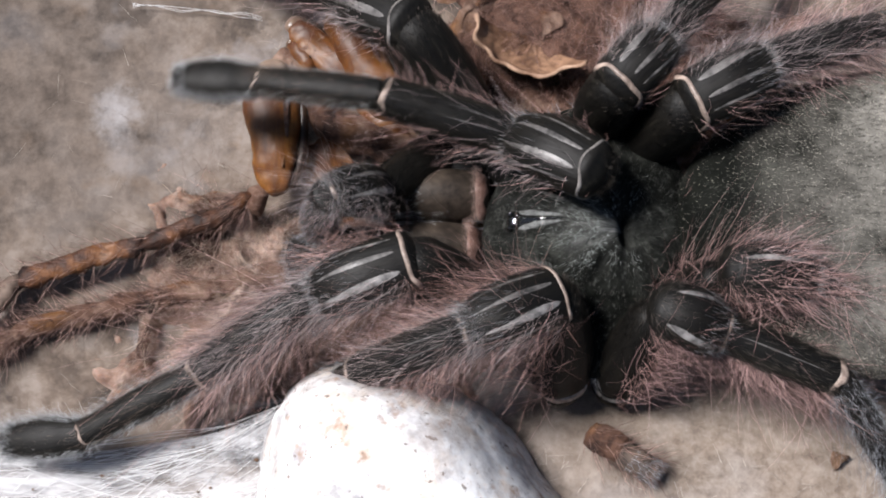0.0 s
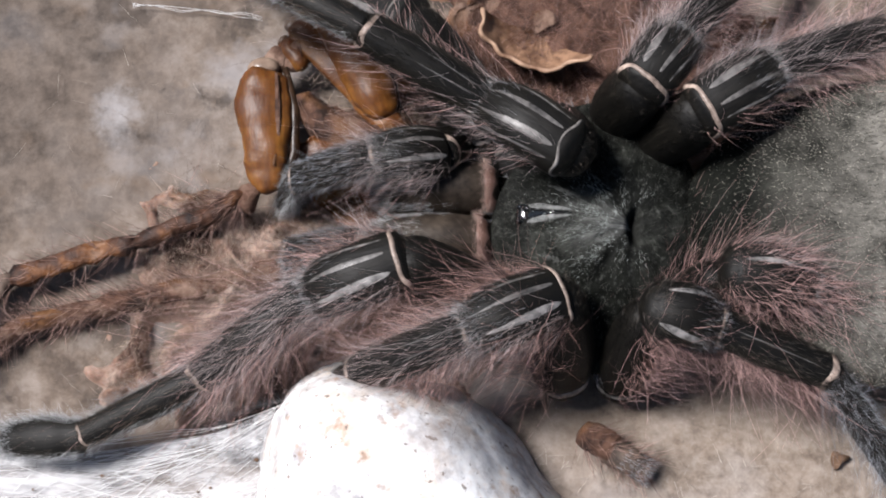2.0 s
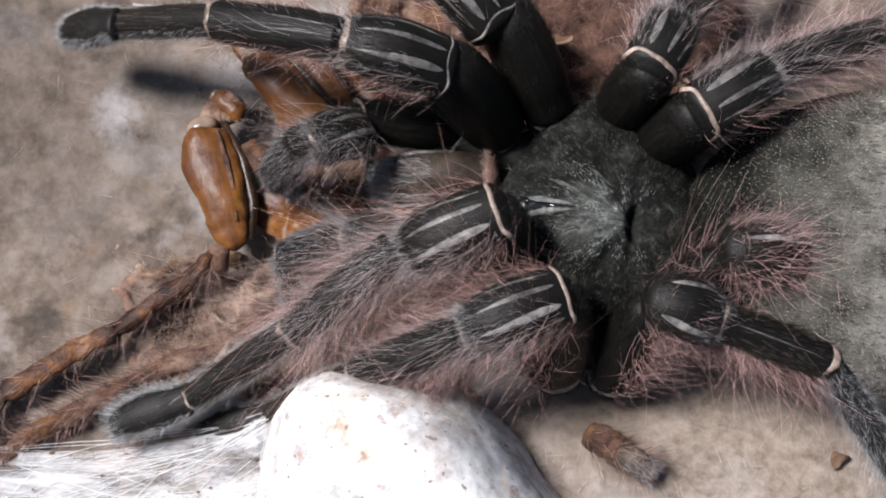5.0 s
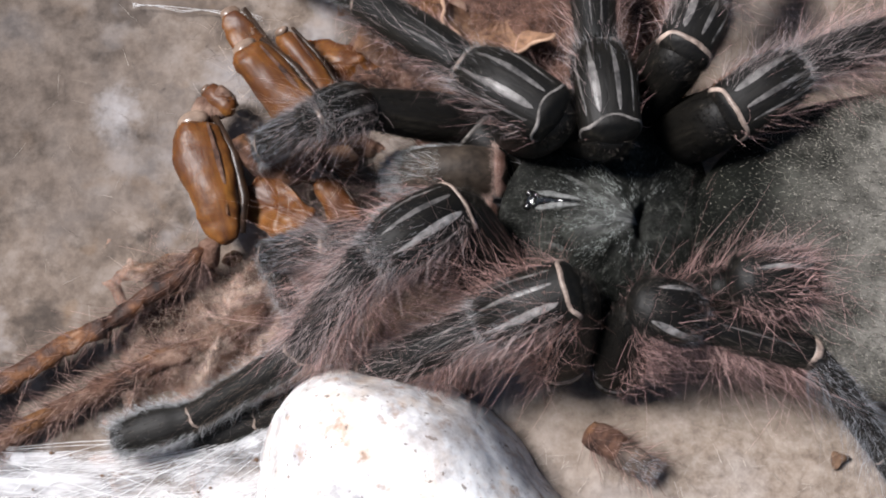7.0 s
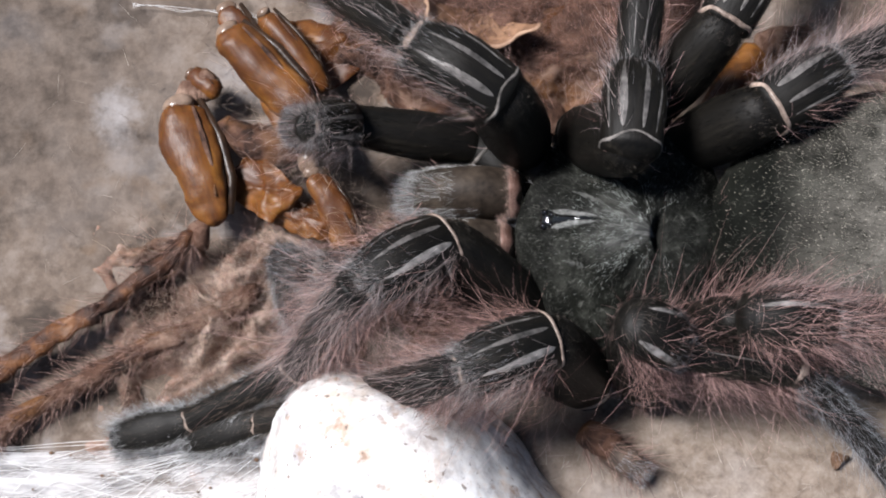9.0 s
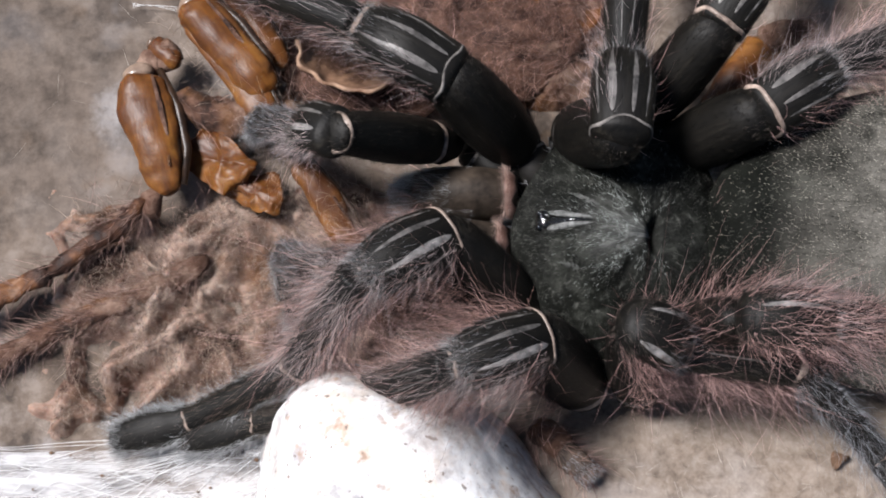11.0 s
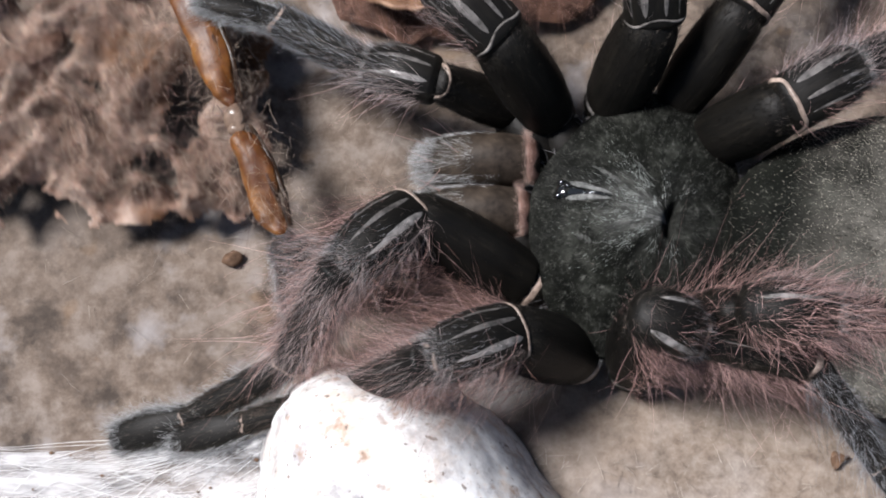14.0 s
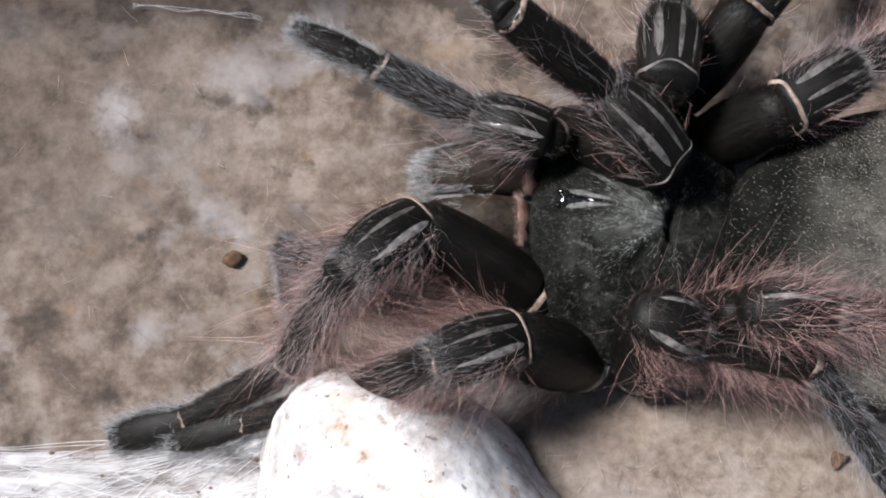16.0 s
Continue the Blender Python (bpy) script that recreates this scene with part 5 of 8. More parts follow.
def motions():
    # fitted rows begin
    walk(spider, [
        (0.0, pose(0.01893, 0.00082, 0, 0, 0, -1.61)),
        (0.5, pose(0.02001, 0.00082, 0, 0, 0, -5.36)),
        (1.0, pose(0.01993, 0.00098, 0, 0, 0, -5.29)),
        (1.5, pose(0.01984, 0.00113, 0, 0, 0, -5.22)),
        (2.0, pose(0.01984, 0.00113, 0, 0, 0, -4.08)),
        (2.5, pose(0.01974, 0.00123, 0, 0, 0, -4.00)),
        (3.0, pose(0.01964, 0.00134, 0, 0, 0, -3.92)),
        (3.5, pose(0.01955, 0.00144, 0, 0, 0, -3.83)),
        (4.0, pose(0.01955, 0.00144, 0, 0, 0, -3.91)),
        (4.2, pose(0.01967, 0.00144, 0, 0, 0, -7.23)),
        (6.3, pose(0.01985, 0.00144, 0, 0, 0, -6.57)),
        (6.5, pose(0.02007, 0.00153, 0, 0, 0, -7.16)),
        (7.0, pose(0.02063, 0.00175, 0, 0, 0, -8.66)),
        (7.5, pose(0.02086, 0.00113, 0, 0, 0, -11.70)),
        (8.0, pose(0.02252, 0.00052, 0, 0, 0, -4.86)),
        (8.5, pose(0.02247, 0.00047, 0, 0, 0, -4.71)),
        (9.0, pose(0.02242, 0.00041, 0, 0, 0, -4.56)),
        (9.2, pose(0.02240, 0.00039, 0, 0, 0, -4.50)),
        (11.3, pose(0.02184, 0.00023, 0, 0, 0, -4.62)),
        (11.5, pose(0.02179, 0.00021, 0, 0, 0, -4.63)),
        (12.0, pose(0.02232, 0.00082, 0, 0, 0, -6.94)),
        (12.5, pose(0.02285, 0.00144, 0, 0, 0, -9.26)),
        (13.0, pose(0.02327, 0.00175, 0, 0, 0, -9.92)),
        (13.5, pose(0.02376, 0.00205, 0, 0, 0, -12.88)),
        (14.0, pose(0.02376, 0.00190, 0, 0, 0, -13.78)),
        (14.5, pose(0.02375, 0.00175, 0, 0, 0, -14.70)),
        (15.0, pose(0.02404, 0.00144, 0, 0, 0, -12.71)),
        (15.5, pose(0.02395, 0.00144, 0, 0, 0, -11.96)),
        (16.0, pose(0.02386, 0.00144, 0, 0, 0, -11.21)),
    ])
    stride(leg_left_first,
           (0.0, 6.4, -7.9, 9.0, -3.6, -3.6, 19.2, -14.0, -7.2, 16.6, -25.9, -14.5, 12.2, -38.5, -20.5, 8.9, -47.7, -21.1, 7.2),
           (0.5, 7.0, -7.1, 9.0, -4.5, -3.5, 18.7, -14.7, -7.0, 15.6, -26.0, -14.6, 10.3, -38.8, -20.5, 7.5, -48.0, -20.8, 6.0),
           (1.0, 6.9, -6.9, 9.0, -4.5, -3.5, 18.8, -14.7, -7.0, 15.6, -26.0, -14.6, 10.4, -38.8, -20.5, 7.6, -48.0, -20.8, 6.0),
           (1.5, 6.8, -6.8, 9.0, -4.5, -3.5, 18.9, -14.7, -7.0, 15.7, -26.0, -14.6, 10.4, -38.8, -20.5, 7.6, -48.0, -20.8, 6.1),
           (2.0, 7.0, -7.0, 9.0, -4.5, -3.5, 18.7, -14.7, -6.9, 15.5, -26.0, -14.6, 10.4, -38.8, -20.5, 7.5, -48.0, -20.8, 6.0),
           (2.5, 6.9, -7.0, 9.0, -4.5, -3.5, 18.7, -14.7, -6.9, 15.6, -26.0, -14.6, 10.4, -38.8, -20.5, 7.6, -48.0, -20.8, 6.1),
           (3.0, 6.8, -6.9, 9.0, -4.5, -3.5, 18.8, -14.7, -6.9, 15.7, -26.0, -14.6, 10.5, -38.8, -20.5, 7.6, -48.0, -20.8, 6.1),
           (3.5, 6.7, -6.8, 9.0, -4.5, -3.5, 18.9, -14.7, -6.9, 15.7, -26.0, -14.6, 10.5, -38.8, -20.5, 7.7, -48.0, -20.8, 6.1),
           (4.0, 6.7, -6.8, 9.0, -4.5, -3.4, 18.9, -14.7, -6.9, 15.7, -26.0, -14.6, 10.6, -38.8, -20.5, 7.7, -48.0, -20.8, 6.2),
           (4.2, 6.4, -6.0, 9.0, 5.7, 1.0, 21.7, -4.6, -2.3, 18.7, -16.7, -9.8, 15.1, -27.8, -16.2, 8.8, -36.4, -19.3, 6.5),
           (6.3, 6.6, -6.2, 9.0, 2.9, 0.8, 21.8, -6.8, -3.6, 18.3, -15.4, -11.8, 9.8, -27.2, -18.3, 4.9, -36.2, -20.7, 5.1),
           (6.5, 6.8, -6.0, 9.0, 2.4, 1.3, 19.8, -7.0, -4.3, 21.7, -15.2, -12.2, 12.5, -26.9, -18.5, 7.2, -35.9, -20.9, 6.7),
           (7.0, 7.2, -5.4, 9.0, 1.0, 1.7, 18.8, -7.6, -4.3, 22.7, -15.1, -12.2, 12.9, -26.9, -18.5, 7.7, -35.9, -20.9, 6.7),
           (7.5, 7.0, -5.3, 9.0, 0.4, 1.7, 18.6, -8.3, -4.0, 22.7, -15.4, -12.2, 12.9, -27.1, -18.7, 7.7, -36.1, -20.8, 6.0),
           (8.0, 9.5, -7.5, 9.0, -0.3, -1.6, 17.5, -8.7, -6.8, 22.8, -15.5, -13.9, 11.9, -27.6, -18.7, 5.9, -36.5, -20.6, 4.0),
           (8.5, 9.5, -7.6, 9.0, -0.3, -1.5, 17.4, -8.7, -6.8, 22.7, -15.5, -13.9, 11.8, -27.6, -18.7, 5.9, -36.5, -20.6, 4.0),
           (9.0, 9.5, -7.7, 9.0, -0.3, -1.4, 17.4, -8.6, -6.8, 22.5, -15.5, -13.9, 11.7, -27.6, -18.7, 5.8, -36.5, -20.6, 3.9),
           (9.2, 9.5, -7.7, 9.0, -0.3, -1.3, 17.4, -8.6, -6.8, 22.5, -15.5, -13.9, 11.7, -27.6, -18.7, 5.8, -36.6, -20.6, 3.9),
           (11.3, 8.9, -7.8, 9.0, -0.3, -0.4, 17.1, -8.6, -5.9, 22.2, -15.5, -13.9, 12.0, -27.6, -18.7, 6.0, -36.5, -20.7, 4.1),
           (11.5, 8.8, -7.8, 9.0, -0.3, -0.3, 17.1, -8.6, -5.9, 22.1, -15.5, -13.9, 12.0, -27.6, -18.7, 6.0, -36.5, -20.7, 4.1),
           (12.0, 9.1, -6.7, 9.0, -1.2, 0.2, 16.8, -9.2, -5.5, 22.0, -15.8, -13.6, 11.7, -27.8, -18.7, 5.7, -36.6, -20.6, 3.5),
           (12.5, 9.3, -5.5, 9.0, -2.0, 0.8, 16.5, -9.8, -5.2, 21.8, -16.1, -13.2, 11.3, -28.0, -18.6, 5.4, -36.8, -20.6, 2.9),
           (13.0, 9.6, -5.1, 9.0, -2.7, 0.9, 15.9, -10.1, -5.2, 21.6, -16.3, -13.2, 11.1, -28.1, -18.6, 5.0, -36.9, -20.5, 2.5),
           (13.5, 9.8, -4.1, 9.0, -3.3, 1.6, 15.5, -10.4, -4.8, 21.3, -16.4, -13.2, 10.9, -28.1, -18.6, 4.8, -36.9, -20.5, 2.3),
           (14.0, 9.7, -4.0, 9.0, -3.5, 1.9, 15.6, -10.5, -4.8, 21.2, -16.4, -13.1, 10.7, -28.1, -18.5, 4.6, -36.9, -20.5, 2.2),
           (14.5, 9.6, -3.9, 9.0, -3.4, 1.9, 15.7, -10.5, -4.8, 21.2, -16.4, -13.1, 10.8, -28.1, -18.5, 4.6, -36.9, -20.5, 2.2),
           (15.0, 10.1, -4.7, 9.0, -3.2, 1.3, 15.3, -10.2, -5.1, 21.3, -16.2, -13.3, 10.8, -28.1, -18.6, 4.8, -36.9, -20.5, 2.3),
           (15.5, 10.1, -4.9, 9.0, -3.1, 1.1, 15.4, -10.1, -5.2, 21.3, -16.2, -13.3, 10.8, -28.1, -18.6, 4.8, -36.9, -20.5, 2.4),
           (16.0, 10.1, -5.1, 9.0, -2.9, 1.0, 15.4, -10.0, -5.2, 21.3, -16.2, -13.3, 10.8, -28.1, -18.6, 4.9, -36.9, -20.5, 2.4))
    stride(leg_left_second,
           (0.0, 13.0, -14.5, 8.0, 11.0, -7.3, 19.1, 1.7, -11.7, 22.6, -9.1, -14.9, 14.9, -16.9, -18.0, 4.5, -25.2, -20.7, 1.0),
           (0.5, 13.0, -14.1, 8.0, 11.0, -7.3, 19.3, 1.7, -11.7, 22.8, -9.1, -14.9, 15.0, -17.0, -18.1, 4.6, -25.1, -20.6, 1.0),
           (1.0, 13.0, -13.9, 8.0, 11.1, -7.4, 19.4, 1.7, -11.7, 22.8, -9.1, -14.9, 15.0, -17.0, -18.1, 4.6, -25.1, -20.6, 1.0),
           (1.5, 12.9, -13.8, 8.0, 11.1, -7.4, 19.5, 1.7, -11.7, 22.8, -9.1, -14.9, 15.0, -17.0, -18.1, 4.6, -25.1, -20.6, 1.0),
           (2.0, 13.2, -13.9, 8.0, 11.1, -7.4, 19.5, 1.7, -11.7, 22.7, -9.1, -14.9, 14.9, -16.9, -18.0, 4.5, -25.2, -20.7, 1.0),
           (2.5, 13.1, -13.8, 8.0, 11.1, -7.4, 19.5, 1.6, -11.7, 22.7, -9.1, -14.9, 14.8, -16.9, -18.0, 4.5, -25.2, -20.7, 1.0),
           (3.0, 13.1, -13.7, 8.0, 11.1, -7.4, 19.6, 1.6, -11.7, 22.7, -9.1, -14.9, 14.8, -16.9, -18.0, 4.4, -25.2, -20.7, 1.0),
           (3.5, 13.0, -13.7, 8.0, 11.1, -7.4, 19.7, 1.6, -11.7, 22.7, -9.1, -14.9, 14.8, -16.9, -18.0, 4.4, -25.2, -20.7, 1.0),
           (4.0, 13.0, -13.6, 8.0, 11.2, -7.4, 19.7, 1.6, -11.7, 22.6, -9.1, -14.9, 14.7, -16.9, -18.0, 4.4, -25.2, -20.7, 1.0),
           (4.2, 12.2, -13.2, 8.0, 11.6, -7.7, 19.9, 1.7, -11.6, 22.1, -9.2, -14.8, 14.3, -18.5, -18.2, 5.4, -27.0, -20.4, 2.1),
           (6.3, 12.6, -13.3, 8.0, 11.6, -7.2, 20.0, 1.5, -11.3, 20.2, -9.3, -14.6, 12.4, -19.8, -18.1, 4.9, -28.1, -20.1, 1.3),
           (6.5, 12.6, -13.2, 8.0, 11.8, -7.2, 20.8, 2.0, -10.7, 17.6, -9.1, -14.4, 10.6, -20.3, -18.2, 4.3, -28.8, -20.3, 1.0),
           (7.0, 12.8, -12.7, 8.0, 12.6, -7.0, 20.8, 3.1, -10.1, 16.5, -8.4, -14.8, 10.7, -20.3, -18.4, 5.8, -28.8, -20.7, 2.7),
           (7.5, 12.3, -12.9, 8.0, 11.6, -7.7, 19.8, 1.7, -11.5, 21.8, -8.5, -15.3, 13.4, -20.0, -18.5, 7.2, -28.4, -20.7, 3.8),
           (8.0, 15.7, -14.5, 8.0, 10.4, -11.7, 19.3, 1.3, -15.7, 23.5, -7.9, -17.1, 13.4, -19.9, -18.9, 7.7, -28.5, -20.8, 4.7),
           (8.5, 15.7, -14.5, 8.0, 10.3, -11.8, 19.2, 1.2, -15.7, 23.6, -8.0, -17.1, 13.6, -20.0, -19.0, 7.9, -28.6, -20.8, 4.7),
           (9.0, 15.7, -14.6, 8.0, 10.2, -11.9, 19.1, 1.1, -15.8, 23.7, -8.1, -17.1, 13.7, -20.1, -19.1, 8.0, -28.6, -20.9, 4.7),
           (9.2, 15.7, -14.6, 8.0, 10.1, -11.9, 19.1, 1.1, -15.8, 23.8, -8.2, -17.1, 13.8, -20.1, -19.1, 8.1, -28.7, -20.9, 4.7),
           (11.3, 15.1, -14.8, 8.0, 9.2, -11.6, 18.7, 0.6, -15.3, 24.2, -8.4, -17.1, 14.0, -20.3, -19.1, 8.1, -29.0, -20.9, 5.1),
           (11.5, 15.0, -14.8, 8.0, 9.1, -11.6, 18.6, 0.6, -15.3, 24.2, -8.5, -17.1, 14.1, -20.3, -19.1, 8.2, -29.0, -20.9, 5.1),
           (12.0, 14.9, -13.9, 8.0, 8.6, -11.3, 18.7, -0.1, -15.0, 24.1, -8.8, -16.9, 13.7, -20.6, -19.1, 7.7, -29.3, -20.9, 4.8),
           (12.5, 14.9, -13.0, 8.0, 8.1, -11.0, 18.7, -0.7, -14.7, 23.9, -9.1, -16.7, 13.3, -20.8, -19.0, 7.2, -29.6, -20.9, 4.4),
           (13.0, 15.1, -12.6, 8.0, 7.2, -11.2, 18.0, -1.1, -15.0, 24.0, -9.4, -16.7, 13.2, -21.1, -19.0, 7.1, -29.8, -20.9, 4.3),
           (13.5, 14.9, -11.8, 8.0, 6.7, -10.9, 17.9, -1.5, -14.7, 24.0, -9.7, -16.7, 13.2, -21.3, -19.0, 6.9, -30.0, -20.9, 4.1),
           (14.0, 14.7, -11.8, 8.0, 6.7, -10.9, 18.0, -1.6, -14.6, 24.1, -9.7, -16.7, 13.2, -21.3, -19.0, 7.0, -30.0, -20.9, 4.2),
           (14.5, 14.5, -11.8, 8.0, 6.6, -10.8, 18.1, -1.6, -14.6, 24.1, -9.7, -16.7, 13.3, -21.3, -19.0, 7.0, -30.1, -20.9, 4.3),
           (15.0, 15.2, -12.5, 8.0, 6.7, -11.0, 17.7, -1.6, -14.6, 23.7, -9.7, -16.7, 12.8, -21.4, -19.0, 6.7, -30.2, -20.8, 4.1),
           (15.5, 15.3, -12.6, 8.0, 6.8, -11.2, 17.7, -1.6, -14.8, 23.7, -9.7, -16.7, 12.8, -21.4, -19.0, 6.8, -30.2, -20.8, 4.1),
           (16.0, 15.4, -12.7, 8.0, 6.9, -11.5, 17.8, -1.5, -14.9, 23.7, -9.7, -16.7, 12.8, -21.4, -19.0, 6.7, -30.2, -20.9, 4.2))
    stride(leg_left_third,
           (0.0, 19.1, -14.0, 8.0, 21.8, -8.4, 20.2, 29.1, -10.8, 17.0, 40.9, -15.3, 15.4, 48.3, -26.0, 11.0, 56.7, -28.5, 7.8),
           (0.5, 19.2, -14.0, 8.0, 21.5, -8.1, 20.2, 29.1, -10.2, 17.4, 40.7, -14.2, 14.0, 47.9, -25.6, 11.8, 56.0, -27.9, 7.7),
           (1.0, 19.2, -13.9, 8.0, 21.3, -8.2, 20.3, 28.9, -10.3, 17.5, 40.5, -14.3, 14.2, 47.9, -25.5, 11.5, 56.1, -27.9, 7.7),
           (1.5, 19.1, -13.7, 8.0, 21.1, -8.3, 20.5, 28.7, -10.3, 17.5, 40.3, -14.4, 14.5, 47.9, -25.3, 11.1, 56.1, -28.0, 7.7),
           (2.0, 19.4, -13.7, 8.0, 20.9, -8.4, 20.6, 28.5, -10.3, 17.6, 40.1, -14.6, 14.7, 47.8, -25.1, 10.6, 56.2, -28.0, 7.8),
           (2.5, 19.3, -13.6, 8.0, 20.9, -8.5, 20.6, 28.4, -10.3, 17.5, 40.1, -14.6, 14.8, 47.8, -25.0, 10.5, 56.2, -28.1, 7.8),
           (3.0, 19.2, -13.5, 8.0, 20.9, -8.5, 20.6, 28.4, -10.3, 17.5, 40.1, -14.6, 14.8, 47.8, -25.0, 10.5, 56.2, -28.1, 7.8),
           (3.5, 19.2, -13.4, 8.0, 20.8, -8.5, 20.7, 28.4, -10.2, 17.4, 40.1, -14.6, 14.9, 47.8, -24.9, 10.4, 56.2, -28.1, 7.9),
           (4.0, 19.1, -13.4, 8.0, 20.8, -8.5, 20.7, 28.3, -10.2, 17.4, 40.1, -14.6, 14.9, 47.8, -24.8, 10.3, 56.2, -28.1, 7.9),
           (4.2, 18.4, -13.4, 8.0, 21.2, -7.5, 20.2, 28.8, -9.7, 17.4, 40.4, -13.9, 14.2, 47.6, -25.2, 11.4, 55.6, -28.0, 7.5),
           (6.3, 18.7, -13.4, 8.0, 20.3, -7.9, 20.5, 27.5, -9.5, 16.6, 39.4, -12.9, 13.6, 46.9, -24.2, 12.0, 54.2, -28.8, 8.3),
           (6.5, 18.8, -13.3, 8.0, 20.1, -8.0, 20.6, 27.3, -9.5, 16.5, 39.3, -12.8, 13.6, 46.7, -24.1, 12.1, 53.9, -28.8, 8.4),
           (7.0, 19.0, -13.0, 8.0, 19.7, -8.2, 20.9, 26.7, -9.5, 16.4, 38.8, -12.4, 13.8, 46.8, -23.0, 10.6, 53.5, -29.2, 8.7),
           (7.5, 18.4, -13.5, 8.0, 18.5, -8.8, 21.0, 25.2, -9.7, 16.1, 37.5, -12.0, 13.3, 45.8, -22.4, 10.1, 52.0, -29.2, 9.2),
           (8.0, 21.9, -14.3, 8.0, 18.5, -10.2, 20.9, 25.1, -12.4, 16.2, 37.4, -14.1, 13.2, 46.8, -22.8, 8.5, 52.8, -29.8, 9.8),
           (8.5, 21.8, -14.4, 8.0, 18.5, -10.2, 20.9, 25.1, -12.4, 16.2, 37.4, -14.1, 13.2, 46.8, -22.9, 8.5, 52.8, -29.8, 9.8),
           (9.0, 21.8, -14.4, 8.0, 18.5, -10.2, 20.9, 25.1, -12.4, 16.1, 37.4, -14.1, 13.1, 46.7, -22.9, 8.6, 52.9, -29.8, 9.7),
           (9.2, 21.8, -14.5, 8.0, 18.5, -10.2, 20.9, 25.1, -12.4, 16.1, 37.4, -14.0, 13.1, 46.7, -22.9, 8.6, 52.9, -29.8, 9.7),
           (11.3, 21.2, -14.6, 8.0, 18.6, -10.2, 21.0, 25.0, -12.5, 16.1, 37.3, -14.0, 13.0, 46.7, -23.0, 8.8, 53.0, -29.8, 9.5),
           (11.5, 21.2, -14.6, 8.0, 18.6, -10.2, 21.0, 25.0, -12.5, 16.0, 37.3, -14.0, 13.0, 46.7, -23.0, 8.8, 53.0, -29.8, 9.4),
           (12.0, 21.1, -14.0, 8.0, 19.0, -10.0, 21.1, 25.5, -12.2, 16.3, 37.7, -13.8, 13.3, 46.6, -23.3, 9.2, 53.4, -29.7, 8.8),
           (12.5, 21.0, -13.3, 8.0, 19.3, -9.7, 21.2, 26.0, -11.9, 16.6, 38.2, -13.5, 13.6, 46.5, -23.6, 9.7, 53.6, -29.5, 8.3),
           (13.0, 21.3, -13.0, 8.0, 19.5, -9.4, 21.2, 26.4, -11.6, 16.9, 38.5, -13.5, 13.6, 46.5, -23.9, 9.6, 53.6, -29.8, 8.3),
           (13.5, 21.0, -12.6, 8.0, 19.7, -9.1, 21.3, 26.7, -11.4, 17.3, 38.8, -13.5, 13.7, 46.5, -24.1, 9.7, 53.5, -30.1, 8.3),
           (14.0, 20.8, -12.7, 8.0, 19.7, -9.2, 21.3, 26.7, -11.4, 17.2, 38.8, -13.5, 13.7, 46.5, -24.1, 9.7, 53.5, -30.1, 8.3),
           (14.5, 20.6, -12.8, 8.0, 19.7, -9.2, 21.3, 26.7, -11.4, 17.2, 38.8, -13.5, 13.7, 46.5, -24.1, 9.7, 53.5, -30.1, 8.3),
           (15.0, 21.4, -13.2, 8.0, 19.7, -9.2, 21.1, 26.8, -11.4, 17.1, 38.8, -13.5, 13.5, 46.5, -24.1, 9.6, 53.5, -30.1, 8.4),
           (15.5, 21.5, -13.2, 8.0, 19.7, -9.2, 21.1, 26.8, -11.4, 17.1, 38.8, -13.5, 13.5, 46.5, -24.1, 9.6, 53.5, -30.1, 8.4),
           (16.0, 21.6, -13.2, 8.0, 19.7, -9.2, 21.1, 26.8, -11.4, 17.1, 38.8, -13.5, 13.5, 46.5, -24.1, 9.6, 53.5, -30.1, 8.4))
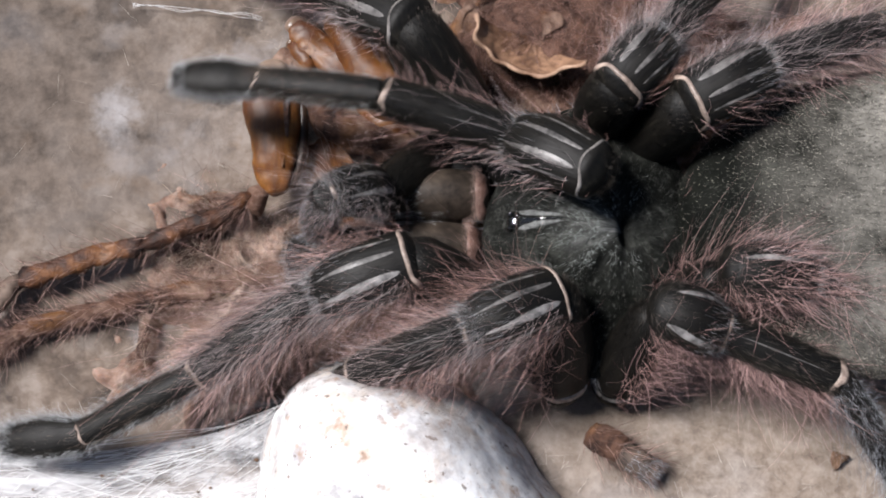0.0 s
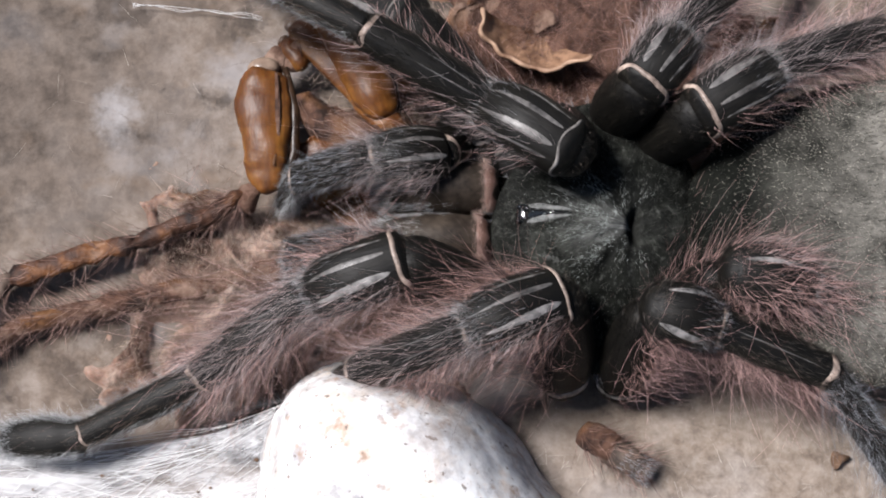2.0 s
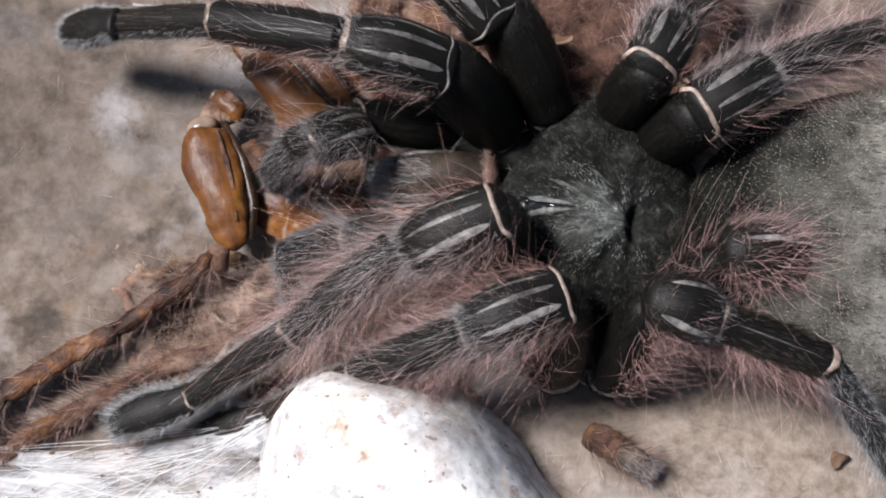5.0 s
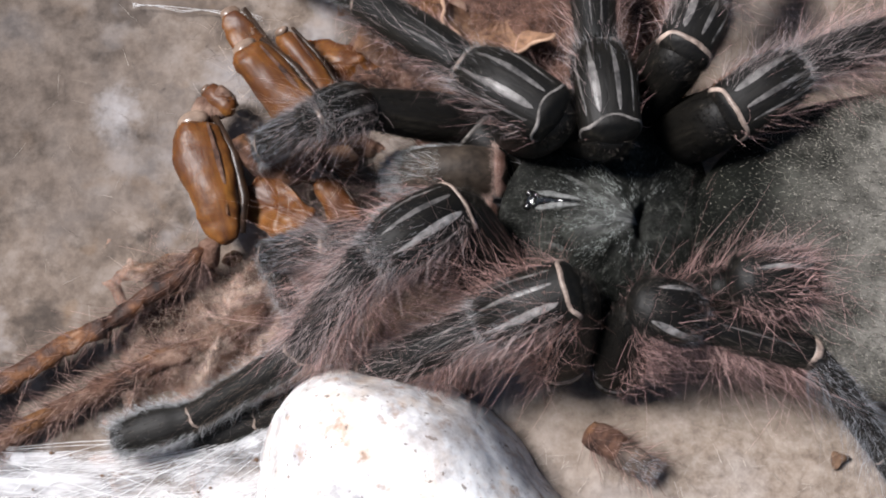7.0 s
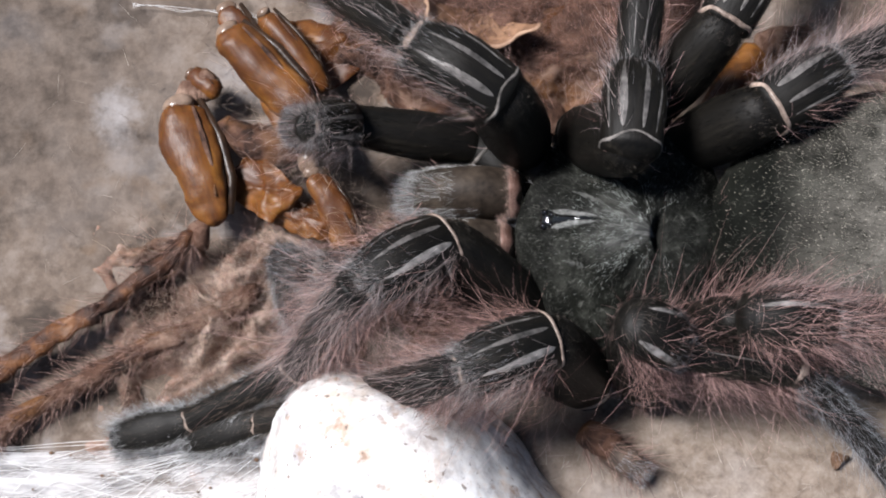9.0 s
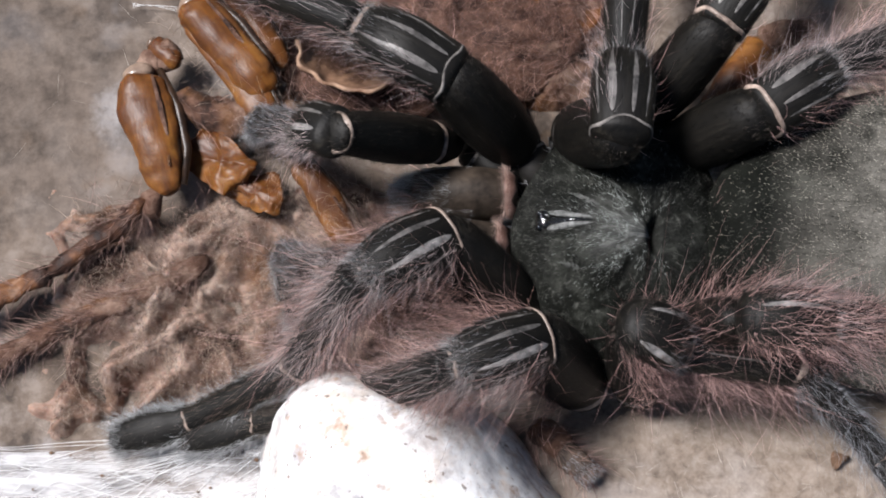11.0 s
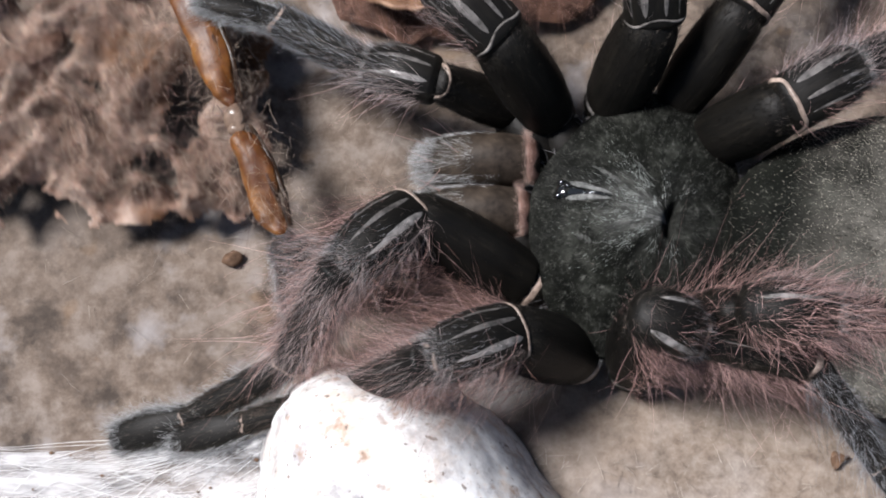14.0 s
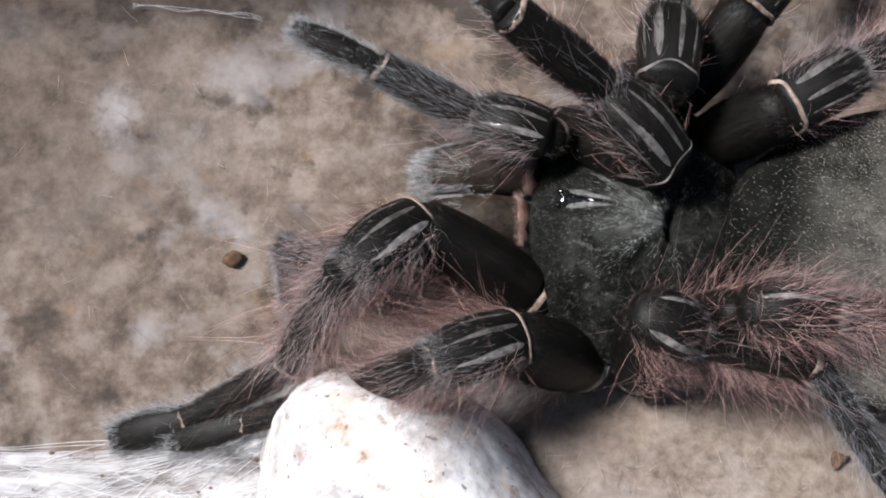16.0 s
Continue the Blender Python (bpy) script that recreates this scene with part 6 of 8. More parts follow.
    stride(leg_left_fourth,
           (0.0, 23.9, -8.2, 8.0, 29.2, -4.4, 19.3, 39.1, -5.1, 16.6, 52.9, -6.1, 11.8, 68.3, -9.6, 6.0, 77.6, -12.2, 3.7),
           (0.5, 24.4, -8.5, 8.0, 29.2, -4.2, 19.5, 38.8, -4.9, 15.9, 52.7, -6.1, 11.5, 68.2, -9.6, 6.0, 77.5, -12.2, 3.7),
           (1.0, 24.3, -8.3, 8.0, 29.2, -4.3, 19.5, 38.8, -5.3, 16.1, 52.7, -6.1, 11.6, 68.2, -9.6, 6.0, 77.5, -12.2, 3.7),
           (1.5, 24.2, -8.1, 8.0, 29.2, -4.4, 19.5, 38.8, -5.6, 16.2, 52.7, -6.2, 11.6, 68.2, -9.6, 6.0, 77.5, -12.2, 3.7),
           (2.0, 24.4, -8.1, 8.0, 29.2, -4.5, 19.6, 38.8, -5.9, 16.4, 52.7, -6.3, 11.7, 68.1, -9.6, 6.1, 77.5, -12.2, 3.8),
           (2.5, 24.3, -7.9, 8.0, 29.2, -4.5, 19.6, 38.8, -5.9, 16.4, 52.7, -6.3, 11.7, 68.1, -9.6, 6.1, 77.5, -12.2, 3.8),
           (3.0, 24.2, -7.8, 8.0, 29.2, -4.5, 19.6, 38.8, -5.8, 16.4, 52.7, -6.2, 11.7, 68.1, -9.6, 6.0, 77.5, -12.2, 3.8),
           (3.5, 24.1, -7.7, 8.0, 29.2, -4.5, 19.6, 38.8, -5.7, 16.4, 52.7, -6.2, 11.7, 68.1, -9.6, 6.0, 77.5, -12.2, 3.8),
           (4.0, 24.1, -7.7, 8.0, 29.2, -4.5, 19.6, 38.9, -5.6, 16.4, 52.7, -6.2, 11.7, 68.2, -9.6, 6.0, 77.5, -12.2, 3.8),
           (4.2, 23.7, -8.0, 8.0, 29.3, -2.2, 18.8, 39.0, -2.7, 15.3, 52.9, -4.3, 11.2, 68.1, -9.4, 6.1, 77.4, -12.1, 3.8),
           (6.3, 24.0, -7.9, 8.0, 29.2, -3.8, 19.4, 38.8, -4.3, 15.7, 52.8, -4.7, 11.4, 68.0, -9.4, 6.1, 77.3, -12.1, 3.9),
           (6.5, 24.1, -7.9, 8.0, 29.4, -4.4, 19.6, 38.9, -4.5, 15.7, 52.9, -5.1, 11.4, 68.2, -9.4, 6.0, 77.5, -12.1, 3.7),
           (7.0, 24.4, -7.8, 8.0, 30.0, -5.7, 19.9, 39.2, -5.2, 15.6, 53.2, -6.0, 11.3, 68.6, -9.6, 5.6, 78.0, -12.2, 3.4),
           (7.5, 24.1, -8.6, 8.0, 30.4, -7.6, 19.6, 40.1, -7.4, 16.5, 53.9, -7.2, 11.6, 69.2, -9.6, 5.1, 78.6, -12.2, 2.9),
           (8.0, 26.9, -8.7, 8.0, 30.6, -9.6, 20.3, 40.7, -9.8, 18.5, 54.0, -8.7, 12.5, 69.1, -9.8, 5.3, 78.5, -12.2, 3.0),
           (8.5, 26.9, -8.8, 8.0, 30.6, -9.6, 20.3, 40.7, -9.9, 18.4, 54.0, -8.7, 12.4, 69.1, -9.8, 5.3, 78.5, -12.2, 3.0),
           (9.0, 26.9, -8.8, 8.0, 30.6, -9.6, 20.3, 40.6, -9.9, 18.3, 54.0, -8.7, 12.4, 69.2, -9.8, 5.3, 78.5, -12.2, 3.0),
           (9.2, 26.9, -8.8, 8.0, 30.6, -9.6, 20.3, 40.6, -9.9, 18.2, 54.0, -8.7, 12.4, 69.2, -9.8, 5.3, 78.6, -12.2, 3.0),
           (11.3, 26.3, -9.0, 8.0, 30.6, -9.5, 20.2, 40.5, -10.0, 17.6, 54.0, -8.6, 12.2, 69.3, -9.8, 5.2, 78.6, -12.2, 2.9),
           (11.5, 26.3, -9.0, 8.0, 30.6, -9.5, 20.2, 40.5, -10.0, 17.5, 54.0, -8.6, 12.2, 69.3, -9.8, 5.2, 78.6, -12.2, 2.9),
           (12.0, 26.4, -8.6, 8.0, 30.6, -9.1, 20.2, 40.6, -9.6, 18.0, 54.1, -8.6, 12.3, 69.2, -9.8, 5.2, 78.6, -12.2, 2.9),
           (12.5, 26.5, -8.1, 8.0, 30.6, -8.7, 20.2, 40.8, -9.2, 18.5, 54.0, -8.6, 12.4, 69.2, -9.8, 5.3, 78.6, -12.2, 3.0),
           (13.0, 26.9, -7.9, 8.0, 30.6, -8.7, 20.3, 40.7, -9.3, 18.5, 54.0, -8.6, 12.4, 69.2, -9.8, 5.3, 78.5, -12.2, 3.0),
           (13.5, 26.9, -7.7, 8.0, 30.6, -8.7, 20.3, 40.7, -9.3, 18.5, 54.0, -8.6, 12.4, 69.2, -9.8, 5.3, 78.6, -12.2, 3.0),
           (14.0, 26.7, -7.9, 8.0, 30.6, -8.7, 20.2, 40.7, -9.3, 18.5, 54.0, -8.6, 12.4, 69.2, -9.8, 5.3, 78.6, -12.2, 3.0),
           (14.5, 26.5, -8.1, 8.0, 30.6, -8.7, 20.2, 40.8, -9.2, 18.5, 54.0, -8.6, 12.4, 69.2, -9.8, 5.3, 78.6, -12.2, 3.0),
           (15.0, 27.2, -8.3, 8.0, 30.6, -8.7, 20.4, 40.7, -9.3, 18.6, 54.0, -8.6, 12.5, 69.1, -9.8, 5.3, 78.5, -12.2, 3.0),
           (15.5, 27.2, -8.3, 8.0, 30.6, -8.7, 20.4, 40.7, -9.3, 18.6, 54.0, -8.6, 12.5, 69.1, -9.8, 5.3, 78.5, -12.2, 3.0),
           (16.0, 27.2, -8.2, 8.0, 30.6, -8.7, 20.4, 40.7, -9.3, 18.6, 54.0, -8.6, 12.5, 69.1, -9.8, 5.3, 78.5, -12.2, 3.0))
    stride(palp_left,
           (0.0, 1.9, -4.2, 8.0, -1.3, -3.2, 8.9, -9.3, 0.2, 10.0, -17.0, 0.4, 2.7, -13.6, -8.2, 2.2),
           (0.5, 2.6, -3.1, 8.0, -1.3, -3.2, 8.9, -9.3, 0.2, 10.0, -17.0, 0.5, 2.8, -13.8, -8.3, 2.2),
           (1.0, 2.6, -3.0, 8.0, -1.3, -3.2, 8.9, -9.3, 0.2, 10.0, -17.1, 0.5, 2.8, -14.0, -8.3, 2.2),
           (1.5, 2.5, -2.8, 8.0, -1.3, -3.2, 8.9, -9.4, 0.2, 10.0, -17.1, 0.5, 2.8, -14.1, -8.3, 2.2),
           (2.0, 2.6, -3.2, 8.0, -1.3, -3.2, 8.9, -9.4, 0.2, 10.0, -17.2, 0.5, 2.9, -14.3, -8.3, 2.2),
           (2.5, 2.5, -3.1, 8.0, -1.3, -3.2, 8.9, -9.4, 0.2, 10.0, -17.2, 0.5, 2.9, -14.5, -8.4, 2.2),
           (3.0, 2.4, -3.0, 8.0, -1.3, -3.2, 8.9, -9.4, 0.2, 10.0, -17.2, 0.6, 2.9, -14.7, -8.4, 2.2),
           (3.5, 2.3, -2.9, 8.0, -1.3, -3.2, 8.9, -9.4, 0.2, 10.0, -17.3, 0.6, 3.0, -14.9, -8.4, 2.2),
           (4.0, 2.3, -2.9, 8.0, -1.3, -3.2, 9.0, -9.4, 0.2, 10.0, -17.3, 0.6, 3.0, -15.1, -8.4, 2.2),
           (4.2, 2.2, -1.9, 8.0, -2.7, 0.9, 7.1, -10.8, 0.8, 10.4, -18.1, 0.4, 2.8, -14.9, -8.4, 2.2),
           (6.3, 2.4, -2.1, 8.0, -4.0, 0.2, 7.3, -12.0, 0.1, 10.7, -18.4, 0.7, 2.3, -16.4, -8.4, 2.3),
           (6.5, 2.6, -1.8, 8.0, -4.5, 0.2, 7.2, -12.4, 0.0, 10.8, -18.8, 0.7, 2.4, -16.2, -8.3, 2.3),
           (7.0, 3.1, -1.2, 8.0, -5.9, 0.3, 6.9, -13.5, -0.3, 11.0, -19.8, 0.3, 2.6, -15.6, -8.0, 2.2),
           (7.5, 3.2, -0.8, 8.0, -5.8, -0.5, 7.8, -14.0, -0.6, 11.0, -18.8, 0.9, 1.7, -16.2, -8.1, 2.4),
           (8.0, 5.2, -3.6, 8.0, -5.8, -3.1, 8.0, -14.1, -3.6, 10.8, -18.5, -0.1, 1.9, -16.3, -9.1, 2.3),
           (8.5, 5.1, -3.6, 8.0, -5.8, -3.1, 7.9, -14.0, -3.4, 10.8, -18.5, 0.0, 1.9, -16.3, -9.0, 2.3),
           (9.0, 5.1, -3.7, 8.0, -5.8, -3.1, 7.7, -14.0, -3.2, 10.8, -18.6, 0.1, 1.9, -16.2, -8.9, 2.3),
           (9.2, 5.1, -3.8, 8.0, -5.8, -3.0, 7.7, -13.9, -3.2, 10.8, -18.6, 0.1, 1.9, -16.2, -8.9, 2.4),
           (11.3, 4.5, -3.9, 8.0, -5.8, -2.4, 7.6, -13.8, -3.0, 11.0, -18.0, 0.6, 1.9, -16.4, -8.6, 2.3),
           (11.5, 4.5, -3.9, 8.0, -5.8, -2.4, 7.6, -13.8, -3.0, 11.0, -17.9, 0.6, 2.0, -16.4, -8.6, 2.3),
           (12.0, 4.8, -2.6, 8.0, -6.2, -1.8, 7.6, -14.1, -2.6, 11.0, -18.1, 0.9, 1.9, -16.4, -8.3, 2.3),
           (12.5, 5.2, -1.3, 8.0, -6.5, -1.1, 7.6, -14.4, -2.2, 11.1, -18.3, 1.2, 1.9, -16.4, -7.9, 2.3),
           (13.0, 5.6, -0.8, 8.0, -6.5, -1.1, 7.5, -14.3, -2.0, 11.1, -18.3, 1.3, 1.9, -16.3, -7.8, 2.3),
           (13.5, 6.0, 0.4, 8.0, -6.5, -1.1, 7.3, -14.3, -1.9, 11.1, -18.4, 1.5, 2.0, -16.3, -7.6, 2.4),
           (14.0, 6.0, 0.6, 8.0, -6.4, -1.1, 7.4, -14.2, -1.9, 11.1, -18.3, 1.4, 2.0, -16.3, -7.7, 2.4),
           (14.5, 6.0, 0.7, 8.0, -6.3, -1.2, 7.4, -14.2, -2.0, 11.1, -18.2, 1.4, 1.9, -16.3, -7.7, 2.4),
           (15.0, 6.3, -0.2, 8.0, -6.3, -1.3, 7.4, -14.1, -2.0, 11.1, -18.1, 1.4, 1.9, -16.3, -7.7, 2.4),
           (15.5, 6.2, -0.5, 8.0, -6.2, -1.4, 7.5, -14.1, -2.1, 11.0, -18.0, 1.4, 1.9, -16.3, -7.7, 2.4),
           (16.0, 6.2, -0.7, 8.0, -6.2, -1.4, 7.5, -14.1, -2.1, 11.0, -17.9, 1.4, 1.9, -16.3, -7.8, 2.4))
    stride(palp_right,
           (0.0, -0.1, 11.8, 9.0, -6.8, 5.1, 13.4, -11.8, 3.1, 20.3, -13.8, 2.2, 10.0, -14.5, 0.9, 0.8),
           (0.5, 1.7, 13.0, 9.0, -5.4, 8.8, 13.7, -10.7, 6.7, 20.2, -12.0, 5.4, 9.9, -12.0, 3.6, 0.8),
           (1.0, 1.6, 13.2, 9.0, -3.9, 9.4, 13.9, -10.2, 6.9, 19.5, -14.5, 6.7, 9.9, -15.2, 4.9, 0.8),
           (1.5, 1.5, 13.3, 9.0, -1.5, 9.5, 13.5, -8.8, 7.4, 17.8, -15.8, 7.3, 9.9, -16.9, 5.6, 0.9),
           (2.0, 1.3, 12.9, 9.0, -0.2, 9.7, 12.6, -7.9, 8.1, 16.4, -16.1, 7.3, 9.8, -18.5, 6.2, 0.9),
           (2.5, 1.2, 13.0, 9.0, -0.3, 9.6, 12.7, -8.0, 8.0, 16.5, -16.1, 7.2, 9.8, -18.5, 6.2, 0.9),
           (3.0, 1.1, 13.1, 9.0, -0.4, 9.6, 12.9, -8.1, 7.9, 16.7, -16.1, 7.2, 9.8, -18.5, 6.2, 0.9),
           (3.5, 1.0, 13.1, 9.0, -0.6, 9.5, 13.0, -8.2, 7.8, 16.8, -16.1, 7.2, 9.8, -18.5, 6.2, 0.9),
           (4.0, 1.0, 13.2, 9.0, -1.5, 9.7, 12.7, -8.5, 7.8, 17.5, -15.8, 7.3, 9.9, -17.9, 6.2, 0.9),
           (4.2, 1.8, 14.2, 9.0, -9.0, 11.1, 13.4, -13.7, 8.0, 20.1, -15.5, 6.0, 9.9, -13.9, 5.6, 0.8),
           (6.3, 1.8, 14.0, 9.0, -8.5, 13.5, 11.8, -14.8, 11.5, 17.4, -22.1, 12.1, 9.9, -24.3, 13.3, 0.9),
           (6.5, 2.2, 14.3, 9.0, -8.6, 14.0, 11.8, -14.4, 11.5, 17.8, -21.4, 11.8, 9.9, -23.4, 13.1, 0.9),
           (7.0, 3.1, 15.0, 9.0, -9.0, 15.1, 11.8, -13.5, 11.8, 18.5, -19.6, 11.1, 9.9, -21.3, 12.3, 0.9),
           (7.5, 4.0, 15.3, 9.0, -10.2, 10.6, 25.8, -15.0, 12.6, 19.0, -19.1, 11.9, 9.4, -21.4, 11.7, 0.5),
           (8.0, 4.1, 12.6, 9.0, -7.3, 10.0, 23.9, -12.7, 12.0, 17.6, -18.9, 14.8, 9.6, -20.4, 16.2, 0.6),
           (8.5, 4.1, 12.5, 9.0, -9.3, 13.5, 11.6, -13.2, 11.1, 19.1, -17.6, 14.2, 10.0, -18.9, 15.2, 0.9),
           (9.0, 4.0, 12.4, 9.0, -10.6, 13.1, 12.0, -13.7, 10.5, 19.7, -16.5, 13.7, 10.1, -17.4, 14.4, 0.9),
           (9.2, 3.9, 12.3, 9.0, -9.2, 9.0, 25.6, -14.0, 11.2, 18.7, -17.6, 14.8, 9.7, -18.4, 15.9, 0.6),
           (11.3, 3.4, 12.2, 9.0, -10.9, 8.2, 24.8, -15.5, 10.2, 17.9, -20.7, 13.9, 9.6, -22.1, 15.2, 0.6),
           (11.5, 3.4, 12.2, 9.0, -11.1, 8.1, 24.8, -15.7, 10.1, 17.8, -21.0, 13.9, 9.6, -22.4, 15.2, 0.6),
           (12.0, 4.4, 13.5, 9.0, -10.2, 10.8, 23.1, -15.6, 12.9, 16.7, -20.4, 17.2, 8.4, -24.5, 20.2, 0.7),
           (12.5, 5.4, 14.9, 9.0, -10.0, 16.6, 12.3, -15.0, 14.6, 19.1, -19.3, 19.3, 10.8, -25.7, 23.5, 5.5),
           (13.0, 6.0, 15.4, 9.0, -9.7, 17.5, 12.3, -15.4, 15.8, 18.6, -20.6, 21.2, 11.1, -28.5, 25.9, 10.1),
           (13.5, 7.2, 16.5, 9.0, 1.6, 15.7, 15.0, -7.0, 17.4, 15.0, -16.9, 21.6, 16.5, -25.9, 24.8, 18.4),
           (14.0, 7.5, 16.6, 9.0, -0.6, 16.8, 15.6, -8.9, 19.1, 14.5, -18.2, 24.2, 14.6, -27.3, 26.4, 15.3),
           (14.5, 7.7, 16.8, 9.0, 3.8, 15.1, 15.9, -4.8, 17.2, 15.8, -14.5, 21.6, 17.3, -23.6, 24.6, 18.9),
           (15.0, 7.5, 15.9, 9.0, 10.2, 10.9, 17.7, 1.9, 14.0, 18.5, -8.1, 18.9, 20.1, -17.3, 22.6, 22.0),
           (15.5, 7.2, 15.7, 9.0, 10.6, 10.5, 17.8, 2.3, 13.2, 18.5, -7.7, 18.0, 20.3, -16.9, 21.8, 22.0),
           (16.0, 6.9, 15.4, 9.0, 11.0, 10.2, 17.7, 2.7, 12.3, 18.8, -7.3, 17.1, 20.5, -16.4, 20.9, 22.2))
    stride(leg_right_first,
           (0.0, 5.1, 11.5, 9.0, -3.7, 22.1, 19.2, -10.6, 27.4, 12.2, -23.6, 33.9, 10.1, -35.2, 40.4, 4.9, -43.7, 43.5, 2.6),
           (0.5, 6.9, 12.4, 9.0, -3.7, 22.3, 18.8, -10.6, 27.6, 11.8, -23.7, 34.0, 10.0, -35.3, 40.5, 4.7, -43.8, 43.5, 2.5),
           (1.0, 6.8, 12.5, 9.0, -3.8, 22.3, 18.9, -10.6, 27.6, 11.8, -23.7, 34.0, 10.0, -35.3, 40.5, 4.7, -43.8, 43.5, 2.5),
           (1.5, 6.7, 12.7, 9.0, -3.8, 22.3, 18.9, -10.6, 27.7, 11.8, -23.7, 34.0, 10.0, -35.3, 40.5, 4.7, -43.8, 43.6, 2.5),
           (2.0, 6.4, 12.4, 9.0, -3.9, 22.4, 18.9, -10.6, 27.7, 11.8, -23.7, 34.0, 10.0, -35.3, 40.5, 4.7, -43.8, 43.6, 2.5),
           (2.5, 6.3, 12.5, 9.0, -3.9, 22.4, 19.0, -10.6, 27.7, 11.8, -23.7, 34.0, 10.0, -35.3, 40.5, 4.7, -43.8, 43.6, 2.5),
           (3.0, 6.2, 12.6, 9.0, -4.0, 22.4, 19.0, -10.6, 27.8, 11.8, -23.7, 34.0, 10.0, -35.3, 40.5, 4.7, -43.8, 43.6, 2.5),
           (3.5, 6.1, 12.7, 9.0, -4.0, 22.4, 19.1, -10.6, 27.8, 11.8, -23.7, 34.0, 10.0, -35.3, 40.5, 4.7, -43.9, 43.6, 2.5),
           (4.0, 6.1, 12.7, 9.0, -4.1, 22.5, 19.1, -10.7, 27.8, 11.8, -23.8, 34.0, 10.0, -35.3, 40.6, 4.7, -43.9, 43.6, 2.5),
           (4.2, 6.9, 13.4, 9.0, 0.0, 15.9, 22.8, -10.4, 16.9, 26.8, -24.0, 20.0, 22.4, -35.6, 22.0, 14.5, -42.9, 23.0, 8.7),
           (6.3, 6.9, 13.3, 9.0, -3.2, 19.9, 19.2, -13.8, 23.4, 18.5, -27.2, 28.1, 14.9, -39.9, 31.5, 9.3, -48.6, 33.1, 6.2),
           (6.5, 7.3, 13.5, 9.0, -8.9, 22.0, 17.8, -18.2, 25.2, 12.6, -31.8, 29.5, 16.0, -41.3, 33.6, 6.1, -50.4, 34.4, 4.3),
           (7.0, 8.2, 14.1, 9.0, 10.7, 10.9, 23.4, 1.8, 17.2, 20.8, -8.8, 26.0, 15.9, -18.7, 34.3, 9.6, -25.3, 39.3, 5.4),
           (7.5, 9.1, 14.1, 9.0, 5.7, 12.8, 24.1, -2.7, 20.4, 26.4, -11.6, 29.3, 19.0, -21.5, 36.4, 11.4, -28.1, 40.8, 6.5),
           (8.0, 9.3, 12.0, 9.0, 8.4, 9.0, 23.7, 0.9, 17.0, 21.3, -6.8, 27.8, 15.2, -15.8, 36.7, 8.5, -22.7, 41.6, 4.5),
           (8.5, 9.2, 11.9, 9.0, 7.2, 10.8, 23.7, -1.5, 17.9, 23.3, -9.3, 27.6, 15.6, -18.5, 36.3, 9.0, -25.5, 41.1, 5.1),
           (9.0, 9.1, 11.8, 9.0, 5.9, 12.7, 23.8, -3.8, 18.5, 25.3, -11.7, 27.1, 16.5, -21.0, 35.6, 9.7, -28.1, 40.3, 5.9),
           (9.2, 9.1, 11.8, 9.0, 4.2, 14.1, 23.1, -5.0, 20.5, 25.0, -13.9, 28.6, 16.7, -23.9, 35.9, 9.6, -30.7, 40.8, 5.4),
           (11.3, 8.5, 11.6, 9.0, -0.1, 16.2, 20.7, -10.0, 21.4, 20.5, -21.9, 28.2, 15.4, -33.4, 34.0, 9.1, -41.5, 37.3, 5.9),
           (11.5, 8.5, 11.6, 9.0, -0.5, 16.4, 20.5, -10.5, 21.5, 20.1, -22.6, 28.2, 15.2, -34.4, 33.6, 9.2, -42.5, 37.0, 5.9),
           (12.0, 9.5, 12.8, 9.0, 4.2, 13.9, 22.9, -5.0, 20.4, 22.8, -14.1, 29.3, 15.6, -23.3, 37.8, 8.8, -30.6, 42.4, 5.2),
           (12.5, 10.5, 13.9, 9.0, 8.9, 12.1, 23.6, 0.4, 19.4, 24.7, -5.3, 29.9, 16.3, -11.8, 40.9, 9.7, -17.7, 46.8, 5.6),
           (13.0, 11.1, 14.3, 9.0, 10.4, 12.0, 23.8, 3.6, 20.7, 22.2, -1.9, 32.2, 15.0, -8.6, 43.2, 8.8, -14.3, 49.3, 4.6),
           (13.5, 12.2, 15.3, 9.0, 10.1, 14.4, 23.8, 4.2, 23.7, 22.3, -0.8, 35.2, 14.7, -8.1, 45.8, 8.5, -14.4, 51.2, 4.2),
           (14.0, 12.4, 15.3, 9.0, 5.7, 19.9, 21.9, -2.4, 27.4, 23.6, -5.3, 37.8, 13.7, -12.5, 48.2, 7.0, -19.4, 52.7, 2.8),
           (14.5, 12.7, 15.3, 9.0, 5.9, 20.1, 21.5, 1.1, 20.5, 31.6, -4.8, 31.8, 24.4, -11.3, 42.8, 18.1, -18.7, 47.2, 14.4),
           (15.0, 12.5, 14.6, 9.0, 22.4, 8.1, 20.7, 15.4, 12.2, 28.4, 8.6, 23.5, 22.2, 2.4, 29.1, 33.8, 0.9, 36.4, 28.2),
           (15.5, 12.2, 14.5, 9.0, 22.9, 7.7, 19.3, 15.7, 13.1, 25.9, 7.0, 17.3, 36.8, 1.8, 28.3, 29.3, -2.5, 36.1, 26.5),
           (16.0, 12.0, 14.3, 9.0, 23.2, 6.9, 19.5, 15.8, 13.4, 25.0, 6.2, 17.3, 35.3, -0.2, 27.8, 28.0, -6.0, 34.8, 25.8))
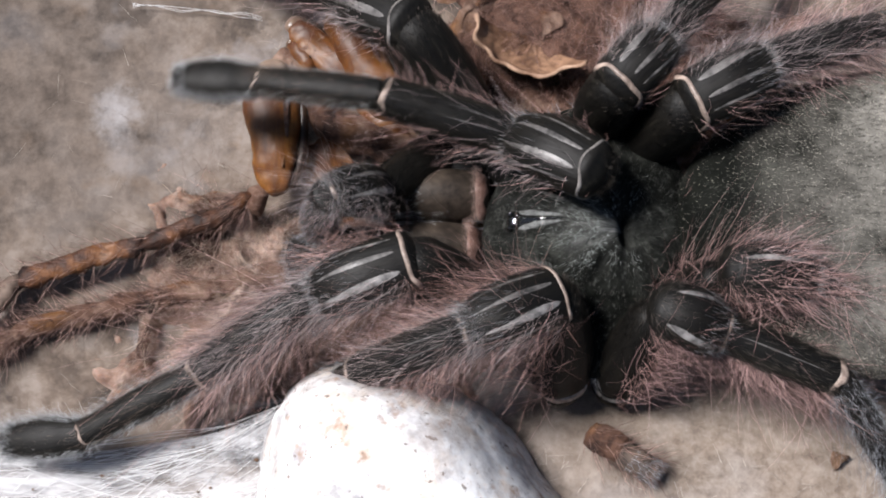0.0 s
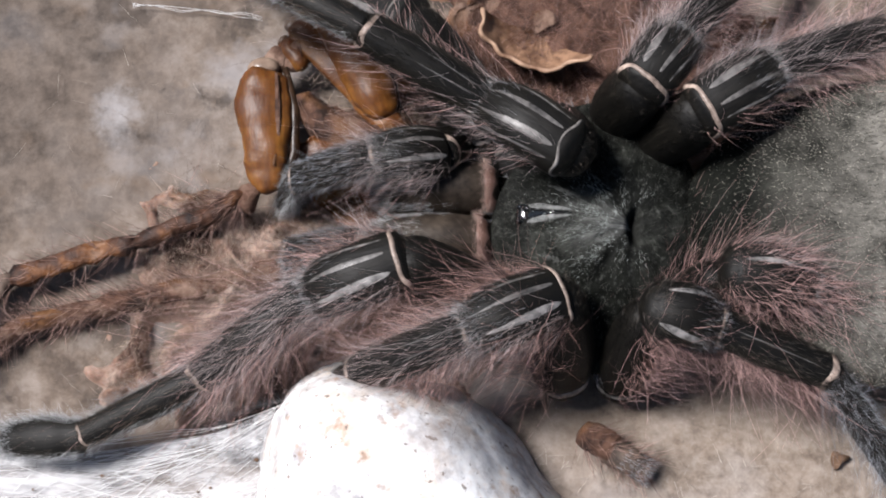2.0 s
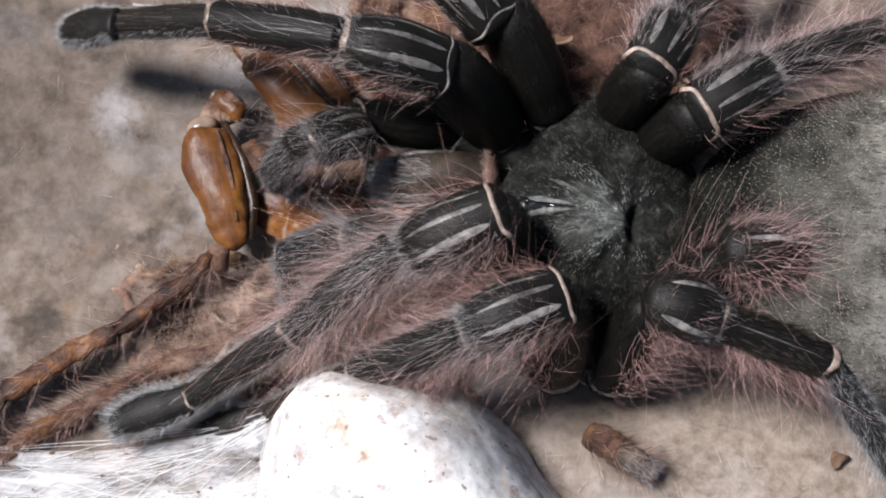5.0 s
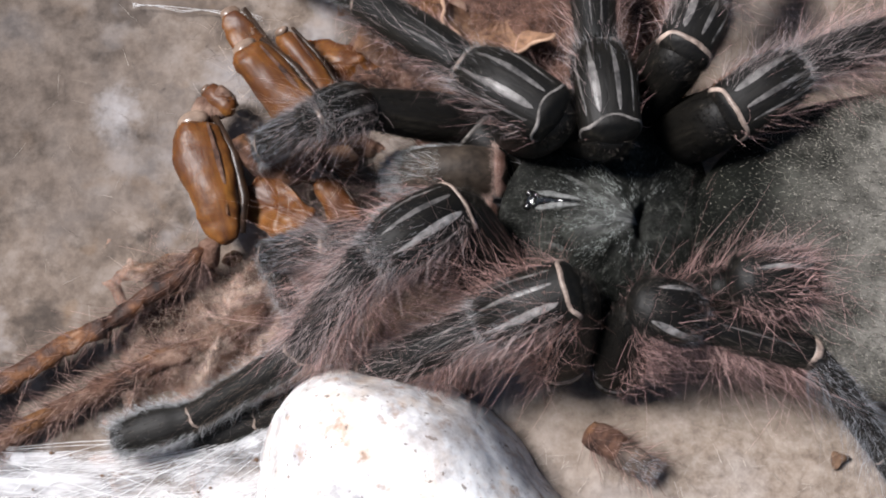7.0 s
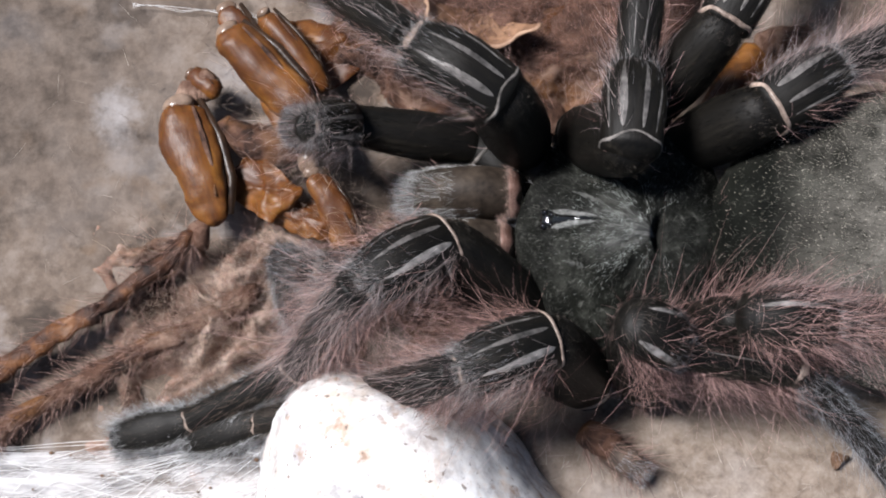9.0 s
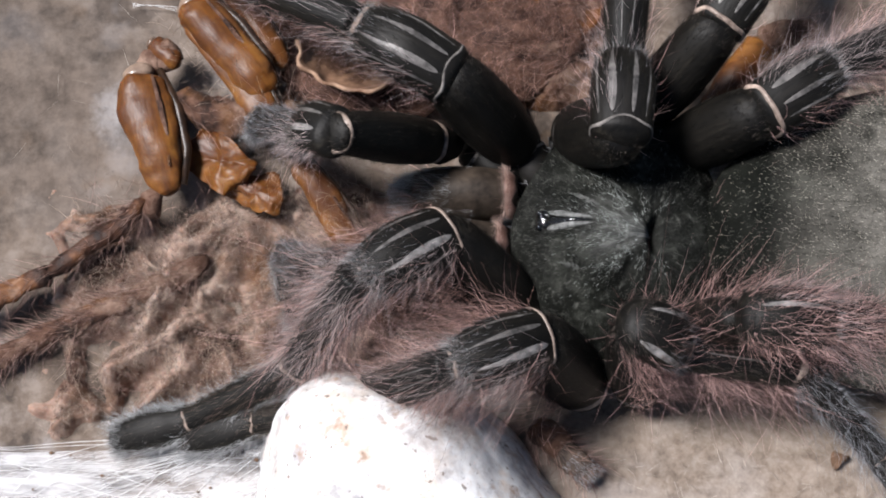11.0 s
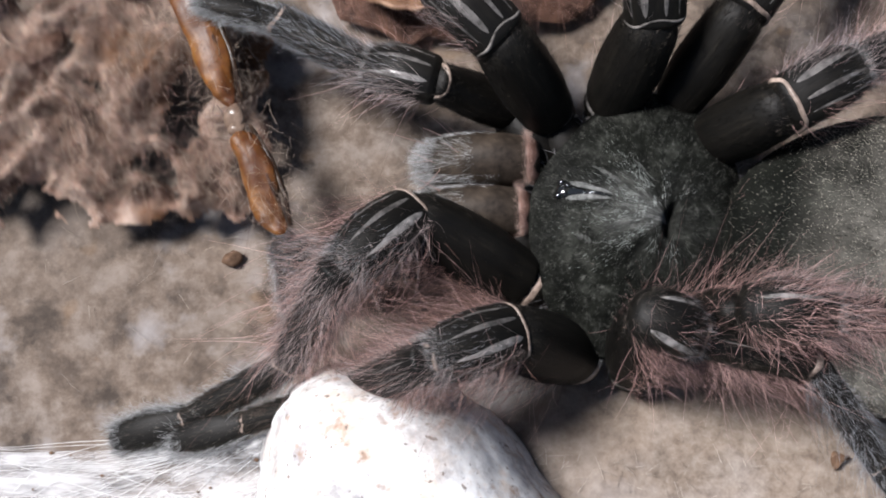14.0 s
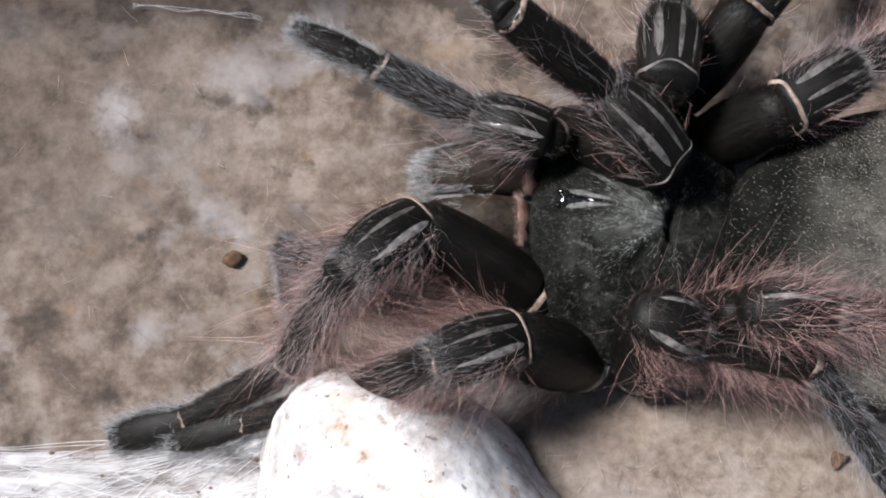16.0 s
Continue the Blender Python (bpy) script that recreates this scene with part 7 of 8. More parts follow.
    stride(leg_right_second,
           (0.0, 10.7, 13.8, 9.0, 15.1, 5.2, 22.4, 6.7, 10.3, 17.9, -6.6, 13.8, 20.4, -19.6, 15.8, 18.7, -28.8, 16.5, 17.3),
           (0.5, 12.6, 14.4, 9.0, 16.9, 5.6, 21.0, 12.2, 11.8, 13.4, 1.9, 18.7, 19.1, -8.8, 24.4, 24.7, -15.8, 30.0, 21.9),
           (1.0, 12.5, 14.5, 9.0, 16.4, 5.2, 22.6, 11.1, 11.0, 15.3, 0.3, 17.1, 21.4, -12.0, 22.3, 24.3, -19.9, 26.9, 22.5),
           (1.5, 12.4, 14.6, 9.0, 15.8, 4.9, 23.5, 10.1, 11.5, 17.3, -1.8, 18.0, 21.1, -14.3, 22.6, 24.1, -22.6, 26.7, 22.7),
           (2.0, 12.2, 14.5, 9.0, 12.5, 7.4, 22.7, 3.7, 13.3, 20.7, -8.3, 19.9, 23.8, -20.0, 26.3, 23.4, -28.3, 29.9, 21.3),
           (2.5, 12.0, 14.6, 9.0, 13.8, 5.3, 24.0, 6.6, 11.8, 19.4, -5.7, 17.2, 23.5, -18.8, 20.8, 26.3, -27.0, 23.7, 22.8),
           (3.0, 11.9, 14.7, 9.0, 14.0, 5.4, 23.8, 6.6, 11.7, 19.2, -5.7, 17.1, 23.2, -18.7, 20.8, 26.1, -27.2, 23.3, 23.2),
           (3.5, 11.8, 14.8, 9.0, 14.1, 5.4, 23.7, 6.6, 11.6, 19.1, -5.7, 17.0, 23.1, -18.7, 20.7, 26.0, -28.0, 21.8, 27.4),
           (4.0, 11.8, 14.8, 9.0, 12.5, 6.4, 22.3, 4.6, 12.9, 18.7, -8.2, 18.1, 20.9, -21.2, 22.2, 22.9, -30.0, 24.5, 20.6),
           (4.2, 12.7, 15.2, 9.0, 5.1, 22.0, 19.6, -2.6, 29.3, 21.5, -12.0, 36.9, 15.0, -21.1, 44.9, 9.4, -27.7, 50.1, 5.3),
           (6.3, 12.8, 15.1, 9.0, 8.3, 21.3, 21.5, 1.4, 29.6, 21.6, -0.8, 41.0, 14.2, -8.9, 49.8, 8.2, -15.3, 55.1, 4.0),
           (6.5, 13.1, 15.3, 9.0, 13.7, 14.0, 23.1, 7.4, 22.5, 20.7, 3.8, 34.7, 15.5, -0.2, 46.2, 10.0, -4.8, 53.2, 5.8),
           (7.0, 14.0, 15.7, 9.0, 17.2, 9.6, 21.8, 16.2, 20.0, 19.0, 15.8, 33.5, 16.3, 13.9, 45.7, 11.2, 11.6, 53.8, 7.3),
           (7.5, 15.0, 15.4, 9.0, 18.3, 5.1, 20.6, 18.3, 14.6, 15.4, 20.5, 27.6, 11.8, 20.3, 40.9, 10.6, 19.7, 49.7, 7.5),
           (8.0, 15.0, 14.0, 9.0, 19.4, 7.8, 21.7, 20.7, 18.1, 18.4, 22.3, 31.6, 18.2, 22.6, 44.0, 13.0, 22.2, 52.5, 9.3),
           (8.5, 14.9, 13.9, 9.0, 19.3, 7.8, 21.7, 20.6, 18.1, 18.4, 22.2, 31.6, 18.2, 22.5, 43.9, 13.0, 22.2, 52.5, 9.3),
           (9.0, 14.8, 13.8, 9.0, 19.2, 7.8, 21.8, 20.4, 18.0, 18.4, 22.1, 31.6, 18.2, 22.5, 43.9, 13.0, 22.2, 52.5, 9.3),
           (9.2, 14.8, 13.8, 9.0, 19.1, 7.8, 21.8, 20.4, 18.0, 18.5, 22.1, 31.6, 18.2, 22.5, 43.9, 13.0, 22.2, 52.5, 9.3),
           (11.3, 14.3, 13.7, 9.0, 18.0, 9.2, 22.5, 18.8, 19.2, 18.4, 19.9, 32.9, 18.2, 20.2, 45.2, 13.0, 19.8, 53.8, 9.3),
           (11.5, 14.2, 13.6, 9.0, 17.9, 9.3, 22.6, 18.6, 19.3, 18.3, 19.7, 33.0, 18.1, 20.0, 45.3, 13.0, 19.6, 53.9, 9.3),
           (12.0, 15.3, 14.5, 9.0, 18.4, 13.6, 23.3, 19.1, 23.2, 18.2, 19.5, 36.9, 18.2, 19.5, 49.1, 12.8, 19.0, 57.7, 9.2),
           (12.5, 16.4, 15.4, 9.0, 19.0, 18.3, 22.9, 18.7, 29.2, 23.4, 19.6, 41.4, 17.5, 19.1, 53.6, 12.0, 18.5, 62.3, 8.5),
           (13.0, 17.0, 15.8, 9.0, 20.6, 13.8, 22.7, 20.6, 24.5, 20.5, 20.7, 38.1, 18.8, 20.6, 50.7, 14.1, 19.5, 59.4, 10.7),
           (13.5, 18.2, 16.4, 9.0, 22.2, 17.8, 22.6, 21.1, 28.5, 23.8, 22.5, 40.9, 18.0, 21.7, 53.0, 12.5, 21.1, 61.6, 9.0),
           (14.0, 18.4, 16.4, 9.0, 22.2, 22.0, 21.2, 21.1, 31.1, 27.1, 23.1, 41.8, 18.8, 22.9, 53.8, 12.9, 22.5, 62.1, 8.7),
           (14.5, 18.7, 16.3, 9.0, 23.0, 16.0, 22.6, 24.2, 26.8, 22.6, 25.5, 39.8, 18.4, 25.4, 52.1, 13.2, 25.0, 60.7, 9.6),
           (15.0, 18.5, 15.8, 9.0, 23.3, 15.3, 22.8, 24.8, 25.1, 18.3, 25.9, 38.7, 18.3, 26.0, 51.2, 13.6, 24.9, 59.9, 10.3),
           (15.5, 18.2, 15.7, 9.0, 23.1, 15.0, 22.8, 24.6, 24.7, 18.0, 25.3, 38.4, 18.5, 26.1, 50.9, 13.5, 24.7, 59.9, 10.4),
           (16.0, 17.9, 15.6, 9.0, 23.0, 14.7, 22.7, 24.3, 24.3, 17.8, 24.8, 38.0, 18.6, 26.1, 50.7, 13.5, 24.5, 59.8, 10.5))
    stride(leg_right_third,
           (0.0, 17.5, 15.1, 9.0, 18.2, 14.6, 21.4, 23.6, 20.8, 19.5, 30.5, 29.9, 13.7, 38.3, 40.0, 8.8, 43.8, 47.1, 6.4),
           (0.5, 19.5, 15.1, 9.0, 20.7, 14.6, 21.4, 25.5, 21.2, 19.2, 32.7, 30.1, 13.6, 40.4, 40.2, 8.5, 45.6, 47.6, 6.0),
           (1.0, 19.4, 15.3, 9.0, 20.7, 14.6, 21.4, 25.4, 21.2, 19.2, 32.7, 30.1, 13.6, 40.4, 40.2, 8.5, 45.6, 47.6, 6.0),
           (1.5, 19.3, 15.5, 9.0, 20.7, 14.6, 21.4, 25.4, 21.2, 19.1, 32.7, 30.1, 13.5, 40.4, 40.2, 8.5, 45.6, 47.6, 6.0),
           (2.0, 19.0, 15.4, 9.0, 20.7, 14.6, 21.4, 25.4, 21.2, 19.1, 32.7, 30.1, 13.5, 40.4, 40.3, 8.5, 45.6, 47.6, 6.0),
           (2.5, 18.9, 15.5, 9.0, 20.7, 14.6, 21.3, 25.3, 21.3, 19.0, 32.7, 30.1, 13.5, 40.4, 40.3, 8.5, 45.6, 47.6, 6.0),
           (3.0, 18.8, 15.6, 9.0, 20.7, 14.6, 21.3, 25.3, 21.3, 19.0, 32.7, 30.1, 13.5, 40.4, 40.3, 8.5, 45.6, 47.6, 6.0),
           (3.5, 18.7, 15.7, 9.0, 20.7, 14.6, 21.3, 25.3, 21.3, 18.9, 32.7, 30.1, 13.4, 40.4, 40.3, 8.4, 45.6, 47.6, 6.0),
           (4.0, 18.7, 15.7, 9.0, 20.7, 14.6, 21.3, 25.2, 21.3, 18.9, 32.6, 30.1, 13.4, 40.4, 40.3, 8.4, 45.6, 47.6, 6.0),
           (4.2, 19.6, 15.8, 9.0, 21.1, 15.5, 21.5, 25.0, 22.4, 18.6, 32.3, 31.3, 13.2, 40.6, 40.9, 8.0, 45.9, 48.2, 5.6),
           (6.3, 19.7, 15.8, 9.0, 22.6, 17.0, 21.5, 26.0, 23.9, 18.0, 33.5, 32.4, 12.2, 41.5, 42.2, 6.8, 46.8, 49.5, 4.4),
           (6.5, 20.0, 15.9, 9.0, 23.3, 17.4, 21.4, 26.7, 24.3, 17.9, 34.0, 32.9, 12.1, 42.0, 42.7, 6.7, 47.3, 49.9, 4.2),
           (7.0, 21.0, 16.1, 9.0, 25.1, 18.3, 21.2, 28.3, 25.3, 17.7, 35.2, 34.1, 11.7, 43.2, 43.9, 6.3, 48.8, 50.8, 3.6),
           (7.5, 21.9, 15.4, 9.0, 26.8, 19.5, 20.6, 30.7, 26.5, 18.0, 37.3, 35.2, 11.4, 44.7, 45.2, 5.7, 50.1, 52.3, 2.9),
           (8.0, 21.9, 14.8, 9.0, 28.7, 20.9, 19.3, 32.8, 28.0, 17.7, 39.5, 36.4, 10.8, 46.3, 46.7, 4.9, 51.4, 54.0, 2.1),
           (8.5, 21.8, 14.8, 9.0, 29.5, 21.9, 18.5, 33.6, 29.2, 17.7, 40.3, 37.2, 10.4, 47.0, 47.6, 4.6, 52.2, 54.9, 1.9),
           (9.0, 21.7, 14.7, 9.0, 30.3, 22.9, 17.8, 34.3, 30.3, 17.8, 41.0, 38.0, 10.1, 47.7, 48.4, 4.4, 52.9, 55.7, 1.8),
           (9.2, 21.7, 14.7, 9.0, 30.6, 23.3, 17.6, 34.6, 30.7, 17.9, 41.2, 38.3, 10.1, 48.0, 48.7, 4.4, 53.2, 56.0, 1.7),
           (11.3, 21.2, 14.5, 9.0, 29.4, 22.4, 17.9, 34.0, 29.4, 17.5, 40.6, 37.6, 10.3, 47.6, 48.1, 5.0, 52.8, 55.3, 2.3),
           (11.5, 21.1, 14.5, 9.0, 29.3, 22.3, 17.9, 33.9, 29.3, 17.5, 40.5, 37.5, 10.3, 47.6, 48.0, 5.0, 52.7, 55.3, 2.3),
           (12.0, 22.2, 15.2, 9.0, 30.6, 23.5, 17.7, 35.1, 30.6, 17.7, 41.8, 38.6, 10.3, 49.0, 48.9, 4.9, 54.2, 56.1, 2.2),
           (12.5, 23.3, 15.8, 9.0, 31.9, 24.7, 17.4, 36.3, 31.8, 17.8, 43.1, 39.5, 10.3, 50.5, 49.7, 4.8, 55.7, 57.0, 2.2),
           (13.0, 23.9, 16.1, 9.0, 32.0, 24.6, 17.7, 36.5, 31.7, 17.8, 43.4, 39.5, 10.4, 50.6, 49.7, 4.8, 55.9, 56.9, 2.2),
           (13.5, 25.1, 16.3, 9.0, 32.1, 24.4, 18.3, 36.7, 31.4, 17.7, 43.5, 39.4, 10.5, 50.8, 49.6, 5.0, 56.0, 56.8, 2.3),
           (14.0, 25.4, 16.1, 9.0, 32.3, 24.4, 18.2, 36.9, 31.4, 17.7, 43.8, 39.3, 10.5, 51.0, 49.6, 4.9, 56.2, 56.8, 2.3),
           (14.5, 25.6, 16.0, 9.0, 32.5, 24.4, 18.1, 37.2, 31.3, 17.8, 44.1, 39.3, 10.6, 51.2, 49.6, 4.9, 56.4, 56.8, 2.3),
           (15.0, 25.4, 15.7, 9.0, 32.7, 24.6, 17.8, 37.5, 31.4, 17.8, 44.4, 39.4, 10.5, 51.4, 49.6, 4.9, 56.6, 56.9, 2.2),
           (15.5, 25.1, 15.7, 9.0, 32.9, 24.6, 17.6, 37.8, 31.4, 17.9, 44.6, 39.3, 10.5, 51.6, 49.7, 4.9, 56.8, 56.9, 2.2),
           (16.0, 24.8, 15.7, 9.0, 33.1, 24.7, 17.5, 38.1, 31.4, 17.9, 44.9, 39.3, 10.6, 51.8, 49.7, 4.9, 57.0, 56.9, 2.2))
    stride(leg_right_fourth,
           (0.0, 21.9, 12.1, 9.0, 26.0, 13.1, 20.2, 34.9, 18.1, 19.0, 47.8, 23.1, 14.3, 62.8, 29.5, 10.0, 71.9, 33.2, 8.1),
           (0.5, 23.8, 11.9, 9.0, 27.1, 12.1, 20.6, 35.6, 17.6, 18.8, 48.4, 22.8, 14.0, 63.2, 29.5, 9.7, 72.2, 33.3, 7.8),
           (1.0, 23.7, 12.0, 9.0, 27.0, 12.1, 20.6, 35.5, 17.6, 18.8, 48.4, 22.8, 14.0, 63.2, 29.5, 9.7, 72.2, 33.3, 7.8),
           (1.5, 23.5, 12.2, 9.0, 27.0, 12.1, 20.6, 35.5, 17.6, 18.7, 48.4, 22.8, 14.0, 63.2, 29.5, 9.7, 72.2, 33.3, 7.8),
           (2.0, 23.3, 12.3, 9.0, 27.0, 12.1, 20.5, 35.5, 17.6, 18.7, 48.4, 22.8, 14.0, 63.2, 29.5, 9.7, 72.2, 33.3, 7.8),
           (2.5, 23.2, 12.4, 9.0, 27.0, 12.1, 20.5, 35.5, 17.6, 18.7, 48.4, 22.8, 13.9, 63.2, 29.5, 9.7, 72.2, 33.3, 7.8),
           (3.0, 23.1, 12.5, 9.0, 27.0, 12.1, 20.4, 35.5, 17.6, 18.6, 48.4, 22.8, 13.9, 63.2, 29.5, 9.7, 72.2, 33.3, 7.8),
           (3.5, 23.0, 12.6, 9.0, 27.0, 12.1, 20.4, 35.5, 17.6, 18.6, 48.4, 22.8, 13.9, 63.2, 29.5, 9.7, 72.2, 33.3, 7.8),
           (4.0, 23.0, 12.6, 9.0, 27.0, 12.1, 20.4, 35.5, 17.6, 18.6, 48.4, 22.8, 13.9, 63.2, 29.5, 9.7, 72.2, 33.3, 7.8),
           (4.2, 23.8, 12.4, 9.0, 26.4, 11.5, 20.7, 35.0, 16.9, 19.0, 47.8, 22.2, 14.3, 62.7, 29.1, 10.2, 71.6, 32.9, 8.3),
           (6.3, 23.8, 12.4, 9.0, 27.9, 12.1, 20.5, 36.2, 17.8, 18.1, 49.0, 23.1, 13.4, 63.8, 29.9, 9.2, 72.8, 33.7, 7.3),
           (6.5, 24.2, 12.4, 9.0, 28.5, 12.0, 20.4, 36.8, 17.7, 18.3, 49.5, 23.2, 13.5, 64.2, 30.0, 9.1, 73.2, 33.8, 7.2),
           (7.0, 25.0, 12.6, 9.0, 29.8, 11.9, 20.2, 38.2, 17.6, 18.8, 50.7, 23.3, 13.7, 65.3, 30.1, 9.0, 74.2, 34.1, 6.9),
           (7.5, 25.8, 11.7, 9.0, 31.2, 11.6, 20.0, 39.6, 17.2, 18.0, 52.1, 23.2, 13.2, 66.6, 30.3, 8.6, 75.6, 34.2, 6.7),
           (8.0, 26.2, 11.6, 9.0, 35.2, 12.9, 18.0, 43.6, 18.6, 16.7, 56.1, 24.6, 12.1, 70.6, 31.8, 7.5, 79.7, 35.4, 5.5),
           (8.5, 26.1, 11.6, 9.0, 34.9, 12.9, 18.2, 43.3, 18.6, 16.7, 55.8, 24.6, 12.1, 70.3, 31.8, 7.5, 79.4, 35.4, 5.5),
           (9.0, 26.0, 11.5, 9.0, 34.5, 13.0, 18.4, 42.9, 18.6, 16.7, 55.5, 24.5, 12.2, 70.0, 31.8, 7.5, 79.1, 35.3, 5.5),
           (9.2, 26.0, 11.5, 9.0, 34.4, 13.0, 18.5, 42.8, 18.6, 16.7, 55.4, 24.5, 12.2, 69.8, 31.8, 7.5, 78.9, 35.3, 5.6),
           (11.3, 25.4, 11.3, 9.0, 33.7, 12.7, 18.5, 42.1, 18.4, 16.6, 54.8, 24.2, 12.3, 69.3, 31.4, 7.9, 78.4, 35.0, 6.0),
           (11.5, 25.4, 11.3, 9.0, 33.6, 12.7, 18.5, 42.0, 18.3, 16.6, 54.7, 24.2, 12.3, 69.3, 31.4, 7.9, 78.4, 34.9, 6.0),
           (12.0, 26.4, 11.8, 9.0, 34.3, 13.1, 18.8, 42.7, 18.7, 17.0, 55.3, 24.5, 12.4, 69.8, 31.6, 7.8, 78.9, 35.1, 5.8),
           (12.5, 27.3, 12.2, 9.0, 34.9, 13.5, 19.0, 43.4, 19.0, 17.5, 55.9, 24.7, 12.5, 70.4, 31.8, 7.6, 79.5, 35.3, 5.6),
           (13.0, 27.9, 12.5, 9.0, 35.6, 13.3, 19.0, 44.2, 18.7, 17.3, 56.6, 24.6, 12.4, 71.1, 31.7, 7.6, 80.2, 35.3, 5.6),
           (13.5, 28.9, 12.5, 9.0, 36.2, 13.1, 19.2, 44.8, 18.4, 17.4, 57.2, 24.4, 12.5, 71.6, 31.6, 7.7, 80.7, 35.2, 5.7),
           (14.0, 29.1, 12.3, 9.0, 36.2, 13.1, 19.3, 44.8, 18.3, 17.5, 57.2, 24.3, 12.5, 71.6, 31.6, 7.8, 80.7, 35.2, 5.8),
           (14.5, 29.2, 12.0, 9.0, 36.1, 13.0, 19.4, 44.8, 18.3, 17.5, 57.1, 24.3, 12.6, 71.5, 31.6, 7.8, 80.6, 35.1, 5.8),
           (15.0, 29.2, 11.9, 9.0, 36.1, 13.0, 19.3, 44.8, 18.3, 17.5, 57.2, 24.3, 12.5, 71.6, 31.6, 7.8, 80.6, 35.1, 5.8),
           (15.5, 28.9, 12.0, 9.0, 36.2, 13.0, 19.2, 44.8, 18.3, 17.4, 57.2, 24.4, 12.5, 71.6, 31.6, 7.8, 80.7, 35.2, 5.8),
           (16.0, 28.7, 12.0, 9.0, 36.2, 13.0, 19.1, 44.8, 18.3, 17.2, 57.2, 24.4, 12.4, 71.7, 31.6, 7.7, 80.7, 35.2, 5.7))
    walk(shed_skin, [
        (0.0, pose(-0.01969, 0.01515, 0.00000, 0, 0, -14.0)),
        (0.5, pose(-0.01958, 0.01603, 0.00000, 0, 0, -14.0)),
        (2.0, pose(-0.02066, 0.01535, 0.00000, 0, 0, -14.0)),
        (3.5, pose(-0.02086, 0.01535, 0.00000, 0, 0, -14.0)),
        (4.0, pose(-0.02349, 0.01213, 0.00000, 0, 0, -8.0)),
        (4.2, pose(-0.02469, 0.00913, 0.00000, 0, 0, 0.0)),
        (6.3, pose(-0.02647, 0.00827, 0.00000, 0, 0, 0.0)),
        (7.0, pose(-0.02694, 0.00913, 0.00000, 0, 0, 0.0)),
        (8.0, pose(-0.02681, 0.00913, 0.00000, 0, 0, 1.0)),
        (9.0, pose(-0.02849, 0.01113, 0.00000, 0, 0, 2.0)),
        (9.2, pose(-0.03053, 0.01414, 0.00000, 0, 0, 0.0)),
        (11.3, pose(-0.03424, 0.01481, 0.00000, 0, 0, -1.0)),
        (11.5, pose(-0.03489, 0.01481, 0.00000, 0, 0, -1.0)),
        (12.0, pose(-0.03645, 0.02091, 0.00000, 0, 0, 0.0)),
        (12.5, pose(-0.04058, 0.02558, 0.00000, 0, 0, 2.0)),
        (13.0, pose(-0.04504, 0.02953, 0.00000, 0, 0, 2.0)),
        (13.5, pose(-0.04779, 0.03468, 0.00200, 0, 0, 0.0)),
        (14.0, pose(-0.04992, 0.03924, 0.00600, 0, 0, 0.0)),
        # unseen from here on, held up where it throws shade on the soil
        (14.5, pose(-0.06300, 0.06350, 0.03200, 0, 0, 0.0)),
        (15.0, pose(-0.06100, 0.06500, 0.03900, 0, 0, 0.0)),
        (15.5, pose(-0.05900, 0.07250, 0.04400, 0, 0, 0.0)),
        (16.0, pose(-0.05900, 0.07300, 0.04600, 0, 0, 0.0)),
    ])
    walk(loose_leg, [
        (0.0, pose(0.01972, -0.02227, 0.00280, 0, 0, 0.0)),
        (1.5, pose(0.01878, -0.02209, 0.00280, 0, 0, 0.0)),
        (3.5, pose(0.01940, -0.02227, 0.00280, 0, 0, 0.0)),
        (7.0, pose(0.01953, -0.02216, 0.00280, 0, 0, 0.0)),
        (8.0, pose(0.02002, -0.02216, 0.00280, 0, 0, 0.0)),
        (9.0, pose(0.01878, -0.02216, 0.00280, 0, 0, -4.0)),
        (9.2, pose(0.01755, -0.02178, 0.00280, 0, 0, -8.0)),
        (11.5, pose(0.01316, -0.02209, 0.00280, 0, 0, -10.0)),
        (12.0, pose(0.01355, -0.01775, 0.00150, 0, 0, -10.0)),
        (12.5, pose(0.01406, -0.00907, 0.00030, 0, 0, -5.0)),
        (13.0, pose(0.01541, -0.00519, 0.00030, 0, 0, 0.0)),
        (16.0, pose(0.01541, -0.00519, 0.00030, 0, 0, 0.0)),
    ])
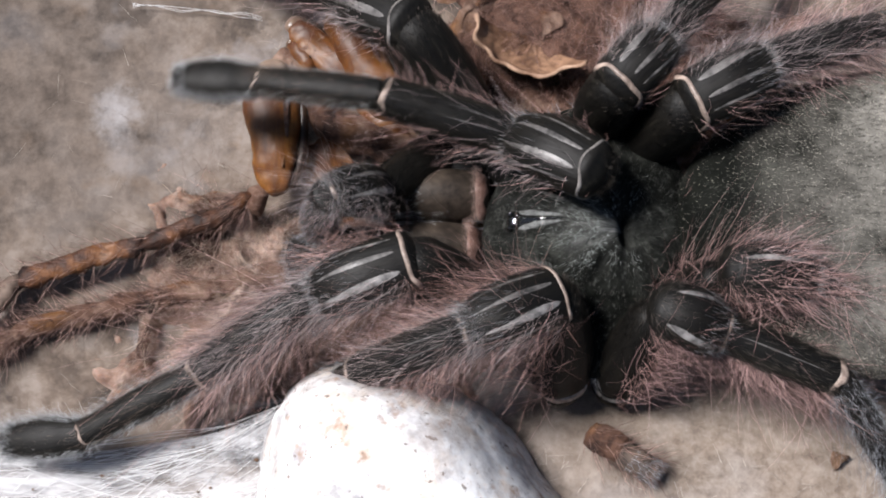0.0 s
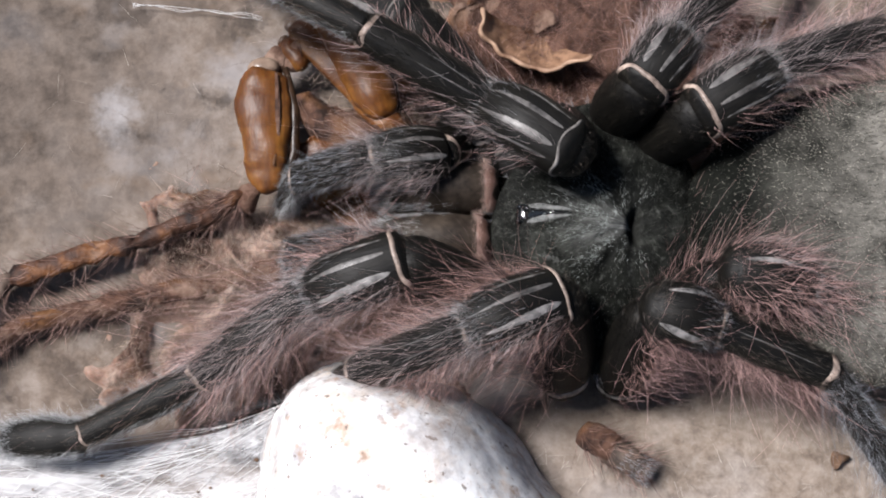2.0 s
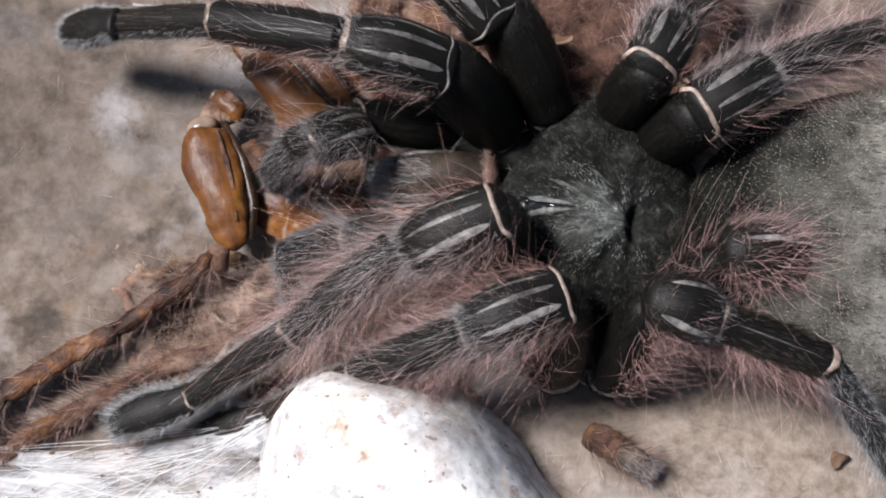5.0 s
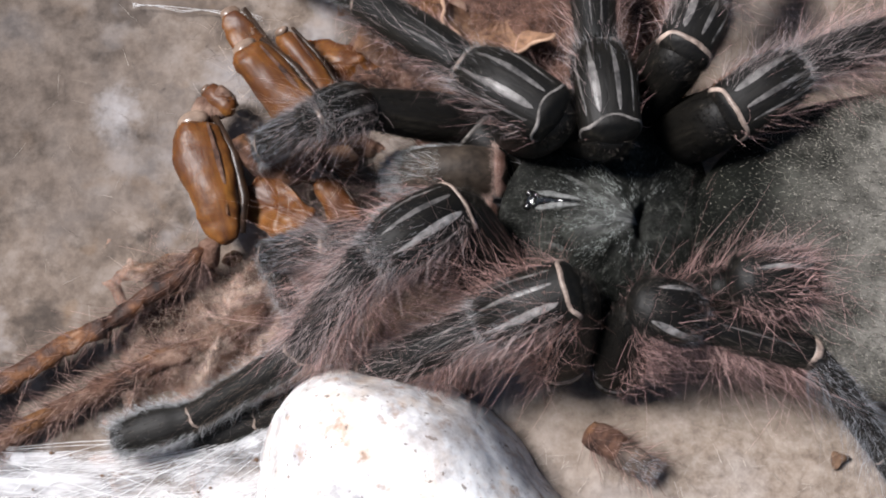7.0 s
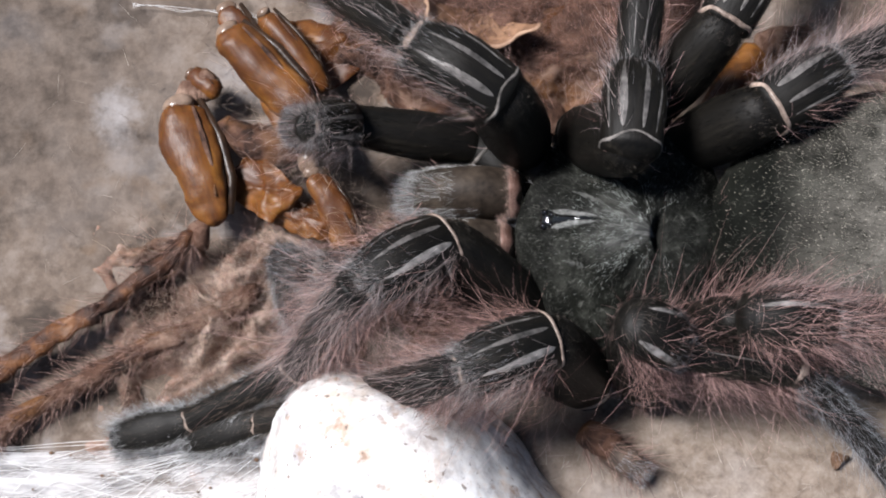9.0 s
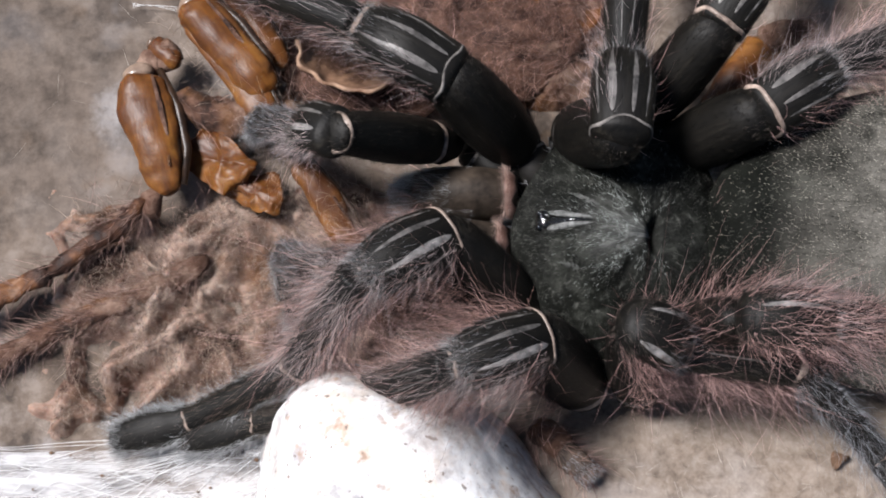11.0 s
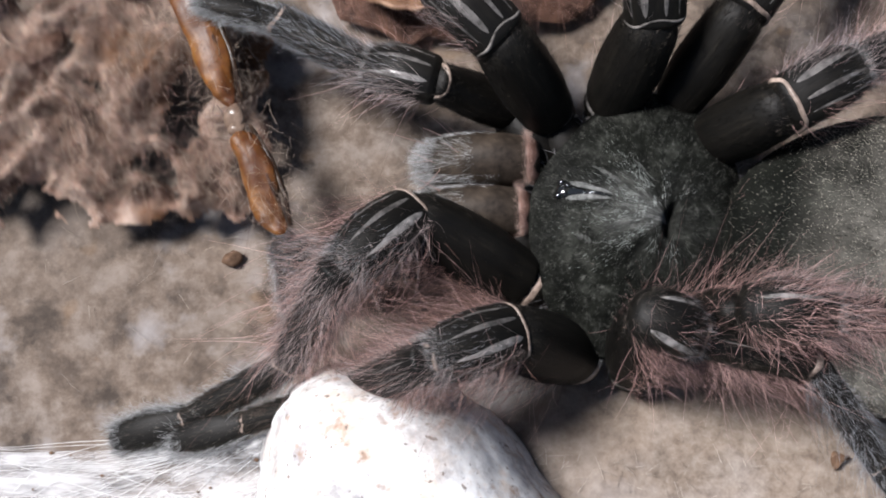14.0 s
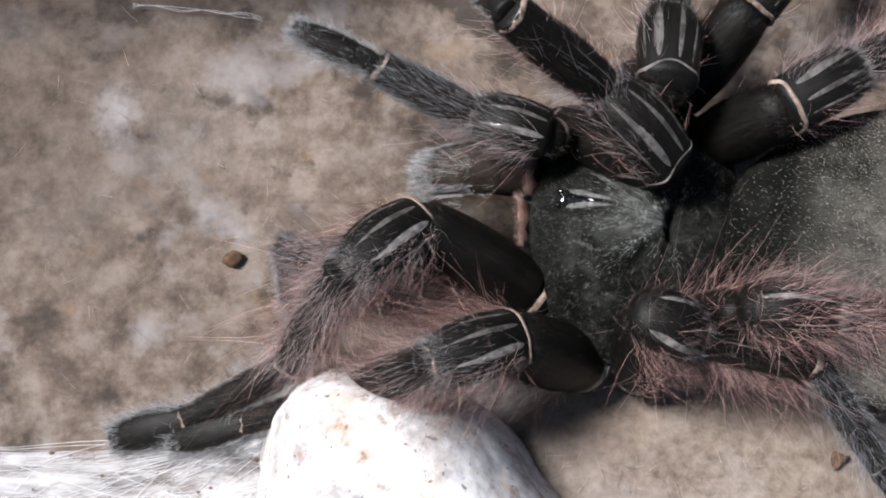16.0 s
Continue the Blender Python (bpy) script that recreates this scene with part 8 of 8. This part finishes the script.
    walk(curled_skin, [
        (0.0, pose(0.01083, 0.02639, 0.00250, 0, 0, 0.0)),
        (0.5, pose(0.01327, 0.02712, 0.00000, 0, 0, 0.0)),
        (2.0, pose(0.01149, 0.02708, 0.00250, 0, 0, 0.0)),
        (3.5, pose(0.01182, 0.02708, 0.00250, 0, 0, 0.0)),
        (4.2, pose(0.01054, 0.02880, 0.00250, 0, 0, 5.0)),
        (6.3, pose(0.00759, 0.02880, 0.00250, 0, 0, 5.0)),
        (7.5, pose(0.00629, 0.02950, 0.00250, 0, 0, 8.0)),
        (8.0, pose(0.00563, 0.02984, 0.00250, 0, 0, 10.0)),
        (9.0, pose(0.00498, 0.02984, 0.00250, 0, 0, 10.0)),
        (9.2, pose(0.00301, 0.02915, 0.00250, 0, 0, 10.0)),
        (11.3, pose(-0.01131, 0.02331, 0.00250, 0, 0, 10.0)),
        (11.5, pose(-0.01228, 0.02262, 0.00250, 0, 0, 10.0)),
        (12.0, pose(-0.01197, 0.02399, 0.00250, 0, 0, 10.0)),
        (12.5, pose(-0.01137, 0.02777, 0.00250, 0, 0, 10.0)),
        (13.0, pose(-0.00681, 0.02950, 0.00250, 0, 0, 10.0)),
        (13.5, pose(-0.00354, 0.02950, 0.00250, 0, 0, 10.0)),
        (14.0, pose(-0.00422, 0.03437, 0.00250, 0, 0, 10.0)),
        (14.5, pose(-0.00430, 0.05152, 0.00250, 0, 0, 10.0)),
        (16.0, pose(-0.01278, 0.08166, 0.00250, 0, 0, 10.0)),
    ])
    walk(rear_piece, [
        (0.0, pose(0.03605, 0.02227, 0.00030, 0, 0, 0.0)),
        (7.0, pose(0.03330, 0.01951, 0.00030, 0, 0, -10.0)),
        (8.0, pose(0.03401, 0.02088, 0.00030, 0, 0, 0.0)),
        (9.2, pose(0.03402, 0.02102, 0.00030, 0, 0, 0.0)),
        (11.3, pose(0.03472, 0.02227, 0.00030, 0, 0, 0.0)),
        (12.0, pose(0.03631, 0.02853, 0.00030, 0, 0, 5.0)),
        (12.5, pose(0.03812, 0.03991, 0.00030, 0, 0, 8.0)),
        (16.0, pose(0.04211, 0.05306, 0.00030, 0, 0, 8.0)),
    ])
    walk(trailing_leg, [
        (0.0, pose(-0.00313, 0.01323, 0.00500, 0, 0, 18.0)),
        (3.5, pose(-0.00345, 0.01323, 0.00500, 0, 0, 18.0)),
        (4.2, pose(-0.00917, 0.01025, 0.00500, 0, 0, 10.0)),
        (6.3, pose(-0.01429, 0.01157, 0.00500, 0, 0, 5.0)),
        (8.0, pose(-0.01460, 0.01157, 0.00500, 0, 0, 3.0)),
        (9.2, pose(-0.01525, 0.01210, 0.00500, 0, 0, 3.0)),
        (11.3, pose(-0.01786, 0.01360, 0.00600, 0, 0, 15.0)),
        (11.5, pose(-0.01819, 0.01406, 0.00600, 0, 0, 18.0)),
        (12.0, pose(-0.01827, 0.01364, 0.00700, 0, 0, 20.0)),
        (12.5, pose(-0.01891, 0.01396, 0.00700, 0, 0, 20.0)),
        (13.0, pose(-0.02157, 0.01630, 0.00900, 0, 0, 6.0)),
        (13.5, pose(-0.02313, 0.01392, 0.01000, 0, 0, 2.0)),
        (14.0, pose(-0.02239, 0.01474, 0.01300, 0, 0, -2.0)),
        (14.5, pose(-0.02819, 0.01837, 0.01500, 0, 0, -2.0)),
        (15.0, pose(-0.03138, 0.02817, 0.01800, 0, 0, -4.0)),
        (15.5, pose(-0.03778, 0.03887, 0.02200, 0, 0, -6.0)),
        (16.0, pose(-0.04365, 0.05320, 0.02600, 0, 0, -6.0)),
    ])
    # fitted rows end
    hold_jaws()
    scene.frame_set(1)


motions()
